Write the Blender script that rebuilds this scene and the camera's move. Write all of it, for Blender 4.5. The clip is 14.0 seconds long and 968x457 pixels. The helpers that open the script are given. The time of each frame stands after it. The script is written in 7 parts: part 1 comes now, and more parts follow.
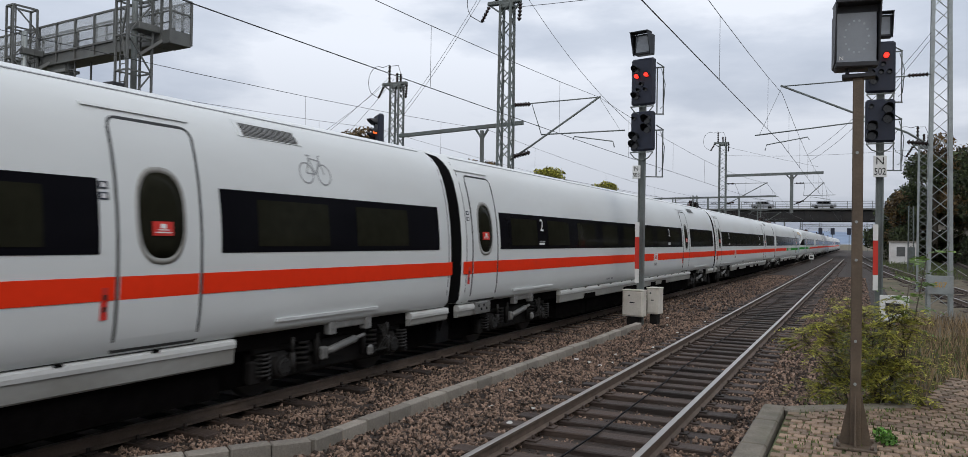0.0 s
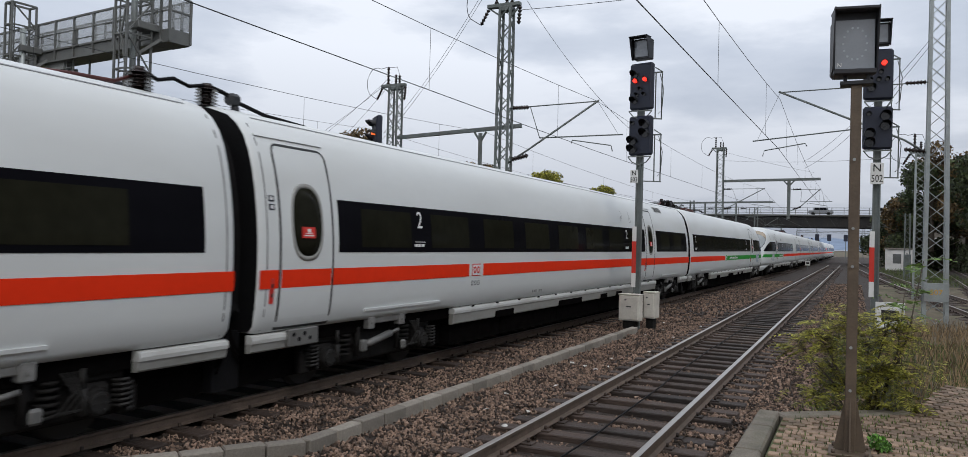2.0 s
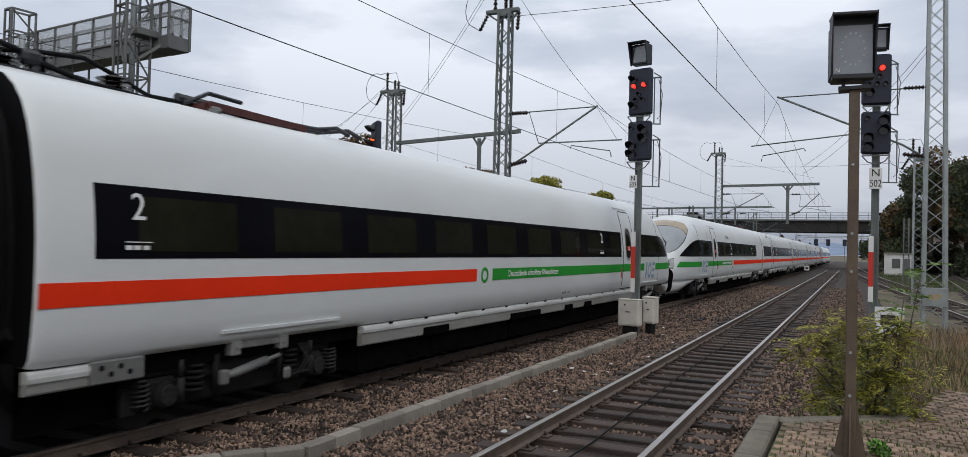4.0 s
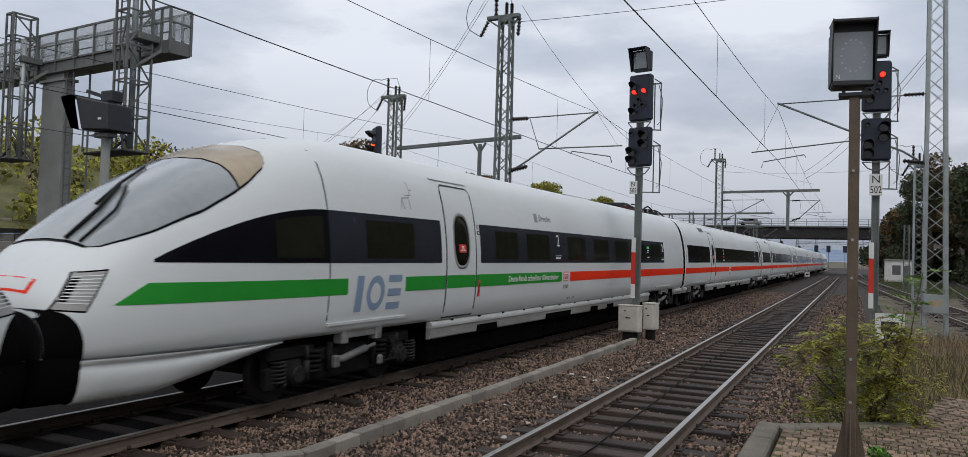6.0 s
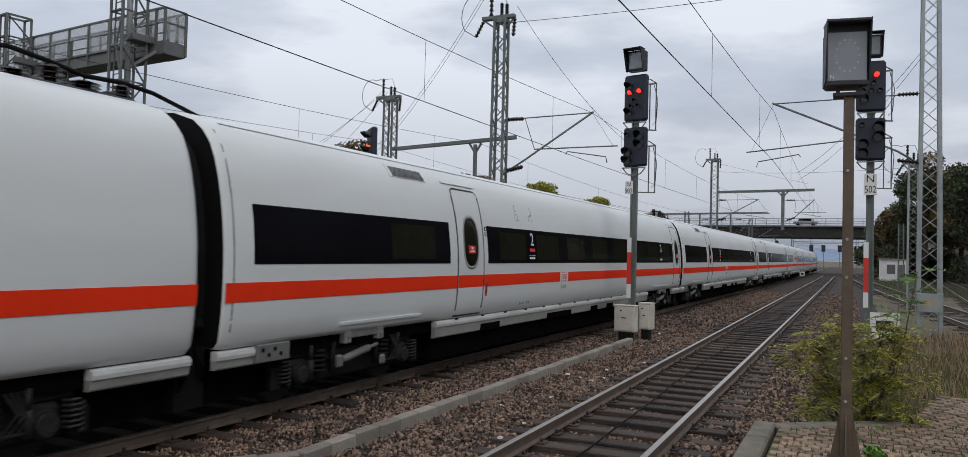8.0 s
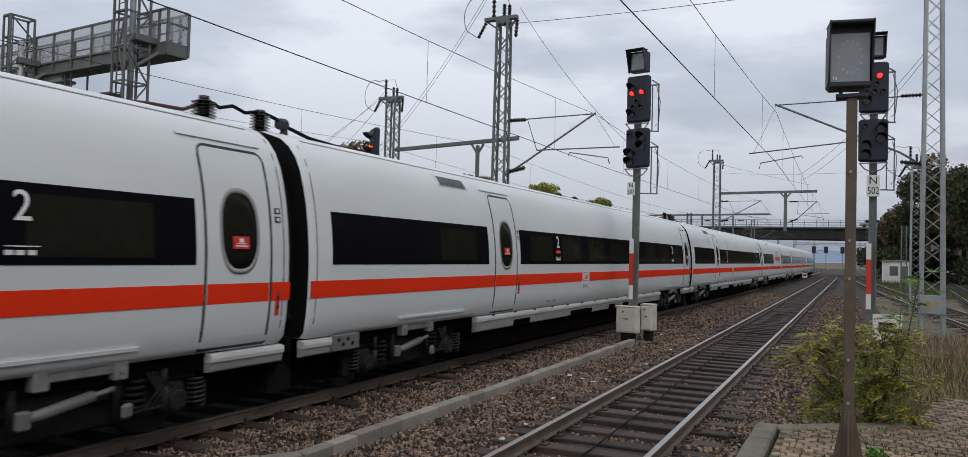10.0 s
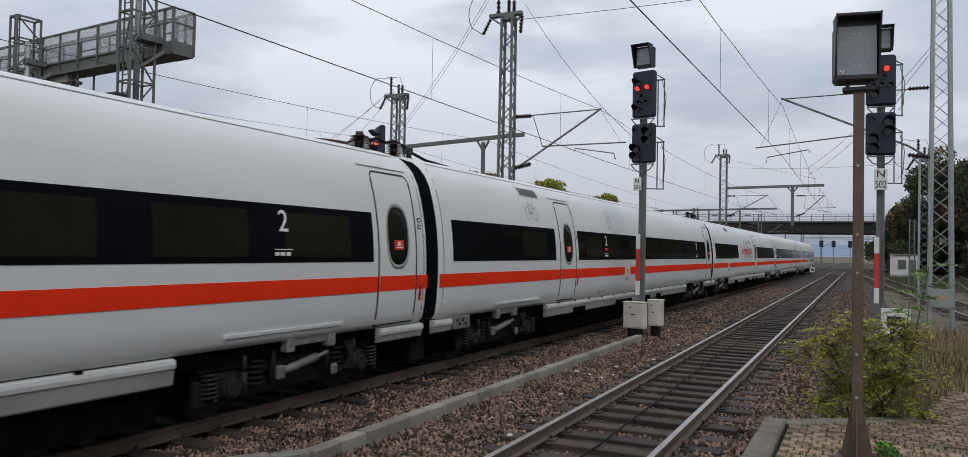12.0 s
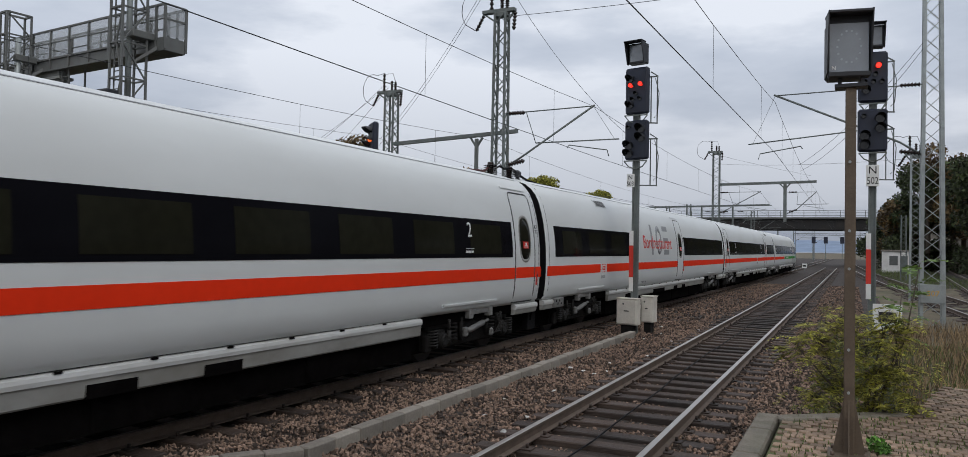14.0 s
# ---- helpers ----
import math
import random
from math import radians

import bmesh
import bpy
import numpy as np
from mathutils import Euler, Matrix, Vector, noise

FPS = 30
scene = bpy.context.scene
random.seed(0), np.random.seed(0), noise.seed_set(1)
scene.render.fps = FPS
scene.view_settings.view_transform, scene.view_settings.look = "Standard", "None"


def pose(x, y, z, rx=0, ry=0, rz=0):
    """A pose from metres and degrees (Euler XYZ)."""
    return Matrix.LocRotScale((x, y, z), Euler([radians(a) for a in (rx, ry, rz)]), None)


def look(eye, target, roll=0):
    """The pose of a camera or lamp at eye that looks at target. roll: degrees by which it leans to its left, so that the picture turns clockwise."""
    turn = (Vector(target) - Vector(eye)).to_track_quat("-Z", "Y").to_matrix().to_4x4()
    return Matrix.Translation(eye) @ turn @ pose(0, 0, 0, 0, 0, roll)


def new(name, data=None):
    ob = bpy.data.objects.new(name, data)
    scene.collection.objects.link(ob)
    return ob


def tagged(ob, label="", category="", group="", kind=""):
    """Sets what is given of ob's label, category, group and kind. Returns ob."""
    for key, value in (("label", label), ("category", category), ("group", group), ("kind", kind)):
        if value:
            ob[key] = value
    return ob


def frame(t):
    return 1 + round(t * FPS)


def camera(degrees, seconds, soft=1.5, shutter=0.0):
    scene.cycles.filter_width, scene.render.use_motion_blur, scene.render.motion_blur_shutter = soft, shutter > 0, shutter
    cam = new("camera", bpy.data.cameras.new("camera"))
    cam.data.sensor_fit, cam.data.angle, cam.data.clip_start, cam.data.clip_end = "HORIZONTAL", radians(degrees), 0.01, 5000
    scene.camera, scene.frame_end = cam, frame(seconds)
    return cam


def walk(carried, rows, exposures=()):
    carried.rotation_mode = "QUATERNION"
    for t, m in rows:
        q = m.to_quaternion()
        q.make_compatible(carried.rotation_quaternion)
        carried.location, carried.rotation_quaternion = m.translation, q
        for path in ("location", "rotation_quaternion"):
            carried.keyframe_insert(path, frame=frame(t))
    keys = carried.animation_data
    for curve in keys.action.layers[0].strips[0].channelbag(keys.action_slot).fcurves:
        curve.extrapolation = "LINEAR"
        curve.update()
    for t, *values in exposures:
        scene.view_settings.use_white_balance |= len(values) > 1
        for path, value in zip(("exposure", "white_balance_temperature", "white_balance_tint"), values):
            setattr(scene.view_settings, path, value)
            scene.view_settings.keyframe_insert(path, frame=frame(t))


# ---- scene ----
# ---- camera and walk ----
EYE = (0.0, 0.0, 2.168)
cam = camera(64.66, 14.0, soft=0.6, shutter=0.1)
TURNS = [(0.0, 26.165, 0.73, 0.908), (0.5, 25.999, 0.736, 0.89), (1.0, 25.825, 0.757, 1.064), (1.5, 26.079, 0.804, 1.252), (2.0, 25.961, 0.929, 1.536),
         (2.5, 25.953, 1.065, 1.444), (3.0, 25.933, 1.166, 1.294), (5.5, 25.865, 1.628, 1.736), (6.0, 25.934, 1.741, 1.599), (6.5, 25.931, 1.791, 1.537),
         (7.0, 25.725, 1.757, 1.155), (7.5, 25.457, 1.747, 0.958), (8.0, 25.614, 1.784, 1.437), (10.5, 25.819, 1.853, 1.498), (11.0, 25.852, 1.873, 1.35),
         (11.5, 26.059, 1.783, 1.195), (12.0, 26.238, 1.581, 1.121), (12.5, 26.338, 1.449, 1.023), (13.0, 26.088, 1.389, 1.168), (13.5, 25.901, 1.336, 0.983),
         (14.0, 25.749, 1.348, 1.021)]


def aim(yaw, pitch, roll):
    """The camera's pose for a turn to the left of +y, a tilt up and a lean, in degrees."""
    y, p = radians(yaw), radians(pitch)
    ahead = Vector((-math.sin(y) * math.cos(p), math.cos(y) * math.cos(p), math.sin(p)))
    return look(EYE, Vector(EYE) + ahead, roll)


walk(cam, [(t, aim(y, p, r)) for t, y, p, r in TURNS], [(0.0, 0.32), (3.2, 0.32), (5.3, 0.17), (14.0, 0.18)])

# ---- sky, sun, exposure ----
world = bpy.data.worlds.new("overcast_sky")
scene.world = world
world.use_nodes = True
wt = world.node_tree
wt.nodes.clear()


def overcast():
    n, l = wt.nodes, wt.links
    out, bg = n.new("ShaderNodeOutputWorld"), n.new("ShaderNodeBackground")
    sky = n.new("ShaderNodeTexSky")
    sky.sky_type, sky.sun_disc = "NISHITA", False
    sky.sun_elevation, sky.sun_rotation = radians(42), radians(150)
    sky.air_density, sky.dust_density = 1.0, 4.0
    dim = n.new("ShaderNodeMix")
    dim.data_type, dim.blend_type = "RGBA", "MIX"
    dim.inputs["Factor"].default_value = 0.93
    # cloud deck: soft stretched noise over the direction
    co, mp = n.new("ShaderNodeTexCoord"), n.new("ShaderNodeMapping")
    mp.inputs["Scale"].default_value = (1.0, 1.0, 3.4)
    mp.inputs["Location"].default_value = (4.3, 1.2, 0.6)
    n1, n2 = n.new("ShaderNodeTexNoise"), n.new("ShaderNodeTexNoise")
    n1.inputs["Scale"].default_value, n1.inputs["Detail"].default_value, n1.inputs["Roughness"].default_value = 3.2, 7, 0.55
    n2.inputs["Scale"].default_value, n2.inputs["Detail"].default_value = 0.9, 2
    add = n.new("ShaderNodeMath")
    add.operation = "MULTIPLY_ADD"
    add.inputs[1].default_value = 0.85
    ramp = n.new("ShaderNodeValToRGB")
    e = ramp.color_ramp.elements
    e[0].position, e[0].color = 0.66, (4.2, 4.75, 5.75, 1)
    e[1].position, e[1].color = 1.0, (7.9, 8.3, 9.1, 1)
    m = e.new(0.88)
    m.color = (5.9, 6.4, 7.35, 1)
    l.new(co.outputs["Generated"], mp.inputs["Vector"])
    l.new(mp.outputs["Vector"], n1.inputs["Vector"])
    l.new(mp.outputs["Vector"], n2.inputs["Vector"])
    l.new(n1.outputs["Fac"], add.inputs[0])
    l.new(n2.outputs["Fac"], add.inputs[2])
    l.new(add.outputs[0], ramp.inputs["Fac"])
    l.new(sky.outputs["Color"], dim.inputs["A"])
    l.new(ramp.outputs["Color"], dim.inputs["B"])
    # an overcast sky is darkest at the horizon and brightens towards the zenith
    sep, rise, lift = n.new("ShaderNodeSeparateXYZ"), n.new("ShaderNodeValToRGB"), n.new("ShaderNodeMix")
    l.new(co.outputs["Generated"], sep.inputs[0])
    l.new(sep.outputs["Z"], rise.inputs["Fac"])
    g = rise.color_ramp.elements
    g[0].position, g[0].color = 0.0, (0.62, 0.63, 0.655, 1)
    g[1].position, g[1].color = 1.0, (1.30, 1.29, 1.27, 1)
    for at, c in ((0.10, (0.80, 0.805, 0.82, 1)), (0.24, (1.08, 1.08, 1.08, 1)), (0.40, (1.14, 1.14, 1.13, 1))):
        g.new(at).color = c
    lift.data_type, lift.blend_type = "RGBA", "MULTIPLY"
    lift.inputs["Factor"].default_value = 1.0
    l.new(dim.outputs["Result"], lift.inputs["A"])
    l.new(rise.outputs["Color"], lift.inputs["B"])
    l.new(lift.outputs["Result"], bg.inputs["Color"])
    bg.inputs["Strength"].default_value = 0.085
    l.new(bg.outputs[0], out.inputs["Surface"])


overcast()
sun = new("sun", bpy.data.lights.new("sun", "SUN"))
sun.data.energy, sun.data.angle, sun.data.color = 0.6, radians(25), (1.0, 0.96, 0.9)
sun.matrix_world = look((30, -25, 42), (0, 0, 0))


# ---- materials ----
def material(name, colour, rough=0.6, metal=0.0, vary=0.15, scale=6.0, bump=0.0, bump_scale=60.0, dirt=None, dirt_amount=0.0, dirt_scale=1.5, coat=0.0, island=0.0, per_object=0.0, spec=0.5, stretch=(1, 1, 1)):
    """Base colour with grain at two scales, optional stains, relief and a change from piece to piece."""
    m = bpy.data.materials.new(name)
    m.use_nodes = True
    n, l = m.node_tree.nodes, m.node_tree.links
    b = n["Principled BSDF"]
    b.inputs["Roughness"].default_value, b.inputs["Metallic"].default_value = rough, metal
    b.inputs["Coat Weight"].default_value, b.inputs["Specular IOR Level"].default_value = coat, spec
    b.inputs["Coat Roughness"].default_value = 0.12
    co, mp = n.new("ShaderNodeTexCoord"), n.new("ShaderNodeMapping")
    mp.inputs["Scale"].default_value = stretch
    l.new(co.outputs["Object"], mp.inputs["Vector"])

    def grain(s, detail=4):
        t = n.new("ShaderNodeTexNoise")
        t.inputs["Scale"].default_value, t.inputs["Detail"].default_value = s, detail
        l.new(mp.outputs["Vector"], t.inputs["Vector"])
        return t.outputs["Fac"]

    def mult(a, b_, k):
        x = n.new("ShaderNodeMapRange")
        x.inputs["From Min"].default_value, x.inputs["From Max"].default_value = 0.25, 0.75
        x.inputs["To Min"].default_value, x.inputs["To Max"].default_value = 1 - k, 1 + k
        l.new(b_, x.inputs["Value"])
        y = n.new("ShaderNodeMix")
        y.data_type, y.blend_type = "RGBA", "MULTIPLY"
        y.inputs["Factor"].default_value = 1.0
        l.new(a, y.inputs["A"])
        l.new(x.outputs[0], y.inputs["B"])
        return y.outputs["Result"]

    rgb = n.new("ShaderNodeRGB")
    rgb.outputs[0].default_value = (*colour, 1)
    c = mult(rgb.outputs[0], grain(scale), vary)
    c = mult(c, grain(scale * 9, 3), vary * 0.6)
    if island:
        g = n.new("ShaderNodeNewGeometry")
        c = mult(c, g.outputs["Random Per Island"], island)
    if per_object:
        g = n.new("ShaderNodeObjectInfo")
        c = mult(c, g.outputs["Random"], per_object)
    if dirt:
        r = n.new("ShaderNodeValToRGB")
        r.color_ramp.elements[0].position, r.color_ramp.elements[1].position = 0.45, 0.72
        l.new(grain(dirt_scale, 7), r.inputs["Fac"])
        k = n.new("ShaderNodeMath")
        k.operation = "MULTIPLY"
        k.inputs[1].default_value = dirt_amount
        l.new(r.outputs["Color"], k.inputs[0])
        y = n.new("ShaderNodeMix")
        y.data_type = "RGBA"
        y.inputs["B"].default_value = (*dirt, 1)
        l.new(k.outputs[0], y.inputs["Factor"])
        l.new(c, y.inputs["A"])
        c = y.outputs["Result"]
    l.new(c, b.inputs["Base Color"])
    rr = n.new("ShaderNodeMapRange")
    rr.inputs["To Min"].default_value, rr.inputs["To Max"].default_value = rough * 0.8, min(1, rough * 1.2)
    l.new(grain(scale * 2), rr.inputs["Value"])
    l.new(rr.outputs[0], b.inputs["Roughness"])
    if bump:
        bp = n.new("ShaderNodeBump")
        bp.inputs["Strength"].default_value, bp.inputs["Distance"].default_value = min(1, bump), 0.02
        l.new(grain(bump_scale, 5), bp.inputs["Height"])
        l.new(bp.outputs[0], b.inputs["Normal"])
    return m


def leafy(m, share=0.4):
    """Leaves let part of the light through."""
    n, l = m.node_tree.nodes, m.node_tree.links
    b, out = n["Principled BSDF"], n["Material Output"]
    mix, thin = n.new("ShaderNodeMixShader"), n.new("ShaderNodeBsdfTranslucent")
    mix.inputs[0].default_value = share
    l.new(b.inputs["Base Color"].links[0].from_socket, thin.inputs["Color"])
    l.new(b.outputs[0], mix.inputs[1])
    l.new(thin.outputs[0], mix.inputs[2])
    l.new(mix.outputs[0], out.inputs["Surface"])


def glowing(name, colour, strength):
    m = bpy.data.materials.new(name)
    m.use_nodes = True
    b = m.node_tree.nodes["Principled BSDF"]
    b.inputs["Base Color"].default_value = (*colour, 1)
    b.inputs["Emission Color"].default_value, b.inputs["Emission Strength"].default_value = (*colour, 1), strength
    return m


M = {}
M["white"] = material("train_white_paint", (0.66, 0.685, 0.685), 0.42, 0, 0.03, 0.8, 0, 60, (0.40, 0.39, 0.36), 0.18, 0.9, coat=0.06, stretch=(1, 0.35, 1))
# Besides its dirt, the skirt colour is darkened for the plate's shade.
M["skirt"] = material("shaded_dirty_skirt_paint", (0.30, 0.30, 0.285), 0.5, 0, 0.10, 1.5, 0, 60, (0.16, 0.145, 0.12), 0.55, 1.9, stretch=(1, 0.6, 1))
M["ledge"] = material("skirt_ledge_paint", (0.56, 0.57, 0.56), 0.45, 0, 0.08, 1.5, 0, 60, (0.30, 0.28, 0.24), 0.4, 2.4, stretch=(1, 0.5, 1))
M["red"] = material("red_stripe_paint", (0.82, 0.040, 0.010), 0.6, 0, 0.05, 1.0, spec=0.08)
M["green"] = material("green_stripe_paint", (0.025, 0.28, 0.035), 0.6, 0, 0.05, 1.0, spec=0.08)
M["band"] = material("black_window_band", (0.006, 0.006, 0.008), 0.16, 0, 0.1, 2.0, spec=0.02)
# Olive base carries the trees' reflection; specular is nearly off.
M["pane"] = material("dark_glass_with_reflection", (0.015, 0.015, 0.010), 0.12, 0, 0.3, 0.7, spec=0.018)
# Near black painted for the shade inside the coupler hatch.
M["hatch_shade"] = material("hatch_shade_black", (0.003, 0.003, 0.0032), 0.9, 0, 0.2, 5, spec=0.05)
M["rubber"] = material("black_rubber", (0.006, 0.006, 0.007), 0.7, 0, 0.2, 5, 0.3, 30, spec=0.15)
# Dirty steel, its black lowered further for the shade under the train.
M["under"] = material("dirty_shaded_underframe_steel", (0.005, 0.0045, 0.0045), 0.9, 0.0, 0.35, 5, 0.4, 40, spec=0.0)
# Running-gear steels are kept near black.
M["bogie"] = material("near_black_bogie_steel", (0.013, 0.012, 0.0115), 0.8, 0.0, 0.4, 6, 0.4, 50, spec=0.2)
M["damper"] = material("grey_damper_paint", (0.15, 0.15, 0.145), 0.5, 0.1, 0.15, 6)
M["spring"] = material("near_black_spring_steel", (0.015, 0.014, 0.013), 0.7, 0.2, 0.4, 8, 0.3, 50)
M["bracket"] = material("light_grey_bracket", (0.24, 0.24, 0.235), 0.5, 0.1, 0.2, 6, dirt=(0.06, 0.055, 0.05), dirt_amount=0.5, dirt_scale=5)
M["seam"] = material("door_seam_rubber", (0.02, 0.021, 0.022), 0.6, 0, 0.1, 6)
M["grey_print"] = material("grey_print", (0.27, 0.28, 0.29), 0.5, 0, 0.05, 4)
M["blue_print"] = material("blue_grey_print", (0.22, 0.30, 0.42), 0.5, 0, 0.05, 4)
M["white_print"] = material("white_print", (0.78, 0.78, 0.78), 0.5, 0, 0.04, 4)
M["red_print"] = material("red_print", (0.6, 0.03, 0.02), 0.5, 0, 0.05, 4)
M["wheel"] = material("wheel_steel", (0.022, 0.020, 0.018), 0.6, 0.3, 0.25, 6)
M["roof_gear"] = material("red_brown_pantograph", (0.075, 0.020, 0.018), 0.6, 0.1, 0.25, 6)
M["porcelain"] = material("brown_insulator", (0.022, 0.014, 0.013), 0.25, 0, 0.2, 6)
M["black_metal"] = material("black_painted_metal", (0.018, 0.019, 0.023), 0.5, 0.1, 0.2, 6)
M["head"] = material("signal_dark_blue_plate", (0.010, 0.014, 0.030), 0.55, 0, 0.2, 5, 0.05, 60)
M["galv"] = material("galvanised_steel", (0.33, 0.36, 0.36), 0.5, 0.45, 0.2, 4, 0.1, 60, (0.2, 0.17, 0.13), 0.3, 2.0)
M["mast"] = material("grey_green_mast_paint", (0.14, 0.16, 0.155), 0.6, 0.1, 0.2, 3, 0.1, 50, (0.10, 0.08, 0.06), 0.4, 1.8)
M["wire"] = material("weathered_copper_wire", (0.03, 0.03, 0.032), 0.5, 0.4, 0.1, 3)
M["rust_pole"] = material("brown_weathered_pole_paint", (0.115, 0.085, 0.058), 0.6, 0.1, 0.22, 5, 0.2, 60, (0.05, 0.035, 0.025), 0.5, 4.0)
M["ballast"] = material("brown_grey_ballast", (0.150, 0.101, 0.074), 0.9, 0, 0.4, 3.0, 0.0, 60, island=0.75)
# The train's shade on the ballast is put into this colour.
M["bed_shade"] = material("near_black_ballast_shade", (0.010, 0.0085, 0.0075), 0.95, 0, 0.4, 9, 1.0, 22, spec=0.1)
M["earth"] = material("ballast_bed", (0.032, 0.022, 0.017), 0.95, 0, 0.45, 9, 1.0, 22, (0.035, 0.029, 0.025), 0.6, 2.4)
M["field"] = material("rough_ground", (0.12, 0.095, 0.06), 0.95, 0, 0.4, 0.5, 0.8, 12, (0.05, 0.06, 0.025), 0.6, 0.15)
M["sleeper"] = material("old_timber_sleeper", (0.027, 0.018, 0.0135), 0.75, 0, 0.4, 5, 0.7, 40, (0.075, 0.047, 0.035), 0.45, 3.0, per_object=0.55, island=0.3, stretch=(0.3, 1, 1))
M["rail_side"] = material("rusty_rail", (0.125, 0.092, 0.072), 0.75, 0.2, 0.25, 6, 0.2, 60)
M["rail_top"] = material("polished_rail_head", (0.42, 0.40, 0.37), 0.36, 0.9, 0.1, 4, stretch=(1, 0.1, 1))
M["concrete"] = material("weathered_concrete", (0.26, 0.235, 0.20), 0.9, 0, 0.25, 4, 0.4, 60, (0.09, 0.08, 0.065), 0.6, 3.5, per_object=0.22)
M["paver"] = material("clay_brick_paver", (0.24, 0.165, 0.115), 0.9, 0, 0.25, 6, 0.4, 60, (0.15, 0.13, 0.08), 0.4, 2.5, per_object=0.3, island=0.3)
M["joint"] = material("earth_and_moss_joint", (0.085, 0.085, 0.032), 0.95, 0, 0.4, 10, 0.6, 40, (0.06, 0.09, 0.02), 0.7, 3.0)
M["box"] = material("off_white_cabinet_paint", (0.60, 0.57, 0.51), 0.6, 0, 0.1, 3, 0.1, 40, (0.30, 0.27, 0.22), 0.35, 4)
M["lens_glass"] = material("grey_indicator_glass", (0.19, 0.21, 0.235), 0.12, 0, 0.12, 8, coat=0.5)
M["faint_lamp"] = material("unlit_lamp_dot", (0.33, 0.37, 0.40), 0.3, 0, 0.2, 20)
M["lens_dark"] = material("unlit_lens", (0.012, 0.012, 0.014), 0.15, 0, 0.2, 8)
M["red_light"] = glowing("lit_red_lens", (1.0, 0.035, 0.02), 1.1)
M["orange_light"] = glowing("lit_orange_lens", (1.0, 0.16, 0.03), 0.9)
M["plate_white"] = material("white_sign_plate", (0.72, 0.72, 0.70), 0.5, 0, 0.05, 4)
M["marker_red"] = material("red_mast_marker", (0.60, 0.035, 0.02), 0.5, 0, 0.08, 4)
M["letters"] = material("black_letters", (0.015, 0.015, 0.015), 0.6, 0, 0.1, 6)
# Yellow-green raised in brightness to make up for the leaves' own shade.
M["leaf"] = material("brightened_yellow_green_leaf", (0.29, 0.28, 0.05), 0.6, 0, 0.3, 3, island=0.6)
M["leaf_fresh"] = material("fresh_green_leaf", (0.13, 0.21, 0.05), 0.5, 0, 0.3, 3, island=0.45)
M["leaf_dark"] = material("dark_green_foliage", (0.038, 0.052, 0.016), 0.7, 0, 0.4, 0.6, island=0.6)
M["leaf_autumn"] = material("autumn_brown_foliage", (0.10, 0.062, 0.02), 0.7, 0, 0.4, 0.6, island=0.6)
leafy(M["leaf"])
leafy(M["leaf_fresh"])
M["bark"] = material("grey_brown_bark", (0.075, 0.06, 0.045), 0.9, 0, 0.3, 6, 0.6, 40)
M["grass_dry"] = material("dry_grass", (0.22, 0.155, 0.085), 0.8, 0, 0.3, 3, island=0.5)
M["grass"] = material("green_grass", (0.09, 0.12, 0.03), 0.8, 0, 0.3, 3, island=0.5)
M["steel_dark"] = material("dark_bridge_steel", (0.022, 0.021, 0.021), 0.7, 0.1, 0.3, 1.5, dirt=(0.05, 0.038, 0.03), dirt_amount=0.4, dirt_scale=0.6)
M["gantry"] = material("grey_gantry_paint", (0.13, 0.135, 0.13), 0.6, 0.1, 0.2, 3, 0.1, 40, (0.08, 0.07, 0.06), 0.4, 1.5)
M["slope"] = material("grassy_slope", (0.13, 0.125, 0.045), 0.95, 0, 0.45, 0.6, 0.8, 8, (0.06, 0.065, 0.02), 0.7, 0.35)
# Distance haze is put into the hills' blue base colour.
M["hill"] = material("far_wooded_hill_hazed", (0.18, 0.24, 0.34), 0.95, 0, 0.2, 0.02)
M["car_paint"] = material("far_car_paint", (0.25, 0.26, 0.28), 0.3, 0.3, 0.1, 1, coat=0.5)


# ---- mesh helpers ----
def finish(bm, name, mats, smooth=False):
    me = bpy.data.meshes.new(name)
    bm.to_mesh(me)
    bm.free()
    for m in mats if isinstance(mats, (list, tuple)) else [mats]:
        me.materials.append(m)
    if smooth:
        me.shade_smooth()
    return me


def part(name, bm, mat, parent=None, label="", smooth=False):
    ob = new(name, finish(bm, name, mat, smooth))
    ob.parent = parent
    if label:
        ob["label"] = label
    return ob


def thing(name, label, category, m=None, group="", kind=""):
    ob = new(name)
    if m is not None:
        ob.matrix_basis = m
    return tagged(ob, label, category, group, kind)


def box(bm, x0, x1, y0, y1, z0, z1, m=None, bevel=0.0, mi=0):
    vs = [bm.verts.new((x, y, z)) for x in (x0, x1) for y in (y0, y1) for z in (z0, z1)]
    fs = [bm.faces.new([vs[i] for i in q]) for q in ((0, 1, 3, 2), (4, 6, 7, 5), (0, 4, 5, 1), (2, 3, 7, 6), (0, 2, 6, 4), (1, 5, 7, 3))]
    for f in fs:
        f.material_index = mi
    if bevel:
        es = list({e for f in fs for e in f.edges})
        r = bmesh.ops.bevel(bm, geom=es, offset=bevel, segments=1, affect="EDGES", profile=0.5)
        vs = list({v for f in r["faces"] for v in f.verts} | {v for v in vs if v.is_valid})
    if m is not None:
        for v in vs:
            v.co = m @ v.co
    return vs


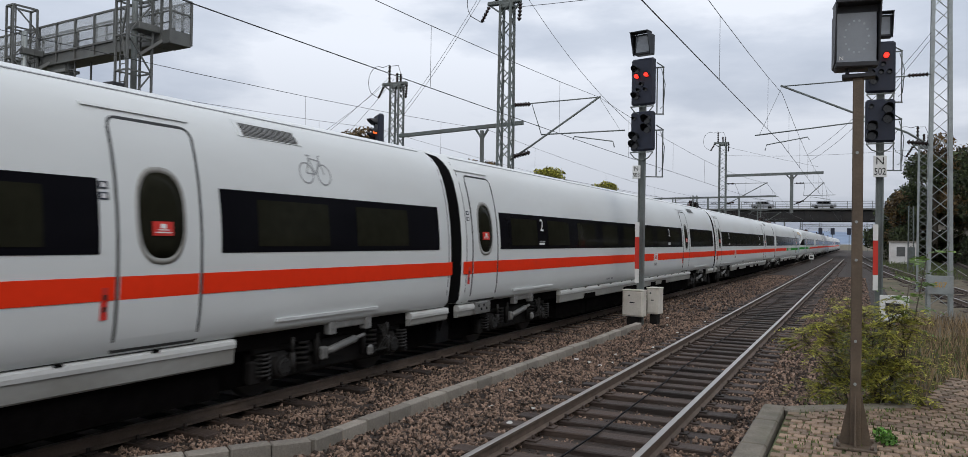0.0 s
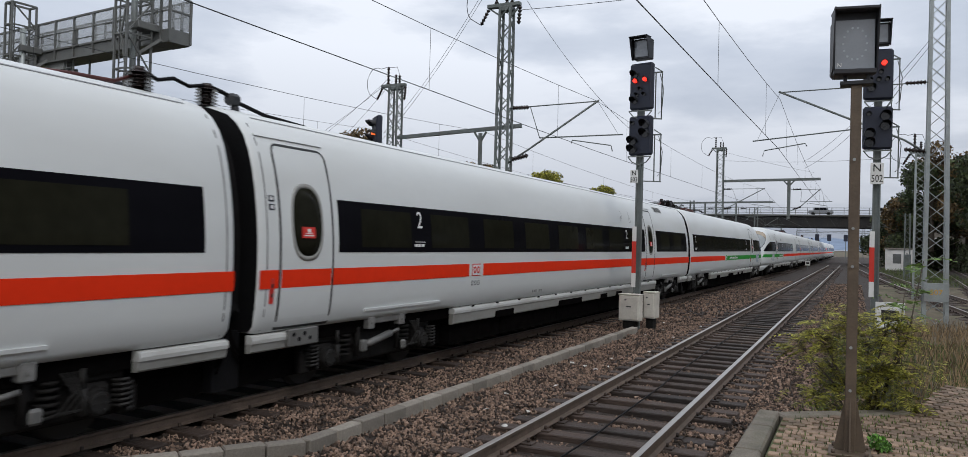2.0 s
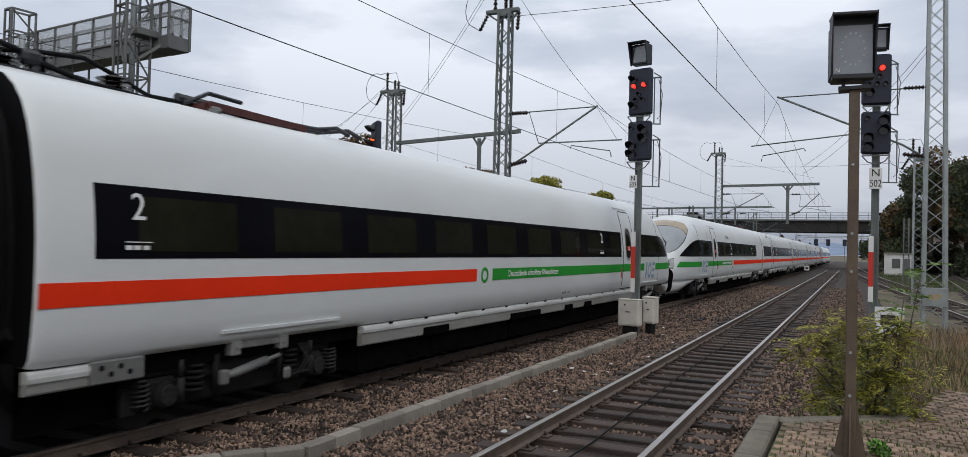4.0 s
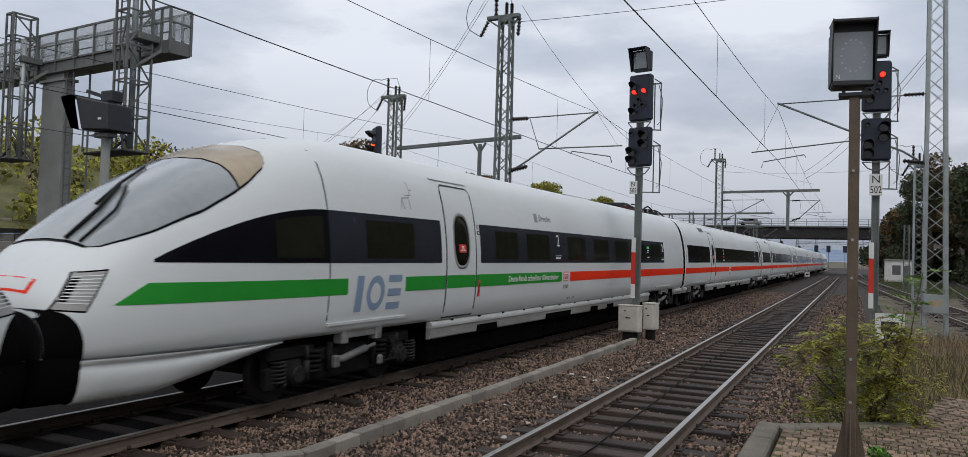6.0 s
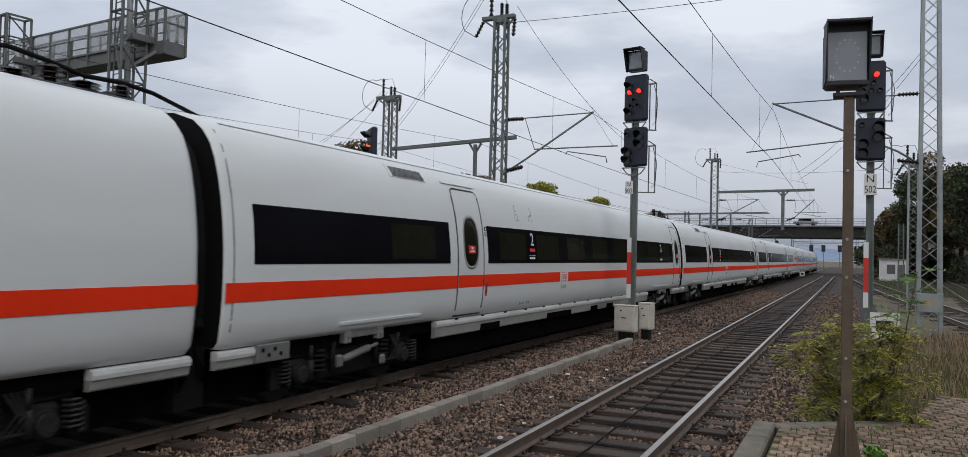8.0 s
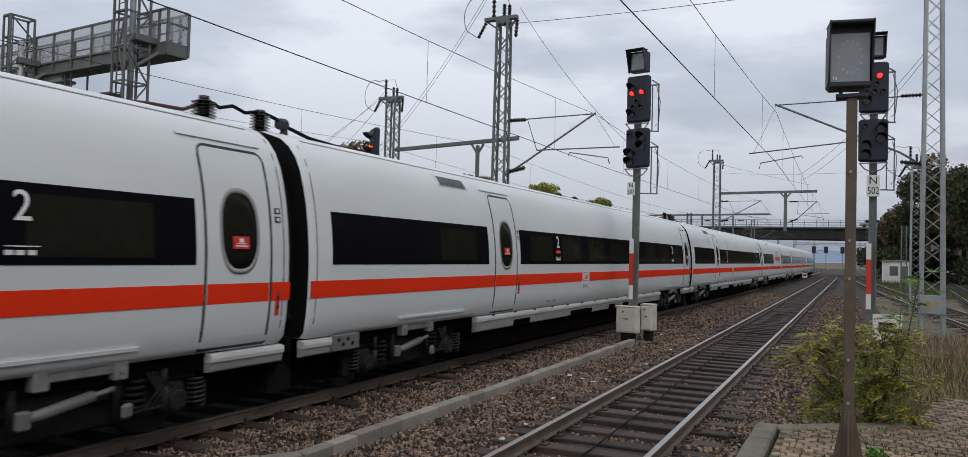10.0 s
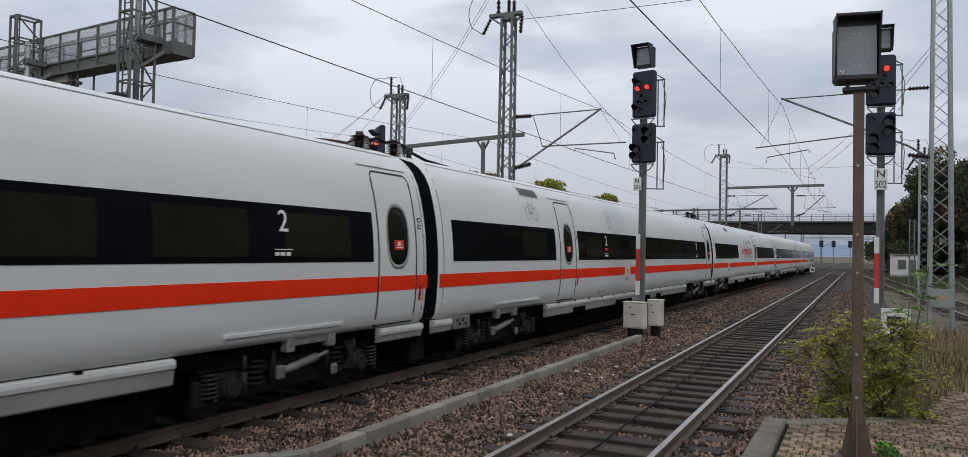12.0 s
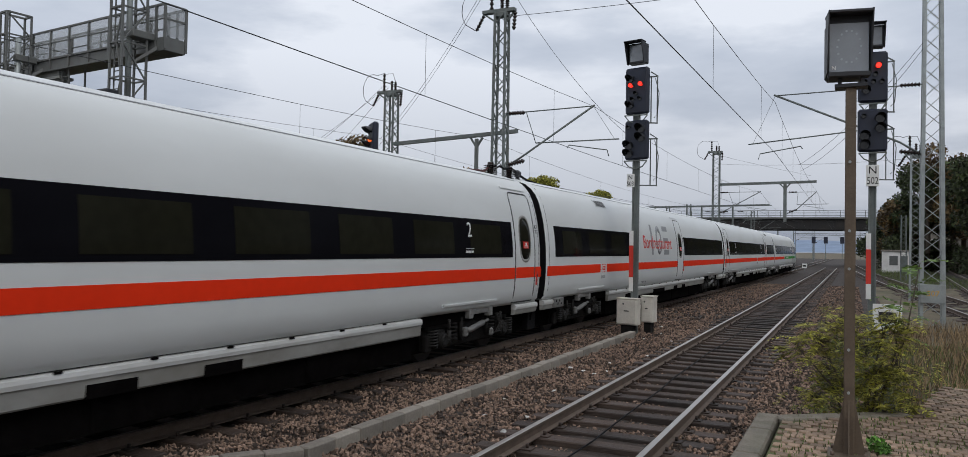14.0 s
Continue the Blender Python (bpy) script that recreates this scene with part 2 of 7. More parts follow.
def bar(bm, a, b, w, h=None, mi=0, up=(0, 0, 1)):
    """A straight square bar from a to b."""
    a, b = Vector(a), Vector(b)
    h = h or w
    d = (b - a).normalized()
    u = Vector(up) if abs(d.dot(Vector(up))) < 0.95 else Vector((1, 0, 0))
    s = d.cross(u).normalized()
    u = s.cross(d)
    vs = [bm.verts.new(p + s * i * w / 2 + u * j * h / 2) for p in (a, b) for i, j in ((-1, -1), (1, -1), (1, 1), (-1, 1))]
    for q in ((3, 2, 1, 0), (4, 5, 6, 7), (0, 1, 5, 4), (1, 2, 6, 5), (2, 3, 7, 6), (3, 0, 4, 7)):
        bm.faces.new([vs[i] for i in q]).material_index = mi


def tube(bm, pts, r, seg=8, mi=0, caps=True):
    """A round tube through points; r: one radius or one for each point."""
    pts = [Vector(p) for p in pts]
    rs = r if isinstance(r, (list, tuple)) else [r] * len(pts)
    rings = []
    for i, p in enumerate(pts):
        d = (pts[min(i + 1, len(pts) - 1)] - pts[max(i - 1, 0)]).normalized()
        u = Vector((0, 0, 1)) if abs(d.z) < 0.9 else Vector((1, 0, 0))
        s = d.cross(u).normalized()
        u = s.cross(d)
        rings.append([bm.verts.new(p + (s * math.cos(k) + u * math.sin(k)) * rs[i]) for k in (2 * math.pi * j / seg for j in range(seg))])
    for a, b in zip(rings, rings[1:]):
        for j in range(seg):
            f = bm.faces.new((a[j], a[(j + 1) % seg], b[(j + 1) % seg], b[j]))
            f.material_index, f.smooth = mi, seg > 5
    if caps:
        bm.faces.new(rings[0][::-1]).material_index = mi
        bm.faces.new(rings[-1]).material_index = mi


def lattice(bm, h, w0, w1, d0, d1, step, leg=0.09, lace=0.05):
    """A lattice mast: four angle legs that taper, laced with diagonals on the four sides."""
    def corner(z, i, j):
        k = z / h
        return Vector((i * (w0 + (w1 - w0) * k) / 2, j * (d0 + (d1 - d0) * k) / 2, z))
    q = ((-1, -1), (1, -1), (1, 1), (-1, 1))
    for i, j in q:
        bar(bm, corner(0, i, j), corner(h, i, j), leg)
    n = max(2, int(h / step))
    for k in range(n):
        for s in range(4):
            a, b = q[s], q[(s + 1) % 4]
            if k % 2:
                a, b = b, a
            bar(bm, corner(h * k / n, *a), corner(h * (k + 1) / n, *b), lace, lace * 0.5)


def text_mesh(body, size, thick=0.004, align="CENTER"):
    cu = bpy.data.curves.new("lettering", "FONT")
    cu.body, cu.size, cu.extrude, cu.align_x, cu.align_y = body, size, thick / 2, align, "CENTER"
    cu.resolution_u = 3
    ob = bpy.data.objects.new("lettering", cu)
    me = bpy.data.meshes.new_from_object(ob)
    bpy.data.objects.remove(ob)
    bpy.data.curves.remove(cu)
    bm = bmesh.new()
    bm.from_mesh(me)
    bpy.data.meshes.remove(me)
    return bm


def moved(bm, m):
    bmesh.ops.transform(bm, matrix=m, verts=bm.verts)
    return bm


# ---- plan ----
NEAR_X = -2.752                       # centre of the near track
XT, PHI, KA, KB = -8.163, 0.01097, 0.0001256, -3.79e-06


def track_x(y):
    """Centre of the train's track."""
    y = min(max(y, -60.0), 116.0)
    return XT + PHI * y + KA * y * y / 2 + KB * y ** 3 / 6


def heading(y):
    """Turn of that track about z, in degrees."""
    return -math.degrees((track_x(y + 1) - track_x(y - 1)) / 2)
M["yellow"] = material("yellow_number_paint", (0.65, 0.36, 0.03), 0.6, 0, 0.1, 6)
M["mesh_panel"] = material("grey_perforated_panel", (0.42, 0.44, 0.45), 0.6, 0.2, 0.15, 40)


def perforate(m, share):
    """Lets light through the holes of a fine mesh too small to build."""
    n, l = m.node_tree.nodes, m.node_tree.links
    mix, clear, out = n.new("ShaderNodeMixShader"), n.new("ShaderNodeBsdfTransparent"), n["Material Output"]
    mix.inputs[0].default_value = share
    l.new(n["Principled BSDF"].outputs[0], mix.inputs[1])
    l.new(clear.outputs[0], mix.inputs[2])
    l.new(mix.outputs[0], out.inputs["Surface"])


perforate(M["mesh_panel"], 0.62)
M["stone_wall"] = material("grey_stone_blocks", (0.20, 0.185, 0.16), 0.9, 0, 0.3, 2.0, 0.4, 20, per_object=0.3)
M["grass_bright"] = material("bright_green_weed", (0.10, 0.24, 0.03), 0.6, 0, 0.3, 3, island=0.5)
M["slate"] = material("slate_window_band", (0.020, 0.022, 0.030), 0.25, 0, 0.1, 2.0, spec=0.1)
M["kerb"] = material("mossy_kerb_stone", (0.165, 0.145, 0.115), 0.9, 0, 0.3, 5, 0.5, 60, (0.07, 0.075, 0.04), 0.5, 3.0)


# ---- train ----
PROFILE = [(1.30, 0.92), (1.365, 1.0), (1.405, 1.25), (1.424, 1.55), (1.427, 1.85), (1.418, 2.15), (1.39, 2.45), (1.345, 2.75), (1.285, 3.02),
           (1.215, 3.25), (1.12, 3.45), (0.99, 3.61), (0.82, 3.735), (0.48, 3.84), (0.0, 3.88)]
ZB, ZT = 0.92, 3.88
NOSE = 4.9                            # length of the tapered end


def half_width(z):
    for (x0, z0), (x1, z1) in zip(PROFILE, PROFILE[1:]):
        if z <= z1:
            return x0 + (x1 - x0) * (max(z, z0) - z0) / (z1 - z0)
    return 0.0


def nose_scale(u):
    """Width and roof height of the nose at u metres from its tip."""
    k = min(max(u / NOSE, 0.0), 1.0)
    w = 0.60 + 0.40 * (1 - (1 - k) ** 2.6) ** 0.8
    knots = ((0, 1.45), (0.16, 1.75), (0.47, 2.09), (0.81, 2.36), (1.18, 2.64), (1.58, 2.90), (2.01, 3.14), (2.65, 3.45), (3.28, 3.66), (4.1, 3.83), (4.9, 3.88))
    for (a, p), (b, q) in zip(knots, knots[1:]):
        if u <= b:
            return w, p + (q - p) * (max(u, 0) - a) / (b - a)
    return 1.0, 3.88


class Shell:
    """The outer skin of a car of the given length; nose: 0 none, -1 at the low end, 1 at the high end."""
    def __init__(self, length, nose=0):
        self.length, self.nose = length, nose

    def scale(self, y):
        if self.nose < 0:
            return nose_scale(y - 0.08)
        if self.nose > 0:
            return nose_scale(self.length - 0.08 - y)
        return 1.0, ZT

    def at(self, y, z, off=0.0, side=1):
        w, top = self.scale(y)
        k = (top - ZB) / (ZT - ZB)
        zb = ZB + (z - ZB) / k
        x = half_width(zb) * w
        dz = (half_width(zb + 0.02) - half_width(zb - 0.02)) * w / (0.04 * k)
        n = Vector((1, 0, -dz)).normalized()
        return Vector((side * (x + n.x * off), y, z + n.z * off))

    def over(self, y, v, off=0.0):
        """A point on the skin at v in -1..1, from sill to sill over the roof."""
        w, top = self.scale(y)
        t = (1 - abs(v)) * (len(PROFILE) - 1)
        i = min(int(t), len(PROFILE) - 2)
        (x0, z0), (x1, z1) = PROFILE[i], PROFILE[i + 1]
        x, z = x0 + (x1 - x0) * (t - i), z0 + (z1 - z0) * (t - i)
        n = Vector((z1 - z0, 0, x0 - x1)).normalized()
        s = 1 if v >= 0 else -1
        return Vector((s * (x * w + n.x * off), y, ZB + (z - ZB) * (top - ZB) / (ZT - ZB) + n.z * off))


def grid_faces(bm, rows, mi=0, smooth=True):
    vs = [[bm.verts.new(p) for p in r] for r in rows]
    for a, b in zip(vs, vs[1:]):
        for j in range(len(a) - 1):
            f = bm.faces.new((a[j], b[j], b[j + 1], a[j + 1]))
            f.smooth, f.material_index = smooth, mi
    return vs


def panel(bm, sh, y0, y1, lo, hi, off=0.005, ny=1, nz=6, side=1):
    """A panel that follows the skin, with a thin edge; lo and hi are heights, or functions of y."""
    lo_, hi_ = (lo if callable(lo) else lambda y: lo), (hi if callable(hi) else lambda y: hi)
    rows = []
    for i in range(ny + 1):
        y = y0 + (y1 - y0) * i / ny
        a, b = lo_(y), hi_(y)
        rows.append([sh.at(y, a + (b - a) * j / nz, off, side) for j in range(nz + 1)])
    if side > 0:
        rows = rows[::-1]
    vs = grid_faces(bm, rows)
    rim = vs[0][:] + [r[-1] for r in vs[1:]] + vs[-1][-2::-1] + [r[0] for r in vs[-2:0:-1]]
    low = [bm.verts.new(sh.at(v.co.y, v.co.z, -0.004, side)) for v in rim]
    for k in range(len(rim)):
        bm.faces.new((rim[k - 1], rim[k], low[k], low[k - 1]))
        bm.edges.get((rim[k - 1], rim[k])).smooth = False


def oval(bm, sh, y, z, ry, rz, off, inner=0.0, seg=28, power=2.6, side=1):
    """An upright oval plate on the skin, or a ring where inner is above 0."""
    def ring(k, o):
        out = []
        for j in range(seg):
            a = 2 * math.pi * j / seg
            c, s = math.cos(a), math.sin(a)
            out.append(bm.verts.new(sh.at(y + ry * k * math.copysign(abs(c) ** (2 / power), c), z + rz * k * math.copysign(abs(s) ** (2 / power), s), o, side)))
        return out
    levels = [ring(1, -0.003), ring(1, off)] + ([ring(inner, off), ring(inner, -0.003)] if inner else [ring(0.66, off), ring(0.33, off)])
    for a, b in zip(levels, levels[1:]):
        for j in range(seg):
            bm.faces.new((a[j], a[(j + 1) % seg], b[(j + 1) % seg], b[j])).smooth = True
    if not inner:
        c = bm.verts.new(sh.at(y, z, off, side))
        for j in range(seg):
            bm.faces.new((levels[-1][j], levels[-1][(j + 1) % seg], c)).smooth = True


def lettering(sh, body, size, y, z, thick=0.004, align="CENTER", squeeze=1.0, off=0.006):
    bm = text_mesh(body, size, thick, align)
    for v in bm.verts:
        u, w, d = v.co
        v.co = sh.at(y + u * squeeze, z + w, off + d)
    return bm


def strokes(sh, lines, y, z, k, width=0.02):
    """A line drawing on the skin: polylines in units of k metres."""
    bm = bmesh.new()
    for ln in lines:
        for a, b in zip(ln, ln[1:]):
            d = Vector((b[0] - a[0], b[1] - a[1])).normalized() * 0.5
            n = Vector((-d.y, d.x)) * width / k
            q = [(a[0] + n.x, a[1] + n.y), (b[0] + n.x, b[1] + n.y), (b[0] - n.x, b[1] - n.y), (a[0] - n.x, a[1] - n.y)]
            bm.faces.new([bm.verts.new(sh.at(y + p[0] * k, z + p[1] * k, 0.004)) for p in q])
    return bm


def circle(cx, cy, r, n=14):
    return [(cx + r * math.cos(2 * math.pi * i / n), cy + r * math.sin(2 * math.pi * i / n)) for i in range(n + 1)]


BIKE = [circle(-0.55, 0, 0.42), circle(0.55, 0, 0.42), [(-0.55, 0), (-0.25, 0.62), (0.38, 0.55), (0, -0.02), (-0.55, 0)], [(-0.25, 0.62), (0, -0.02)],
        [(0.55, 0), (0.34, 0.72), (0.5, 0.8)], [(-0.4, 0.74), (-0.12, 0.74)]]
WHEELCHAIR = [[(-0.1, 1.0), (-0.1, 0.35), (0.25, 0.3), (0.45, -0.25), (0.6, -0.2)], [(-0.1, 0.7), (0.25, 0.65)], circle(0.0, 0.0, 0.36), circle(-0.08, 1.16, 0.1)]
DEER = [[(-0.6, -0.5), (-0.45, 0.05), (0.2, 0.1), (0.45, 0.5), (0.65, 0.55)], [(0.2, 0.1), (0.3, -0.5)], [(-0.45, 0.05), (-0.3, -0.5)], [(0.42, 0.5), (0.3, 0.85), (0.15, 0.95)], [(-0.1, 0.2), (0.5, 0.25)]]
FAMILY = [circle(-0.35, 0.95, 0.1), [(-0.35, 0.8), (-0.35, 0.2), (-0.45, -0.5)], [(-0.35, 0.2), (-0.25, -0.5)], [(-0.5, 0.7), (-0.2, 0.3)],
          circle(0.4, 0.9, 0.1), [(0.4, 0.75), (0.4, 0.2), (0.3, -0.5)], [(0.4, 0.2), (0.5, -0.5)], [(0.25, 0.7), (0.1, 0.3)], circle(0.03, 0.4, 0.07), [(0.03, 0.3), (0.03, -0.1), (-0.03, -0.5)]]


def shell_body(sh, y0, y1):
    bm = bmesh.new()
    ys = [y0, y0 + 0.04, y0 + 0.12] + list(np.linspace(y0 + 1, y1 - 1, 20)) + [y1 - 0.12, y1 - 0.04, y1]
    if sh.nose:
        u = list(np.linspace(0, NOSE, 30))
        ys = ([y0 + k for k in u] + list(np.linspace(y0 + NOSE + 1, y1 - 1, 16)) + [y1 - 0.12, y1 - 0.04, y1]) if sh.nose < 0 else \
            ([y0, y0 + 0.04, y0 + 0.12] + list(np.linspace(y0 + 1, y1 - NOSE - 1, 16)) + [y1 - k for k in reversed(u)])
    n = len(PROFILE) - 1
    rows = []
    for y in ys:
        inset = 0.0
        if not (sh.nose < 0 and y < 8) and y - y0 < 0.1:
            inset = (0.035, 0.012)[0 if y - y0 < 0.02 else 1]
        if not (sh.nose > 0 and y > sh.length - 8) and y1 - y < 0.1:
            inset = (0.035, 0.012)[0 if y1 - y < 0.02 else 1]
        rows.append([sh.over(y, v, -inset) for v in [1 - i / n for i in range(2 * n + 1)]])
    vs = grid_faces(bm, rows)
    # End faces are painted black for the shade of gap and coupler mouth.
    for r, flip in ((vs[0], False), (vs[-1], True)):
        f = bm.faces.new(r[::-1] if flip else r)
        f.material_index, f.smooth = 1, False
    for a, b in zip(vs, vs[1:]):
        bm.faces.new((a[0], a[-1], b[-1], b[0]))
    bmesh.ops.recalc_face_normals(bm, faces=bm.faces)
    return bm


def extrusion(bm, pts, y0, y1, side):
    """A length of a closed section given in x and z."""
    rings = [[bm.verts.new((side * x, y, z)) for x, z in pts] for y in (y0, y1)]
    n = len(pts)
    for j in range(n):
        bm.faces.new((rings[0][j], rings[0][(j + 1) % n], rings[1][(j + 1) % n], rings[1][j]))
    bm.faces.new(rings[0][::-1])
    bm.faces.new(rings[1])
    bmesh.ops.recalc_face_normals(bm, faces=bm.faces)
    return bm


def skirt_ledge(y0, y1, side=1):
    return extrusion(bmesh.new(), [(1.31, 0.905), (1.352, 0.885), (1.360, 0.845), (1.352, 0.800), (1.24, 0.795), (1.24, 0.905)], y0, y1, side)


def skirt_plate(y0, y1, side=1, z0=0.50):
    return extrusion(bmesh.new(), [(1.336, 0.798), (1.318, z0 + 0.02), (1.300, z0), (1.24, z0), (1.24, 0.798)], y0, y1, side)


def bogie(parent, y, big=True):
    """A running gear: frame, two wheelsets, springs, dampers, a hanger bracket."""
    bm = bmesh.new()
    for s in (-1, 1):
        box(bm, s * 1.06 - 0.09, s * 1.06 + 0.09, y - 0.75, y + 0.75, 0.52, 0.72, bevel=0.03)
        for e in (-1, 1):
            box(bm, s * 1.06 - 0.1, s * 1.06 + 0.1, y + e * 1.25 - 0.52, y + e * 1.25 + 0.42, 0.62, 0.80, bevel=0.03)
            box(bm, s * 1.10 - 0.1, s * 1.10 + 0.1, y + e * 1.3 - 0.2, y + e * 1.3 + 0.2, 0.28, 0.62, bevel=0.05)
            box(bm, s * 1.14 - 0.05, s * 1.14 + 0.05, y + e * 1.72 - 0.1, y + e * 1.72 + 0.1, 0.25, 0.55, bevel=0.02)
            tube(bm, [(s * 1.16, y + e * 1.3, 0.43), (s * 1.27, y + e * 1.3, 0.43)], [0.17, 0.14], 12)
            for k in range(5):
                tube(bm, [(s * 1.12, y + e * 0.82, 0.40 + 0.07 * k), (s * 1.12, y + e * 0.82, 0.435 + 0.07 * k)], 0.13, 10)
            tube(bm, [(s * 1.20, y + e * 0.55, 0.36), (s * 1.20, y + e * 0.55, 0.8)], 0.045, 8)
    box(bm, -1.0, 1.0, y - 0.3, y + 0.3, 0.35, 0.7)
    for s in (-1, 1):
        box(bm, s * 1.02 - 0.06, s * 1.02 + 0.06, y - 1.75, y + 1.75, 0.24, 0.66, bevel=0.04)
    frame_ob = part("bogie", bm, M["bogie"], parent, "black-brown steel bogie")
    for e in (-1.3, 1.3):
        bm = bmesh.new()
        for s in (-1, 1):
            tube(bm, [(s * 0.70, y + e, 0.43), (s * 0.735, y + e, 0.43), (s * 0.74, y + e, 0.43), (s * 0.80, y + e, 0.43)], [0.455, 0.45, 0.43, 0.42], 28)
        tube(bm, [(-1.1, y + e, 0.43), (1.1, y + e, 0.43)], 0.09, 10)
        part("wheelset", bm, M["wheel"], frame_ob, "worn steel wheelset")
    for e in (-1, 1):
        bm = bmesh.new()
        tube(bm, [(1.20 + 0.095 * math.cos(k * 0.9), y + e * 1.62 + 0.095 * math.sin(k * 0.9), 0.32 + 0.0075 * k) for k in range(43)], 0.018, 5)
        part("coil_spring", bm, M["spring"], frame_ob, "dark coil spring")
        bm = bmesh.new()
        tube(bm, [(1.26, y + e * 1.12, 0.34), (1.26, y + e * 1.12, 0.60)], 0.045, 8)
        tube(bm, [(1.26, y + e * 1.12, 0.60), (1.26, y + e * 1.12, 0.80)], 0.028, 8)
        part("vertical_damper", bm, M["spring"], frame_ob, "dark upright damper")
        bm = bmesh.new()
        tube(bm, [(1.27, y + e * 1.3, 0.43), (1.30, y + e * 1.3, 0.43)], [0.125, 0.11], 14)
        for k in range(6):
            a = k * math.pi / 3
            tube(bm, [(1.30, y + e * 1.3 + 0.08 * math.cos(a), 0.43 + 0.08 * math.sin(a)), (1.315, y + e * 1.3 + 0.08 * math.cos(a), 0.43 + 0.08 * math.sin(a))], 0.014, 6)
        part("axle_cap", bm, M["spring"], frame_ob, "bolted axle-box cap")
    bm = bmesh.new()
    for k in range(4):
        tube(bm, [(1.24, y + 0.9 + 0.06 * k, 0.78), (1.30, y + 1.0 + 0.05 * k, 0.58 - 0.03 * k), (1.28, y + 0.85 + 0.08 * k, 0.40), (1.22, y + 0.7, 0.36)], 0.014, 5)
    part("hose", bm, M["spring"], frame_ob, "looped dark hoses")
    bm = bmesh.new()
    tube(bm, [(1.27, y - 0.42, 0.53), (1.29, y - 0.30, 0.55), (1.29, y + 0.22, 0.64)], [0.045, 0.058, 0.058], 10)
    tube(bm, [(1.29, y + 0.22, 0.64), (1.29, y + 0.46, 0.68)], 0.03, 8)
    box(bm, 1.20, 1.30, y - 0.54, y - 0.40, 0.42, 0.60, bevel=0.02)
    part("yaw_damper", bm, M["damper"], frame_ob, "pale grey hydraulic damper")
    bm = bmesh.new()
    box(bm, 1.14, 1.30, y - 0.36, y + 0.56, 0.83, 0.93, bevel=0.015)
    for e in (-0.34, 0.52):
        box(bm, 1.16, 1.33, y + e - 0.08, y + e + 0.08, 0.76, 0.95, bevel=0.015)
        tube(bm, [(1.33, y + e, 0.85), (1.345, y + e, 0.85)], 0.022, 6)
    part("hanger_bracket", bm, M["bracket"], frame_ob, "light grey bolted bracket")
    bm = bmesh.new()
    box(bm, 1.25, 1.315, y + 0.56, y + 0.70, 0.34, 0.50, bevel=0.03)
    part("valve_box", bm, M["damper"], frame_ob, "pale small valve box")


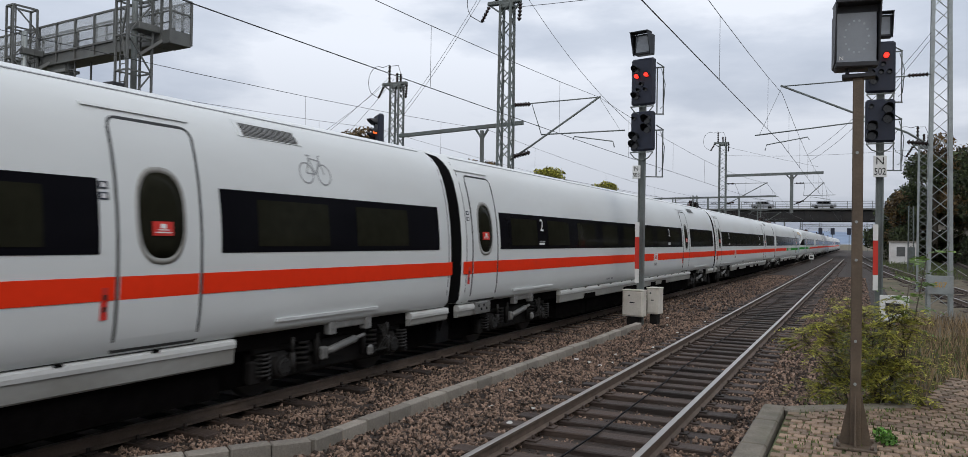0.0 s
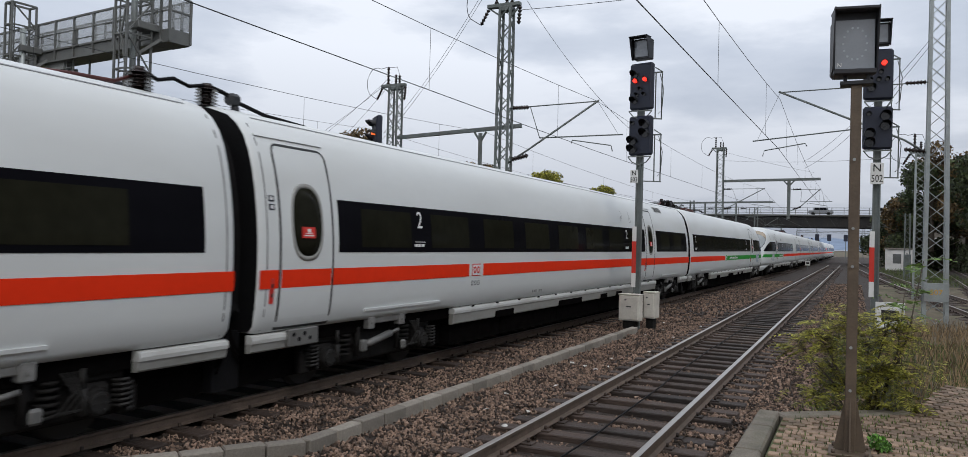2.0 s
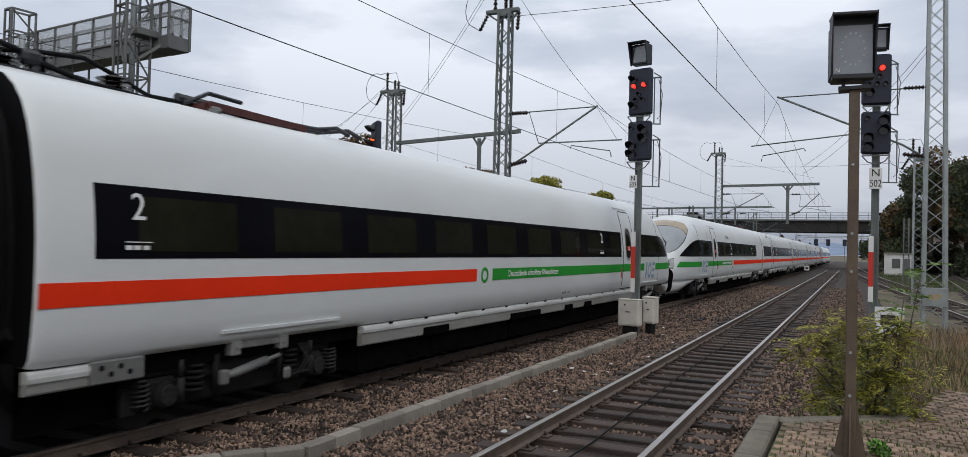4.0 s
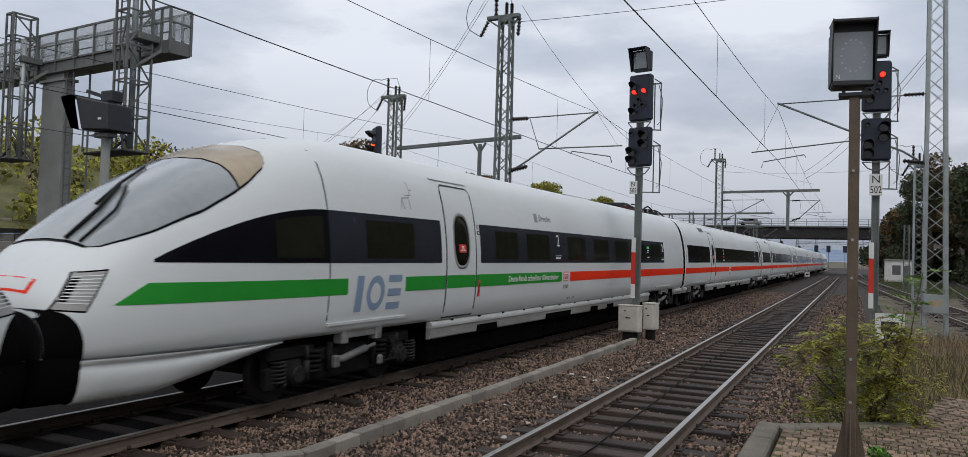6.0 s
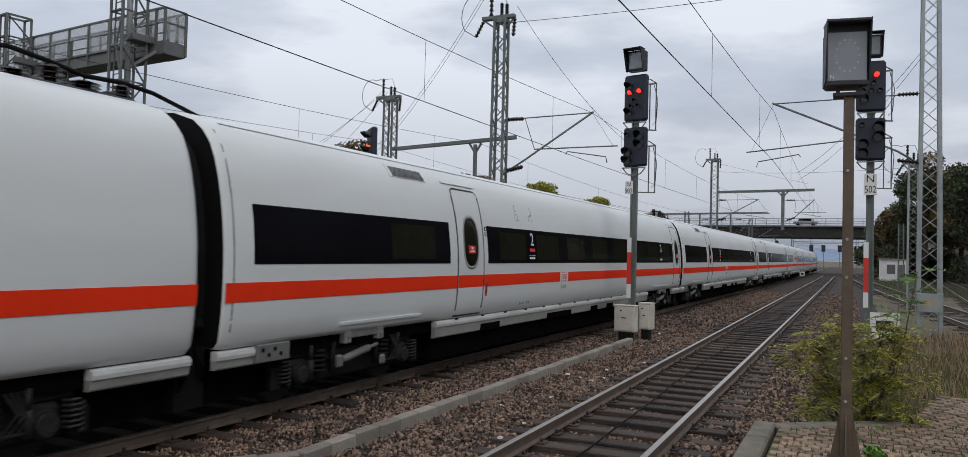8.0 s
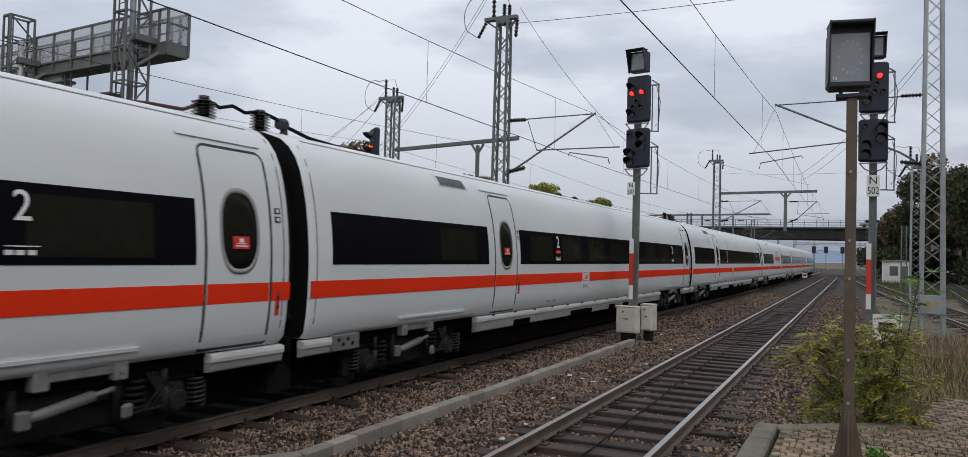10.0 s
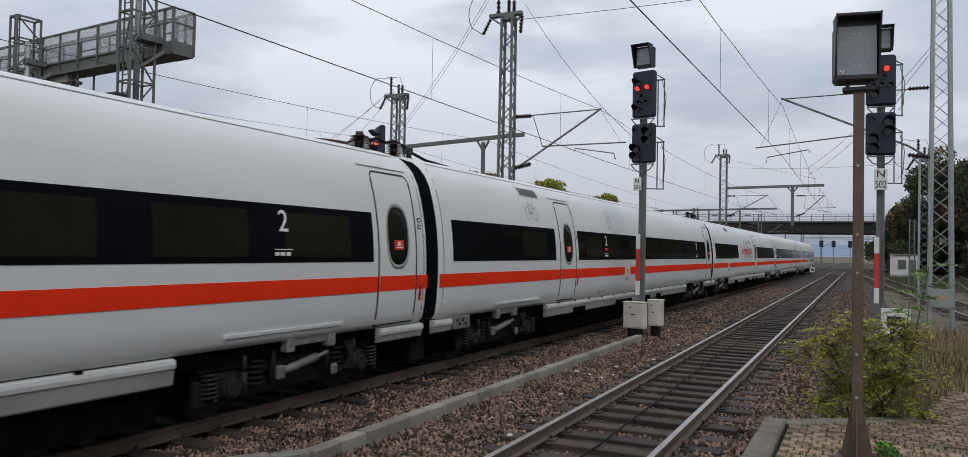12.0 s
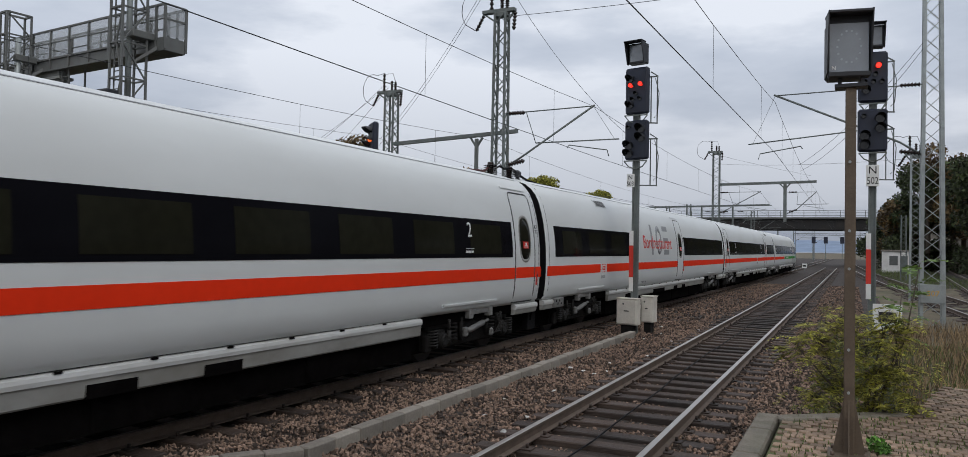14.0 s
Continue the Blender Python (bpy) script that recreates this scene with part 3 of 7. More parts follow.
def door(parent, sh, y0, y1, label="closed oval-windowed train door", mirror=False):
    """A plug door: leaf, dark seam, oval window with its frame, red notice, button strip."""
    zt, z0 = 3.36, 0.97
    bm = bmesh.new()
    panel(bm, sh, y0 + 0.02, y1 - 0.02, z0, zt - 0.02, 0.006, 2, 14)
    leaf = part("door", bm, M["white"], parent, label)
    bm = bmesh.new()
    w = 0.015
    panel(bm, sh, y0 - w, y0 + w, z0, zt - 0.12, 0.009, 1, 14)
    panel(bm, sh, y1 - w, y1 + w, z0, zt - 0.12, 0.009, 1, 14)
    for i in range(4):
        a, b = i / 4 * math.pi / 2, (i + 1) / 4 * math.pi / 2
        for c, s in ((y0 + 0.12, -1), (y1 - 0.12, 1)):
            pts = [(c + s * r * math.cos(t), zt - 0.12 + r * math.sin(t)) for t in (a, b) for r in (0.12 - w, 0.12 + w)]
            bm.faces.new([bm.verts.new(sh.at(*pts[k], 0.009)) for k in (0, 1, 3, 2)])
    panel(bm, sh, y0 + 0.12, y1 - 0.12, zt - w, zt + w, 0.009, 1, 2)
    panel(bm, sh, y0, y1, z0 - 0.02, z0 + 0.012, 0.009, 1, 2)
    part("seam", bm, M["seam"], leaf, "dark rubber door seam")
    bm = bmesh.new()
    panel(bm, sh, y0 - 0.25, y1 + 0.02, zt + 0.075, zt + 0.10, 0.02, 1, 1)
    part("rain_gutter", bm, M["white"], leaf)
    c = (y0 + y1) / 2
    bm = bmesh.new()
    oval(bm, sh, c, 2.355, 0.325, 0.52, 0.014, 0.88)
    part("window_frame", bm, M["skirt"], leaf, "pale oval window frame", True)
    bm = bmesh.new()
    oval(bm, sh, c, 2.355, 0.286, 0.457, 0.012)
    part("pane", bm, M["pane"], leaf, "dark oval glass, brown reflection put into its colour", True)
    bm = bmesh.new()
    panel(bm, sh, c - 0.13, c + 0.13, 2.14, 2.29, 0.026, 1, 4)
    part("notice", bm, M["red_print"], leaf, "red notice stuck behind the glass")
    bm = bmesh.new()
    panel(bm, sh, c - 0.10, c + 0.10, 2.165, 2.18, 0.030, 1, 1)
    panel(bm, sh, c - 0.07, c + 0.07, 2.195, 2.205, 0.030, 1, 1)
    panel(bm, sh, c - 0.035, c + 0.035, 2.215, 2.265, 0.030, 1, 1)
    part("notice_print", bm, M["white_print"], leaf)
    bm = bmesh.new()
    e = y0 - 0.14 if mirror else y1 + 0.14
    panel(bm, sh, e - 0.035, e + 0.035, 1.30, 1.62, 0.012, 1, 3)
    part("door_button", bm, M["red_print"], leaf, "dark red door opener panel")
    for z in (1.38, 1.50):
        bm = bmesh.new()
        panel(bm, sh, e - 0.02, e + 0.02, z, z + 0.05, 0.016, 1, 1)
        part("button_cap", bm, M["letters"], leaf)
    for z in (2.60, 2.49):
        bm = bmesh.new()
        panel(bm, sh, e - 0.05, e + 0.05, z, z + 0.075, 0.008, 1, 1)
        pg = part("pictogram", bm, M["head"], leaf, "small dark pictogram")
        bm = bmesh.new()
        panel(bm, sh, e - 0.022, e + 0.022, z + 0.015, z + 0.06, 0.011, 1, 1)
        part("pictogram_print", bm, M["white_print"], pg)


def window_band(parent, sh, y0, y1, panes, two=(), lo=1.95, hi=2.70, mat="band"):
    bm = bmesh.new()
    panel(bm, sh, y0, y1, lo, hi, 0.006, max(1, int((y1 - y0) * (4 if sh.nose else 0.5))), 8)
    band = part("window_band", bm, M[mat], parent, "glossy black window band")
    bm = bmesh.new()
    panel(bm, sh, y0, y1, lo, hi, 0.006, max(1, int((y1 - y0) * (4 if sh.nose else 0.5))), 8, -1)
    part("window_band", bm, M[mat], parent, "")
    for a, b in panes:
        bm = bmesh.new()
        panel(bm, sh, a, b, lo + 0.075, hi - 0.10, 0.011, 1, 6)
        part("pane", bm, M["pane"], band, "")
    for y in two:
        part("class_number", lettering(sh, "2", 0.40, y, 2.47, 0.004, squeeze=0.95, off=0.018), M["white_print"], band, "white figure 2")
        bm = bmesh.new()
        panel(bm, sh, y - 0.16, y + 0.16, 2.115, 2.125, 0.018, 1, 1)
        for k in (-0.13, -0.03, 0.08):
            panel(bm, sh, y + k - 0.03, y + k + 0.045, 2.04, 2.085, 0.018, 1, 1)
        part("seat_print", bm, M["white_print"], band, "small white seat-number print")
    return band


def stripe(parent, sh, runs, mat="red"):
    for a, b in runs:
        bm = bmesh.new()
        panel(bm, sh, a, b, 1.49, 1.725, 0.005, max(1, int((b - a) / 2)), 3)
        part("stripe", bm, M[mat], parent, "")
        bm = bmesh.new()
        panel(bm, sh, a, b, 1.49, 1.725, 0.005, max(1, int((b - a) / 2)), 3, -1)
        part("stripe", bm, M[mat], parent, "")


def emblem(parent, sh, y):
    """The operator's mark as a plain red-edged plate with two bars."""
    bm = bmesh.new()
    panel(bm, sh, y - 0.17, y + 0.17, 1.49, 1.725, 0.005, 1, 2)
    base = part("emblem", bm, M["red_print"], parent, "red-edged white operator emblem")
    bm = bmesh.new()
    panel(bm, sh, y - 0.15, y + 0.15, 1.508, 1.707, 0.009, 1, 2)
    part("field", bm, M["white_print"], base)
    bm = bmesh.new()
    for c in (-0.07, 0.07):
        oval(bm, sh, y + c, 1.6075, 0.055, 0.065, 0.013, 0.5, 14, 4)
    part("mark", bm, M["red_print"], base)
    bm = bmesh.new()
    for k in range(3):
        oval(bm, sh, y - 0.13 + 0.13 * k, 1.36, 0.045, 0.05, 0.006, 0.55, 10, 4)
    part("second_mark", bm, M["grey_print"], base, "pale grey owner mark")


def vent(parent, sh, y0, y1):
    bm = bmesh.new()
    panel(bm, sh, y0, y1, 3.39, 3.60, 0.010, 1, 3)
    v = part("roof_vent", bm, M["white"], parent, "pale framed roof air grille")
    bm = bmesh.new()
    for k in range(9):
        z = 3.405 + k * 0.018
        panel(bm, sh, y0 + 0.08, y1 - 0.08, z, z + 0.011, 0.02, 1, 1)
    part("louvre", bm, M["damper"], v)


def small_print(parent, sh, y, z):
    for k in range(6):
        if k != 3:
            bm = bmesh.new()
            panel(bm, sh, y + k * 0.1, y + k * 0.1 + 0.06, z, z + 0.055, 0.005, 1, 1)
            part("fleet_number", bm, M["grey_print"], parent, "grey bar of an unreadable running number" if k == 0 else "")


def insulator(bm, a, b, r, n=6, mi=0):
    a, b = Vector(a), Vector(b)
    tube(bm, [a, b], r * 0.45, 8, mi)
    for k in range(n):
        p, q = a.lerp(b, (k + 0.2) / n), a.lerp(b, (k + 0.75) / n)
        tube(bm, [p, q], [r, r * 0.55], 10, mi)


def roof_line(parent, sh, y, lead=1):
    """High-voltage bushings on both sides of a car joint, with the jumper cable across it; y: the bushing on this car's end."""
    z = 3.83
    spots = ((y, 0.17), (y + lead * 1.05, 0.15))
    for k, (yy, r) in enumerate(spots):
        bm = bmesh.new()
        insulator(bm, (0.35, yy, z), (0.35, yy, z + 0.26), r, 6)
        tube(bm, [(0.35, yy, z + 0.25), (0.35, yy, z + 0.31)], 0.07, 10)
        g = part("roof_insulator", bm, M["porcelain"], parent, "dark ribbed roof bushing")
    bm = bmesh.new()
    tube(bm, [(0.35, y, z + 0.29), (0.37, y + lead * 0.25, z + 0.20), (0.36, y + lead * 0.5, z + 0.27), (0.35, y + lead * 0.75, z + 0.22), (0.35, y + lead * 1.05, z + 0.29)], 0.026, 8)
    tube(bm, [(0.35, y + lead * 1.05, z + 0.29), (0.36, y + lead * 1.35, z + 0.24), (0.37, y + lead * 1.6, z + 0.15), (0.40, y + lead * 2.1, z + 0.05), (0.45, y + lead * 2.9, z + 0.0)], 0.030, 8)
    part("roof_cable", bm, M["rubber"], g, "black high-voltage cable")
    bm = bmesh.new()
    box(bm, 0.27, 0.45, y + lead * 1.5 - 0.11, y + lead * 1.5 + 0.11, z + 0.10, z + 0.26, bevel=0.05)
    tube(bm, [(0.36, y + lead * 1.55, z - 0.02), (0.36, y + lead * 1.55, z + 0.12)], [0.07, 0.05], 8)
    part("cable_joint", bm, M["black_metal"], g, "black cable joint on a stand")
    bm = bmesh.new()
    tube(bm, [(0.42, y - lead * 1.5, z - 0.02), (0.40, y - lead * 0.9, z + 0.04), (0.36, y - lead * 0.35, z + 0.07), (0.35, y - lead * 0.1, z + 0.18)], 0.024, 8)
    part("feed_pipe", bm, M["roof_gear"], g, "red-brown feed pipe on the roof")


def pantograph(parent, y, turn=1):
    """A folded pantograph: low red-brown base, two long dark arms, collector head; turn 1 points its head to low y."""
    z = 3.81

    def p(x, u, h):
        return (x, y + turn * u, z + h)
    bm = bmesh.new()
    for s in (-0.5, 0.5):
        bar(bm, p(s, -1.0, 0.06), p(s, 0.9, 0.10), 0.10, 0.10)
    for e in (-1.0, -0.2, 0.9):
        bar(bm, p(-0.5, e, 0.08), p(0.5, e, 0.08), 0.09)
    base = part("pantograph_base", bm, M["roof_gear"], parent, "red-brown pantograph base frame")
    for s in (-0.5, 0.5):
        for e in (-0.75, 0.75):
            bm = bmesh.new()
            insulator(bm, p(s, e, -0.12), p(s, e, 0.06), 0.09, 4)
            part("insulator", bm, M["porcelain"], base)
        bm = bmesh.new()
        box(bm, s - 0.07, s + 0.07, y + turn * 0.80 - 0.10, y + turn * 0.80 + 0.10, z - 0.10, z + 0.10, bevel=0.03)
        part("foot", bm, M["bracket"], base, "pale bearing foot")
    bm = bmesh.new()
    tube(bm, [p(0.10, 1.05, 0.20), p(0.10, -1.75, 0.16)], [0.06, 0.045], 8)
    for s in (-0.35, 0.35):
        tube(bm, [p(s * 0.5, 1.0, 0.14), p(s * 1.1, -1.8, 0.14)], 0.032, 6)
    tube(bm, [p(0.3, 1.1, 0.10), p(0.3, 0.7, 0.30), p(0.3, 0.1, 0.28)], 0.03, 6)
    part("arm", bm, M["black_metal"], base, "long dark folded pantograph arms")
    for e in (-1.65, -1.95):
        bm = bmesh.new()
        tube(bm, [p(-0.85, e, 0.04), p(-0.62, e, 0.17), p(0.62, e, 0.17), p(0.85, e, 0.04)], 0.035, 6)
        part("collector_strip", bm, M["black_metal"], base)
    for k, (u, r, h) in enumerate(((2.1, 0.20, 0.24), (2.6, 0.16, 0.14), (3.0, 0.15, 0.28), (3.4, 0.19, 0.18), (3.9, 0.13, 0.24))):
        bm = bmesh.new()
        insulator(bm, p(0.25, u, -0.02), p(0.25, u, h), r, 5)
        part("roof_insulator", bm, M["porcelain"], base, "dark ribbed roof bushing")
    bm = bmesh.new()
    box(bm, -0.35, 0.45, y + turn * 3.3 - 0.65, y + turn * 3.3 + 0.65, z - 0.04, z + 0.06, bevel=0.02)
    part("switch_tray", bm, M["black_metal"], base, "dark roof switch gear tray")
    bm = bmesh.new()
    tube(bm, [p(0.25, 0.9, 0.12), p(0.25, 1.6, 0.10), p(0.25, 2.1, 0.26), p(0.27, 2.5, 0.36), p(0.25, 3.0, 0.31), p(0.26, 3.4, 0.24), p(0.25, 3.9, 0.27), p(0.30, 4.3, 0.22), p(0.4, 5.0, 0.02)], 0.028, 8)
    part("roof_cable", bm, M["rubber"], base)


def run_gear(parent, length, skirts, bogies):
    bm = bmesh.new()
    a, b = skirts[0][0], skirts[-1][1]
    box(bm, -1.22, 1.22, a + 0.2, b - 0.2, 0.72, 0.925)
    # Black core added to close off the lit ground beyond the train.
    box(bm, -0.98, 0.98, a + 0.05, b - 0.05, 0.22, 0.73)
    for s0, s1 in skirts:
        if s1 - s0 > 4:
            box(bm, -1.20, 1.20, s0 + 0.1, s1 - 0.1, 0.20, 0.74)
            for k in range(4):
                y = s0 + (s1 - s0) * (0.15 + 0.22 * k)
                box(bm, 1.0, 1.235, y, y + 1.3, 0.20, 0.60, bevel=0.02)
    part("underframe", bm, M["under"], parent, "dirty underframe with equipment boxes, shade put into its black")
    for s0, s1 in skirts:
        for side in (1, -1):
            part("skirt_ledge", skirt_ledge(s0, s1, side), M["ledge"], parent, "white sloped ledge of the side skirt" if side > 0 else "")
            part("skirt", skirt_plate(s0, s1, side, 0.60 if s1 - s0 > 4 else 0.68), M["skirt"], parent, "dirty side skirt with shade put into its colour" if side > 0 else "")
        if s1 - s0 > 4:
            # Proud black plates stand in for the shaded skirt cut-outs.
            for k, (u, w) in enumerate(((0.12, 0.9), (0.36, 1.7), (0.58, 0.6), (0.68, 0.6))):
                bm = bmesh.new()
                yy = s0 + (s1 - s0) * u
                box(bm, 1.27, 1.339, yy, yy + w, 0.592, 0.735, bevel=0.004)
                part("skirt_recess", bm, M["under"], parent, "black plate for a shaded skirt cut-out")
            bm = bmesh.new()
            y = s0 + 0.7
            while y < s1 - 1:
                bar(bm, (1.352, y, 0.905), (1.352, y + 0.09, 0.905), 0.02, 0.025)
                y += 1.1
            tagged(part("clip", bm, M["under"], parent), kind="stuff")
        if s1 - s0 < 2 and s0 < 2:
            bm = bmesh.new()
            box(bm, 1.33, 1.395, s0 + 0.62, s1 - 0.02, 0.70, 0.93, bevel=0.012)
            pb = part("socket_panel", bm, M["damper"], parent, "pale panel with sockets")
            for k in range(4):
                bm = bmesh.new()
                tube(bm, [(1.385, s0 + 0.72 + 0.11 * k, 0.86 - 0.07 * (k % 2)), (1.402, s0 + 0.72 + 0.11 * k, 0.86 - 0.07 * (k % 2))], 0.03, 8)
                part("socket", bm, M["rubber"], pb)
    for y in bogies:
        bogie(parent, y)


def ledge(parent, sh, y0, y1):
    bm = bmesh.new()
    panel(bm, sh, y0, y1, 1.06, 1.10, 0.03, 1, 2)
    part("rail_ledge", bm, M["white"], parent, "white edge strip above the bogie")


def bellows(parent, y0, y1, lead):
    """Half of the dark rubber gangway between two cars, with ribs and hanging cables."""
    bm = bmesh.new()
    sh = Shell(26)
    n = len(PROFILE) - 1
    rows = []
    k = 5
    for i in range(k + 1):
        y = y0 + (y1 - y0) * i / k
        rows.append([sh.over(y, v, -0.30 - 0.05 * (i % 2)) for v in [1 - j / n for j in range(2 * n + 1)]])
    grid_faces(bm, rows, smooth=False)
    # Black box added below the bellows to fill the dark coupling gap.
    box(bm, -1.12, 1.12, min(y0, y1), max(y0, y1), 0.24, 0.96)
    g = part("bellows", bm, M["rubber"], parent, "black rubber gangway bellows")
    bm = bmesh.new()
    for s in range(3):
        tube(bm, [(1.05 + 0.03 * s, y0, 1.25), (1.16, y0 + (y1 - y0) * 0.4, 0.80 - 0.07 * s), (1.18, y1, 0.62 - 0.07 * s)], 0.016, 6)
    part("cable", bm, M["under"], g)


def side_window_panes(y0, y1, first=0.55, pitch=2.04, width=1.39):
    out, y = [], y0 + first
    while y + 0.5 < y1:
        out.append((y, min(y + width, y1 - 0.15)))
        y += pitch
    return out


def coach(kind, length=25.9, label="", deco=(), mark=14.4):
    """A middle car. kind 'a': doors at 0.9 and 19.3 m; 'b': the same the other way round; 'r': the dining car; local y from one coupling to the other."""
    sh = Shell(length)
    car = thing("train_car", label, "train car", group="cars of the train")
    part("body", shell_body(sh, 0.2, length - 0.2), [M["white"], M["rubber"]], car, "pale grey-white painted car body")
    flip = (lambda a, b: (a, b)) if kind != "b" else (lambda a, b: (length - b, length - a))
    if kind == "r":
        door(car, sh, 14.35, 15.40, "closed narrow train door")
        window_band(car, sh, 0.73, 7.8, side_window_panes(0.73, 7.8))
        window_band(car, sh, 15.65, 25.25, side_window_panes(15.65, 25.25))
        part("lettering", lettering(sh, "Bordrestaurant", 0.66, 11.2, 2.40, squeeze=1.04), M["red_print"], car, "red word on the car side")
        emblem(car, sh, 4.6)
        stripe(car, sh, [(0.22, 4.3), (4.9, 14.33), (15.42, length - 0.22)])
        bm = bmesh.new()
        panel(bm, sh, 10.2, 10.45, 1.98, 3.05, 0.003, 1, 6)
        oval(bm, sh, 11.35, 2.515, 0.42, 0.535, 0.003, 0.6, 20, 2)
        for z in (1.98, 2.42, 2.86):
            panel(bm, sh, 12.05, 12.85, z, z + 0.19, 0.003, 1, 2)
        part("train_mark", bm, M["grey_print"], car, "large pale grey train emblem")
        vent(car, sh, 4.6, 5.6)
    else:
        d1, d2 = flip(0.58, 1.66), flip(18.80, 19.88)
        door(car, sh, *d1, mirror=kind != "b")
        door(car, sh, *d2, mirror=kind != "b")
        w1, w2 = flip(1.80, 18.60), flip(20.18, 25.22)
        if kind == "b":
            for k in range(3):
                bm = bmesh.new()
                panel(bm, sh, w1[0] + 2.16 + 0.1 * k, w1[0] + 2.23 + 0.1 * k, 2.21, 2.28, 0.018, 1, 2)
                part("display_figure", bm, M["display"], car, "dim red figure of a display")
        twos = [w1[0] + 2.3, w1[1] - 2.0] if kind == "b" else [w1[1] - 2.2, w1[0] + 2.2]
        window_band(car, sh, *w1, side_window_panes(*w1), twos)
        window_band(car, sh, *w2, side_window_panes(w2[0], w2[1], 3.1 if kind == "b" else 0.6))
        e = flip(mark, mark)[0]
        emblem(car, sh, e)
        cuts = sorted([d1, d2, (e - 0.3, e + 0.3)])
        y, runs = 0.22, []
        for a, b in cuts:
            runs.append((y, a - (0.025 if b - a > 0.7 else 0)))
            if b - a > 0.7:
                runs.append((a + 0.03, b - 0.03))
            y = b + (0.025 if b - a > 0.7 else 0)
        runs.append((y, length - 0.22))
        for r in runs:
            bm = bmesh.new()
            panel(bm, sh, *r, 1.49, 1.725, 0.0075, max(1, int((r[1] - r[0]) / 2)), 3)
            part("stripe", bm, M["red"], car, "")
        vent(car, sh, *flip(20.68, 21.85))
    small_print(car, sh, 9.0, 1.03)
    run_gear(car, length, [(0.2, 1.45), (5.4, length - 5.4), (length - 1.45, length - 0.2)], (3.15, length - 3.15))
    ledge(car, sh, 2.5, 4.75)
    ledge(car, sh, length - 4.75, length - 2.5)
    bellows(car, 0.0, 0.22, 1)
    bellows(car, length, length - 0.22, -1)
    for what, y, z, k in deco:
        part("pictogram", strokes(sh, what, y, z, k), M["grey_print"], car, "grey line pictogram")
    for y in (0.34, length - 0.34):
        bm = bmesh.new()
        panel(bm, sh, y - 0.007, y + 0.007, 0.96, 3.8, 0.004, 1, 14)
        part("seam", bm, M["seam"], car)
    bm = bmesh.new()
    panel(bm, sh, 0.55, length - 0.55, 3.70, 3.714, 0.007, 12, 1)
    part("roof_seam", bm, M["grey_print"], car, "thin dark roof joint")
    return car


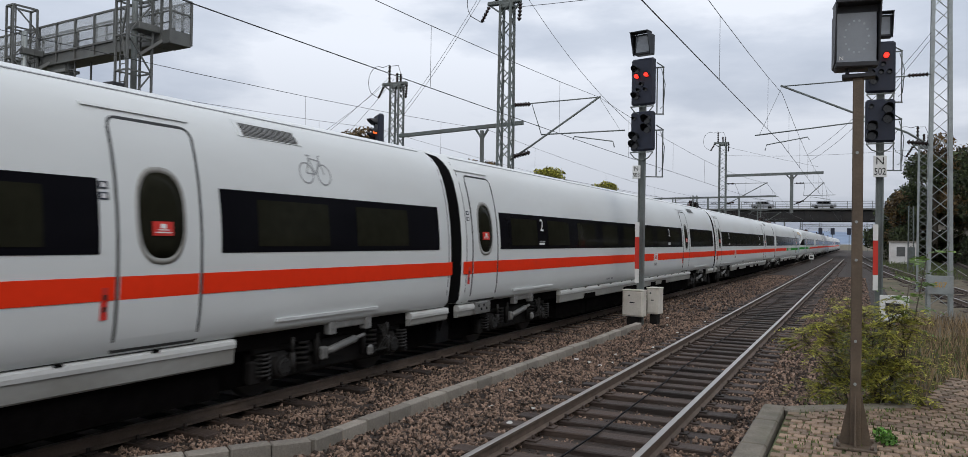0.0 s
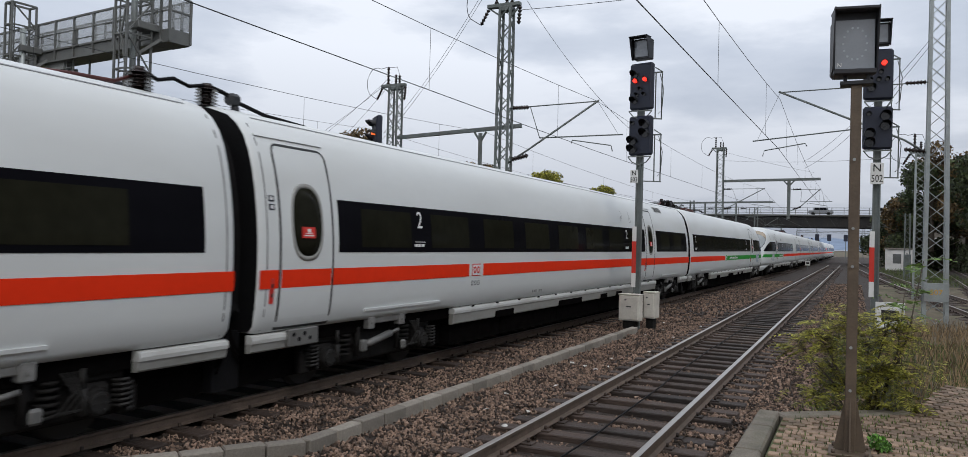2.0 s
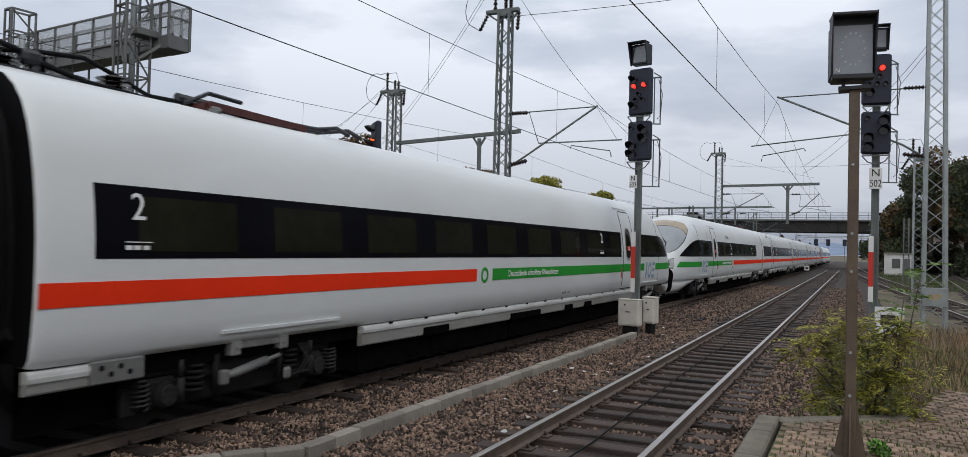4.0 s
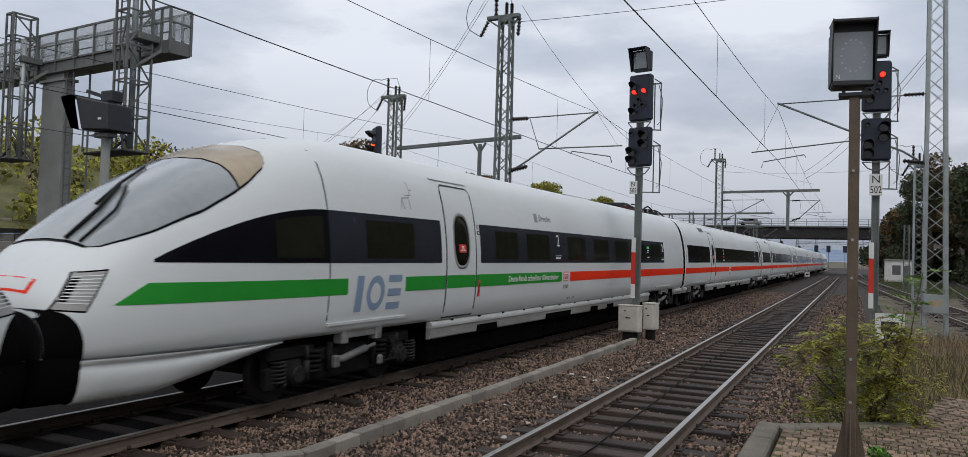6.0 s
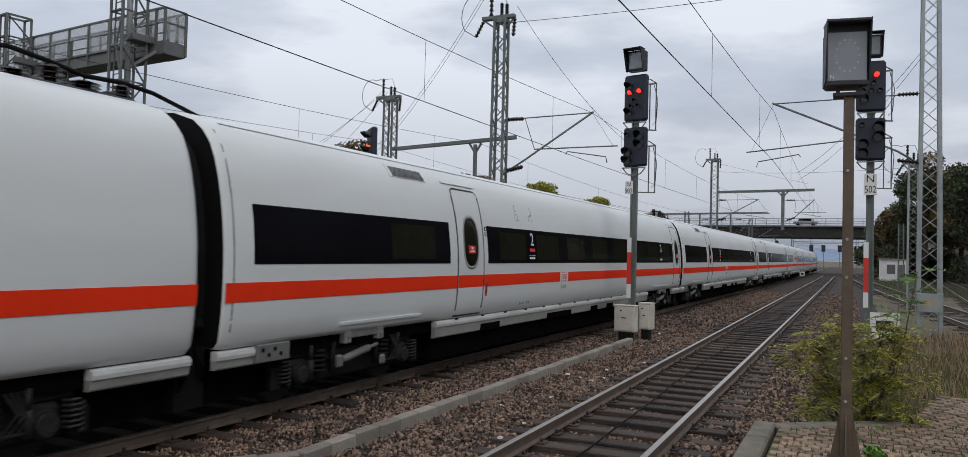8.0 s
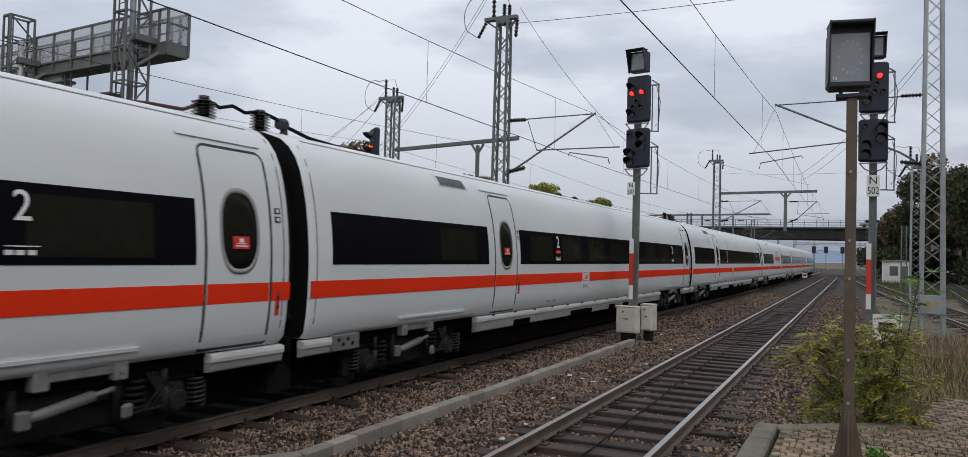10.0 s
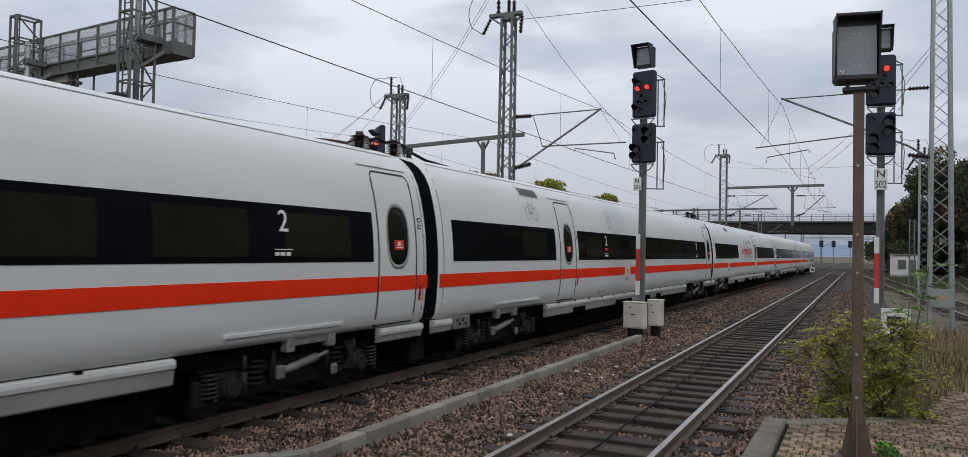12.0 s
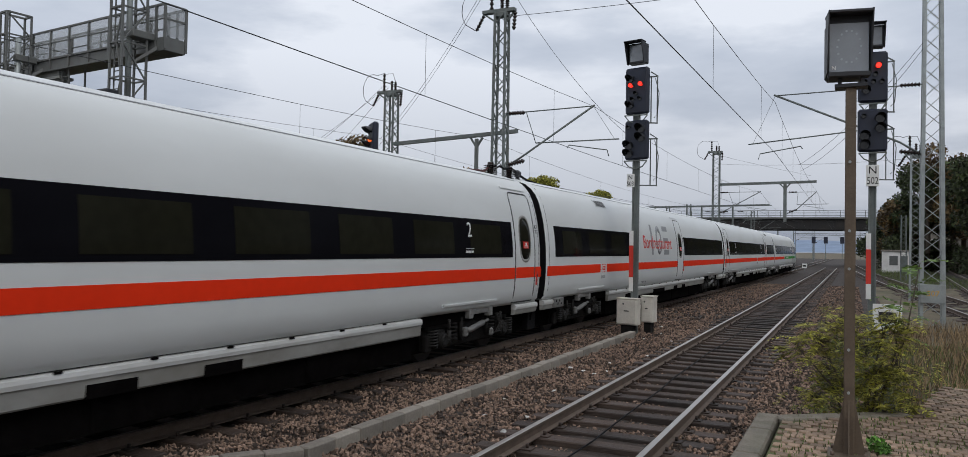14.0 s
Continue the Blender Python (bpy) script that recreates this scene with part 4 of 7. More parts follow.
def end_car(nose, length, label):
    """A cab car; nose -1: cab at the low end, 1: at the high end."""
    sh = Shell(length, nose)
    car = thing("train_cab_car", label, "train car", group="cars of the train")
    f = (lambda a, b: (a, b)) if nose < 0 else (lambda a, b: (length - b, length - a))
    y0, y1 = f(0.08, length - 0.2)
    part("body", shell_body(sh, y0, y1), [M["white"], M["rubber"]], car, "pale grey-white painted body with a rounded nose")
    d = f(7.20, 8.36)
    door(car, sh, *d, mirror=nose > 0)
    # cab side window: a band that narrows to a point
    tip = (lambda y: y) if nose < 0 else (lambda y: length - y)

    def upper(y):
        u = min(max((tip(y) - 1.15) / 2.75, 0.0), 1.0)
        return 1.97 + 0.73 * math.sin(u * math.pi / 2) ** 0.9
    a, b = f(1.17, 3.88)
    bm = bmesh.new()
    panel(bm, sh, a, b, lambda y: 1.95 + 0.0 * y, upper, 0.006, 20, 6)
    cab = part("cab_window", bm, M["band"], car, "black cab side window that narrows forward")
    bm = bmesh.new()
    p, q = f(2.85, 3.75)
    panel(bm, sh, p, q, 2.02, lambda y: upper(y) - 0.09, 0.011, 4, 6)
    part("pane", bm, M["pane"], cab, "")
    a, b = f(3.88, 7.02)
    window_band(car, sh, a, b, [f(4.75, 6.1)] if nose < 0 else [f(4.2, 5.4), f(5.6, 6.8)], mat="slate" if nose < 0 else "band")
    a, b = f(8.56, 23.65 if nose < 0 else 26.5)
    panes = [(9.26, 10.35)] + [(k, k + 1.33) for k in (10.85, 13.45, 15.55, 17.55, 19.6, 21.70)] if nose < 0 else side_window_panes(a, b, 0.5)
    window_band(car, sh, a, b, panes, [12.75, 23.40] if nose < 0 else [length - 26.0, length - 10.5], mat="slate" if nose < 0 else "band")
    # windscreen in its dark frame, bronze sun band, wiper
    reach = ((0.50, 0.10), (0.62, 0.22), (0.85, 0.29), (1.15, 0.345), (1.75, 0.365), (2.2, 0.34), (2.5, 0.31), (2.8, 0.26), (2.93, 0.20), (3.0, 0.12))

    def side_reach(u):
        for (p, q), (r, t) in zip(reach, reach[1:]):
            if u <= r:
                return q + (t - q) * (u - p) / (r - p)
        return reach[-1][1]

    def screen(u0, u1, k, off):
        bm = bmesh.new()
        rows = [[sh.over(tip(u + 0.08), s * side_reach(u) * k, off) for s in np.linspace(-1, 1, 19)] for u in np.linspace(u0, u1, 24)]
        grid_faces(bm, rows if nose > 0 else rows[::-1])
        return bm
    fr = part("windscreen_frame", screen(0.55, 2.98, 1.0, 0.006), M["band"], car, "black windscreen surround", True)
    ws = part("windscreen", screen(0.575, 2.30, 0.955, 0.014), M["windscreen"], fr, "large curved windscreen, sky reflection in its grey", True)
    part("sun_band", screen(2.33, 2.94, 0.955, 0.015), M["bronze"], fr, "bronze sun strip at the screen top", True)
    bm = bmesh.new()
    tube(bm, [sh.over(tip(0.66), 0.06, 0.03), sh.over(tip(1.05), 0.05, 0.06), sh.over(tip(1.55), 0.00, 0.05)], 0.026, 6)
    tube(bm, [sh.over(tip(0.66), 0.12, 0.03), sh.over(tip(1.10), 0.10, 0.06), sh.over(tip(1.50), 0.03, 0.05)], 0.018, 6)
    tube(bm, [sh.over(tip(1.15), 0.02, 0.05), sh.over(tip(1.55), 0.00, 0.06), sh.over(tip(2.05), -0.03, 0.04)], 0.020, 6)
    part("wiper", bm, M["rubber"], fr, "black pantograph wiper")
    # headlight unit with fine slats, swept back
    def lamp_grid(v0, v1, off, u0=0.0, u1=1.0, n=5, m=6):
        bm = bmesh.new()
        rows = []
        for i in range(n):
            t = u0 + (u1 - u0) * i / (n - 1)
            row = []
            for k in range(m):
                v = v0 + (v1 - v0) * k / (m - 1)
                row.append(sh.at(tip(0.18 + 0.26 * t + 0.25 * v), 1.46 - 0.02 * t + (0.36 + 0.05 * t) * v, off))
            rows.append(row)
        grid_faces(bm, rows if nose > 0 else rows[::-1])
        return bm
    part("headlight_frame", lamp_grid(-0.04, 1.05, 0.005, -0.06, 1.06), M["under"], car, "dark joint round the headlight")
    hl = part("headlight", lamp_grid(0.0, 1.0, 0.009), M["skirt"], car, "slatted pale headlight grille")
    part("lamp", lamp_grid(0.2, 0.85, 0.011, 0.02, 0.26), M["under"], hl, "dark lamp glass behind the slats")
    for k in range(9):
        part("slat", lamp_grid(0.16 + 0.09 * k, 0.185 + 0.09 * k, 0.015, 0.03, 0.95, 5, 2), M["white"], hl)
    # small red badge on the nose tip
    def badge(a, b, w, off):
        bm = bmesh.new()
        rows = [[sh.over(tip(u), w * s, off) for s in (-1, -0.33, 0.33, 1)] for u in (a, (a + b) / 2, b)]
        grid_faces(bm, rows if nose > 0 else rows[::-1])
        return bm
    bd = part("badge", badge(0.17, 0.26, 0.11, 0.006), M["red"], car, "small red outlined badge")
    part("badge_field", badge(0.182, 0.248, 0.09, 0.009), M["white"], bd)
    # coupler bay, coupler, valance; black faces paint the shade of the open hatch
    bm = bmesh.new()
    p, q = f(0.09, 0.9)
    box(bm, -0.70, 0.70, p, q, 0.50, 1.30)
    bay = part("coupler_bay", bm, M["hatch_shade"], car, "black box for the shaded open coupler hatch")
    p, q = f(0.081, 0.44)
    for side in (1, -1):
        bm = bmesh.new()
        panel(bm, sh, p, q, 0.925, lambda y: 0.93 + 0.52 * math.sqrt(max(0.0, 1 - (max(tip(y) - 0.081, 0.0) / 0.36) ** 3)), 0.012, 24, 6, side)
        part("hatch_edge", bm, M["hatch_shade"], bay, "black skin panel, painted shade of the hatch opening")
    bm = bmesh.new()
    rows = []
    for u in np.linspace(0.06, 0.43, 8):
        x = half_width(1.0) * sh.scale(tip(max(u, 0.09)))[0] + 0.014
        rows.append([Vector((e * x * k, tip(u), z)) for e, k, z in ((1, 1.0, 0.97), (1, 0.99, 0.75), (1, 0.9, 0.55), (1, 0.7, 0.46), (-1, 0.7, 0.46), (-1, 0.9, 0.55), (-1, 0.99, 0.75), (-1, 1.0, 0.97))])
    vs = grid_faces(bm, rows)
    bm.faces.new(vs[0])
    bmesh.ops.recalc_face_normals(bm, faces=bm.faces)
    part("hatch_floor", bm, M["hatch_shade"], bay, "black lower skin, painted shade of the coupler hatch")
    bm = bmesh.new()
    p, q = f(-0.10, 0.4)
    box(bm, -0.25, 0.25, p, q, 0.80, 1.20, bevel=0.05)
    tube(bm, [(0.1, tip(0.0), 1.12), (0.1, tip(-0.08), 1.12)], 0.1, 12)
    part("coupler", bm, M["bogie"], bay, "steel automatic coupler")
    bm = bmesh.new()
    rows = []
    for i in range(13):
        u = 0.42 + 2.62 * i / 12
        w, _ = sh.scale(tip(u))
        z0 = 0.46 + (0.40 * ((u - 1.3) / 1.74) if u > 1.3 else 0)
        rows.append([Vector((s * x * w, tip(u), z)) for s, x, z in
                     [(e, x, z0 + (0.935 - z0) * k) for e, x, k in [(1, 1.405, 1.0), (1, 1.40, 0.93), (1, 1.345, 0.88), (1, 1.385, 0.76), (1, 1.375, 0.55), (1, 1.33, 0.3), (1, 1.25, 0.1), (1, 1.1, 0.0), (-1, 1.1, 0.0), (-1, 1.25, 0.1), (-1, 1.33, 0.3), (-1, 1.375, 0.55), (-1, 1.385, 0.76), (-1, 1.345, 0.88), (-1, 1.40, 0.93), (-1, 1.405, 1.0)]]])
    vs = grid_faces(bm, rows, smooth=True)
    bm.faces.new(vs[0]).material_index = 1
    bmesh.ops.recalc_face_normals(bm, faces=bm.faces)
    part("valance", bm, [M["white"], M["hatch_shade"]], car, "white lower nose valance")
    bm = bmesh.new()
    for u in (3.88,):
        y = tip(u)
        panel(bm, sh, y - 0.012, y + 0.012, 0.96, 3.76, 0.004, 1, 14)
    part("seam", bm, M["seam"], car)
    # stripes and train mark
    g1, mk, g2 = f(0.72, 4.30), f(4.42, 5.72), f(5.85, length)
    bm = bmesh.new()
    p, q = g1
    panel(bm, sh, p, q, 1.49, lambda y: 1.50 + 0.225 * min(1, max(0, (tip(y) - 0.72) / 0.36)), 0.005, 30, 3)
    part("stripe", bm, M["green"], car, "green stripe")
    if nose < 0:
        spans = [((5.85, 7.17), "green"), ((7.23, 8.33), "green"), ((8.39, 13.0), "green"), ((13.6, length - 0.22), "red")]
        emblem(car, sh, 13.3)
        part("slogan", lettering(sh, "Deutschlands schnellster Klimaschützer", 0.185, 11.3, 1.605, squeeze=0.98, off=0.012), M["white_print"], car, "white slogan on the green stripe")
        part("lettering", lettering(sh, "Dresden", 0.21, 12.1, 2.98), M["grey_print"], car, "grey town name")
        bm = bmesh.new()
        panel(bm, sh, 11.45, 11.63, 2.88, 3.08, 0.005, 1, 2)
        part("crest", bm, M["grey_print"], car, "small town crest")
        part("pictogram", strokes(sh, DEER, 6.0, 3.0, 0.32, 0.018), M["grey_print"], car, "grey line drawing")
    else:
        spans = [((5.85, 7.17), "green"), ((7.23, 8.33), "green"), ((8.39, 17.6), "green"), ((18.3, length - 0.22), "red")]
        part("slogan", lettering(sh, "Deutschlands schnellster Klimaschützer", 0.185, length - 15.4, 1.605, squeeze=0.98, off=0.012), M["white_print"], car, "white slogan on the green stripe")
        bm = bmesh.new()
        oval(bm, sh, length - 17.95, 1.6, 0.16, 0.16, 0.006, 0.6, 20, 2)
        part("emblem", bm, M["green"], car, "green ring emblem")
        part("pictogram", strokes(sh, DEER, length - 6.0, 3.0, 0.32, 0.018), M["grey_print"], car, "grey line drawing")
    for (a, b), c in spans:
        a, b = f(a, b)
        bm = bmesh.new()
        panel(bm, sh, a, b, 1.49, 1.725, 0.0075, max(1, int((b - a) * 3)), 3)
        part("stripe", bm, M[c], car, c + " stripe")
    # the train mark as plain slanted bars
    bm = bmesh.new()
    a = mk[0]

    def slant(y, z):
        return a + y + (z - 1.25) * 0.12, z

    def quad(pts):
        bm.faces.new([bm.verts.new(sh.at(*slant(*p), 0.0065)) for p in pts])
    lo, hi = 1.22, 1.76
    for i in range(6):
        z0, z1 = lo + (hi - lo) * i / 6, lo + (hi - lo) * (i + 1) / 6
        quad([(0.05, z0), (0.22, z0), (0.22, z1), (0.05, z1)])
    for i in range(18):
        t0, t1 = 2 * math.pi * i / 18, 2 * math.pi * (i + 1) / 18
        quad([(0.56 + r * 0.95 * math.cos(t), 1.49 + r * 1.08 * math.sin(t)) for t, r in ((t0, 0.15), (t0, 0.25), (t1, 0.25), (t1, 0.15))])
    for z in (lo, 1.435, hi - 0.11):
        quad([(0.88, z), (1.26, z), (1.26, z + 0.11), (0.88, z + 0.11)])
    part("train_mark", bm, M["blue_print"], car, "large blue-grey train emblem")
    sk = [f(6.85, length - 5.4), f(length - 1.45, length - 0.2)]
    run_gear(car, length, sorted(sk), sorted([tip(4.75), tip(length - 3.15)]))
    ledge(car, sh, *f(3.9, 5.9))
    ledge(car, sh, *f(length - 4.75, length - 2.5))
    e = tip(length)
    bellows(car, e, e - 0.22 * (1 if nose < 0 else -1), 1)
    small_print(car, sh, tip(13.5), 1.03)
    if nose < 0:
        bm = bmesh.new()
        panel(bm, sh, 21.12, 21.50, 2.08, 2.52, 0.016, 1, 4)
        disp = part("display", bm, M["band"], car, "dark side display")
        bm = bmesh.new()
        panel(bm, sh, 21.16, 21.46, 2.42, 2.50, 0.019, 1, 1)
        part("display_line", bm, M["green_print"], disp, "green line of the display")
        for z, w in ((2.35, 0.24), (2.28, 0.20), (2.12, 0.28)):
            bm = bmesh.new()
            panel(bm, sh, 21.16, 21.16 + w, z, z + 0.03, 0.019, 1, 1)
            part("display_line", bm, M["white_print"], disp)
        pantograph(car, 23.0, 1)
    return car


# The grey base holds the sky's reflection in the windscreen.
M["windscreen"] = material("windscreen_glass_sky_reflection", (0.25, 0.27, 0.275), 0.06, 0, 0.1, 1.0, coat=0.6)
M["green_print"] = glowing("green_display", (0.05, 0.45, 0.12), 0.3)
M["display"] = glowing("dim_red_display", (0.5, 0.02, 0.03), 0.25)
M["bronze"] = material("bronze_sun_band", (0.36, 0.29, 0.20), 0.2, 0.2, 0.1, 1.0)

SHORT = 0.17                          # the cab cars are this much shorter than drawn on the type sheet
CARS = []
at_y = -25.9
for kind, lab, deco in (("a", "pale grey train car with red stripe and bicycle sign", ((BIKE, 22.0, 3.02, 0.34),)),
                        ("a", "pale grey train car with red stripe and black window bands", ()),
                        ("a", "pale grey train car with red stripe and wheelchair sign", ((WHEELCHAIR, 17.0, 2.95, 0.22), (DEER, 16.1, 3.0, 0.22)))):
    CARS.append((coach(kind, 25.9, lab, deco, 6.1 if "wheelchair" in lab else 14.4), at_y, 25.9))
    at_y += 25.9
CARS.append((end_car(1, 27.45 - SHORT, "white cab car with green stripe, nose coupled to another nose"), at_y, 27.45 - SHORT))
at_y += 27.45 - SHORT
CARS.append((end_car(-1, 27.45 - SHORT, "white cab car with green stripe, pantograph on its roof"), at_y, 27.45 - SHORT))
at_y += 27.45 - SHORT
for kind, lab, deco in (("b", "pale grey train car with red stripe and wheelchair sign", ((WHEELCHAIR, 8.9, 2.95, 0.22), (DEER, 9.7, 3.0, 0.22))),
                        ("b", "pale grey train car with red stripe and black window bands", ()),
                        ("b", "pale grey train car with red stripe and bicycle sign", ((BIKE, 4.5, 3.0, 0.34), (FAMILY, 10.2, 2.98, 0.36))),
                        ("r", "pale grey dining car with red lettering", ()),
                        ("a", "pale grey train car with red stripe, far along the train", ())):
    CARS.append((coach(kind, 25.9, lab, deco, 14.2), at_y, 25.9))
    at_y += 25.9
CARS.append((end_car(1, 27.45 - SHORT, "white last cab car of the train"), at_y, 27.45 - SHORT))
for i in (1, 2, 5, 6, 7):
    roof_line(CARS[i][0], Shell(26), 25.13, 1)
pantograph(CARS[3][0], 3.9, -1)
for y in (12.2, 13.51):
    bm = bmesh.new()
    tube(bm, [(0.40, y, 3.80), (0.40, y, 3.88), (0.40, y + 0.05, 3.91)], [0.13, 0.09, 0.03], 12)
    part("antenna", bm, M["spring"], CARS[6][0], "small dark roof antenna")

# how far the first coupling has come, every half second
RUN = [12.381, 4.426, -3.439, -11.176, -18.759, -26.179, -33.435, -40.534, -47.49, -54.317, -61.033, -67.653, -74.191, -80.659, -87.064, -93.409,
       -99.694, -105.913, -112.058, -118.118, -124.079, -129.925, -135.645, -141.227, -146.666, -151.963, -157.131, -162.194, -167.194]


def motions():
    """The train rolls in along its track and slows down."""
    for car, first, length in CARS:
        rows = []
        for i, s in enumerate(RUN):
            y = s + first
            x0, x1 = track_x(y), track_x(y + length)
            rows.append((i * 0.5, pose(x0, y, 0, 0, 0, -math.degrees(math.atan2(x1 - x0, length)))))
        walk(car, rows)
    for car, lag in BRIDGE_CARS:
        walk(car, [(t, pose(-5.9 + 5.3 * (t - lag), 153.2, 8.52)) for t in (0.0, 7.0, 14.0)])


# ---- ground and tracks ----
def sheet(name, x0, x1, y0, y1, z, mat, nx=1, ny=1, rough=0.0, label="", seed=0):
    bm = bmesh.new()
    vs = [[bm.verts.new((x0 + (x1 - x0) * i / nx, y0 + (y1 - y0) * j / ny, 0)) for j in range(ny + 1)] for i in range(nx + 1)]
    for r in vs:
        for v in r:
            v.co.z = z + rough * noise.noise(Vector((v.co.x * 1.3, v.co.y * 1.3, seed)))
    for i in range(nx):
        for j in range(ny):
            bm.faces.new((vs[i][j], vs[i + 1][j], vs[i + 1][j + 1], vs[i][j + 1])).smooth = True
    return tagged(part(name, bm, mat), label, "ground", kind="structure")


sheet("ground", -1500, 1500, -600, 3500, -0.46, M["field"], 1, 1, 0, "rough brown-green ground out to the horizon")
sheet("ballast_bed", -60, 12, -40, 320, -0.235, M["earth"], 120, 400, 0.05, "brown-grey railway ballast bed")


def bed_shade_strip():
    """Ballast under and beside the train, its shade painted near black."""
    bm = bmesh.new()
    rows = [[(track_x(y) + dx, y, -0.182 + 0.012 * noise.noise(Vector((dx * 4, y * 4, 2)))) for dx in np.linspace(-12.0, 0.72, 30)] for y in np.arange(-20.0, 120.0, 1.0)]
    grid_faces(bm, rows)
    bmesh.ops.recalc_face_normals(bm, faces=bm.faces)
    return tagged(part("ballast_oily", bm, M["bed_shade"]), "ballast with the train's shade painted in near black", "ground", kind="structure")


bed_shade_strip()


def near_x(y):
    return NEAR_X


def rail_line(name, fx, side, y0, y1, step, parent, shiny=True):
    pr = [(-0.0625, -0.155), (0.0625, -0.155), (0.0625, -0.143), (0.012, -0.125), (0.010, -0.045), (0.036, -0.034), (0.036, -0.004), (0.028, 0), (-0.028, 0),
          (-0.036, -0.004), (-0.036, -0.034), (-0.010, -0.045), (-0.012, -0.125), (-0.0625, -0.143)]
    bm = bmesh.new()
    ys = list(np.arange(y0, y1 + step, step))
    rings = [[bm.verts.new((fx(y) + side * 0.7525 + px, y, pz)) for px, pz in pr] for y in ys]
    n = len(pr)
    for a, b in zip(rings, rings[1:]):
        for j in range(n):
            bm.faces.new((a[j], a[(j + 1) % n], b[(j + 1) % n], b[j])).material_index = 1 if j in (6, 7, 8) and shiny else 0
    return part(name, bm, [M["rail_side"], M["rail_top"]], parent)


def sleeper_mesh():
    bm = bmesh.new()
    box(bm, -1.30, 1.30, -0.125, 0.125, -0.32, -0.165, bevel=0.012)
    for s in (-1, 1):
        box(bm, s * 0.7525 - 0.17, s * 0.7525 + 0.17, -0.08, 0.08, -0.166, -0.146, bevel=0.004)
        for e in (-0.1, 0.1):
            tube(bm, [(s * 0.7525 + e, 0, -0.15), (s * 0.7525 + e, 0, -0.10)], 0.02, 6)
    return finish(bm, "sleeper", M["sleeper"])


SLEEPER = sleeper_mesh()


def track(name, label, fx, y0, y1, sleepers_to, step=4.0):
    t = thing(name, label, "railway track", kind="structure")
    for s in (-1, 1):
        rail_line("rail", fx, s, y0, y1, step, t)
    y = y0
    rng = random.Random(7)
    while y < sleepers_to:
        ob = new("sleeper", SLEEPER)
        ob.parent = t
        dx = (fx(y + 0.5) - fx(y - 0.5))
        ob.matrix_basis = pose(fx(y) + rng.uniform(-0.03, 0.03), y + rng.uniform(-0.025, 0.025), rng.uniform(-0.015, 0.005), 0, 0, -math.degrees(dx) + rng.uniform(-0.8, 0.8))
        y += 0.62
    return t


track("track_1", "old track with dark timber sleepers and polished rails", near_x, -6, 120, 110)
track("track_2", "track under the train with rusty rail sides", track_x, -20, 300, 100)


def stones(name, spots, label):
    """Many broken stones in one mesh."""
    rng = np.random.default_rng(3)
    verts, faces = [], []
    base = np.array([(1, 0, 0), (-1, 0, 0), (0, 1, 0), (0, -1, 0), (0, 0, 1), (0, 0, -1)], float)
    tri = [(0, 2, 4), (2, 1, 4), (1, 3, 4), (3, 0, 4), (2, 0, 5), (1, 2, 5), (3, 1, 5), (0, 3, 5)]
    for x, y, z, r in spots:
        q = rng.normal(size=(3, 3))
        q, _ = np.linalg.qr(q)
        p = (base * rng.uniform(0.6, 1.25, (6, 1)) * rng.uniform(0.7, 1.2, 3)) @ q * r + (x, y, z)
        k = len(verts)
        verts.extend(p.tolist())
        faces.extend([(a + k, b + k, c + k) for a, b, c in tri])
    me = bpy.data.meshes.new(name)
    me.from_pydata(verts, [], faces)
    me.materials.append(M["ballast"])
    return tagged(new(name, me), label, "ballast", kind="stuff")


def stone_spots():
    rng = np.random.default_rng(5)
    out = []
    for y0, y1, n, r in ((-6.0, 3.0, 10000, 0.042), (3.0, 14.0, 52000, 0.029), (14.0, 26.0, 34000, 0.032), (26.0, 60.0, 16000, 0.045)):
        xs, ys = rng.uniform(-8.0, 0.4, n), rng.uniform(y0, y1, n)
        for x, y in zip(xs, ys):
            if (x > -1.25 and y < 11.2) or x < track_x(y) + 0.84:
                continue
            inside = abs(x - NEAR_X) < 0.72
            z = -0.215 + 0.05 * noise.noise(Vector((x * 1.3, y * 1.3, 0))) + rng.uniform(-0.01, 0.02)
            if abs(x - NEAR_X) < 1.3 and abs((y + 6) % 0.62 - 0.31) > 0.31 - 0.14:
                continue
            out.append((x, y, z - (0.045 if inside else 0), r * rng.uniform(0.6, 1.3)))
    return out


stones("ballast_stones", stone_spots(), "brown-grey broken ballast stones between the tracks")


# ---- right-hand tracks, cable trough, platform ----
def right_x(y):
    return 6.9 - 0.078 * y + 0.00021 * y * y


def side_x(y):
    return 3.9 + 0.059 * y


track("track_3", "rusty side track that curves towards the bridge", right_x, 14, 185, 90)
track("track_4", "rusty outer side track", side_x, 10, 160, 60)


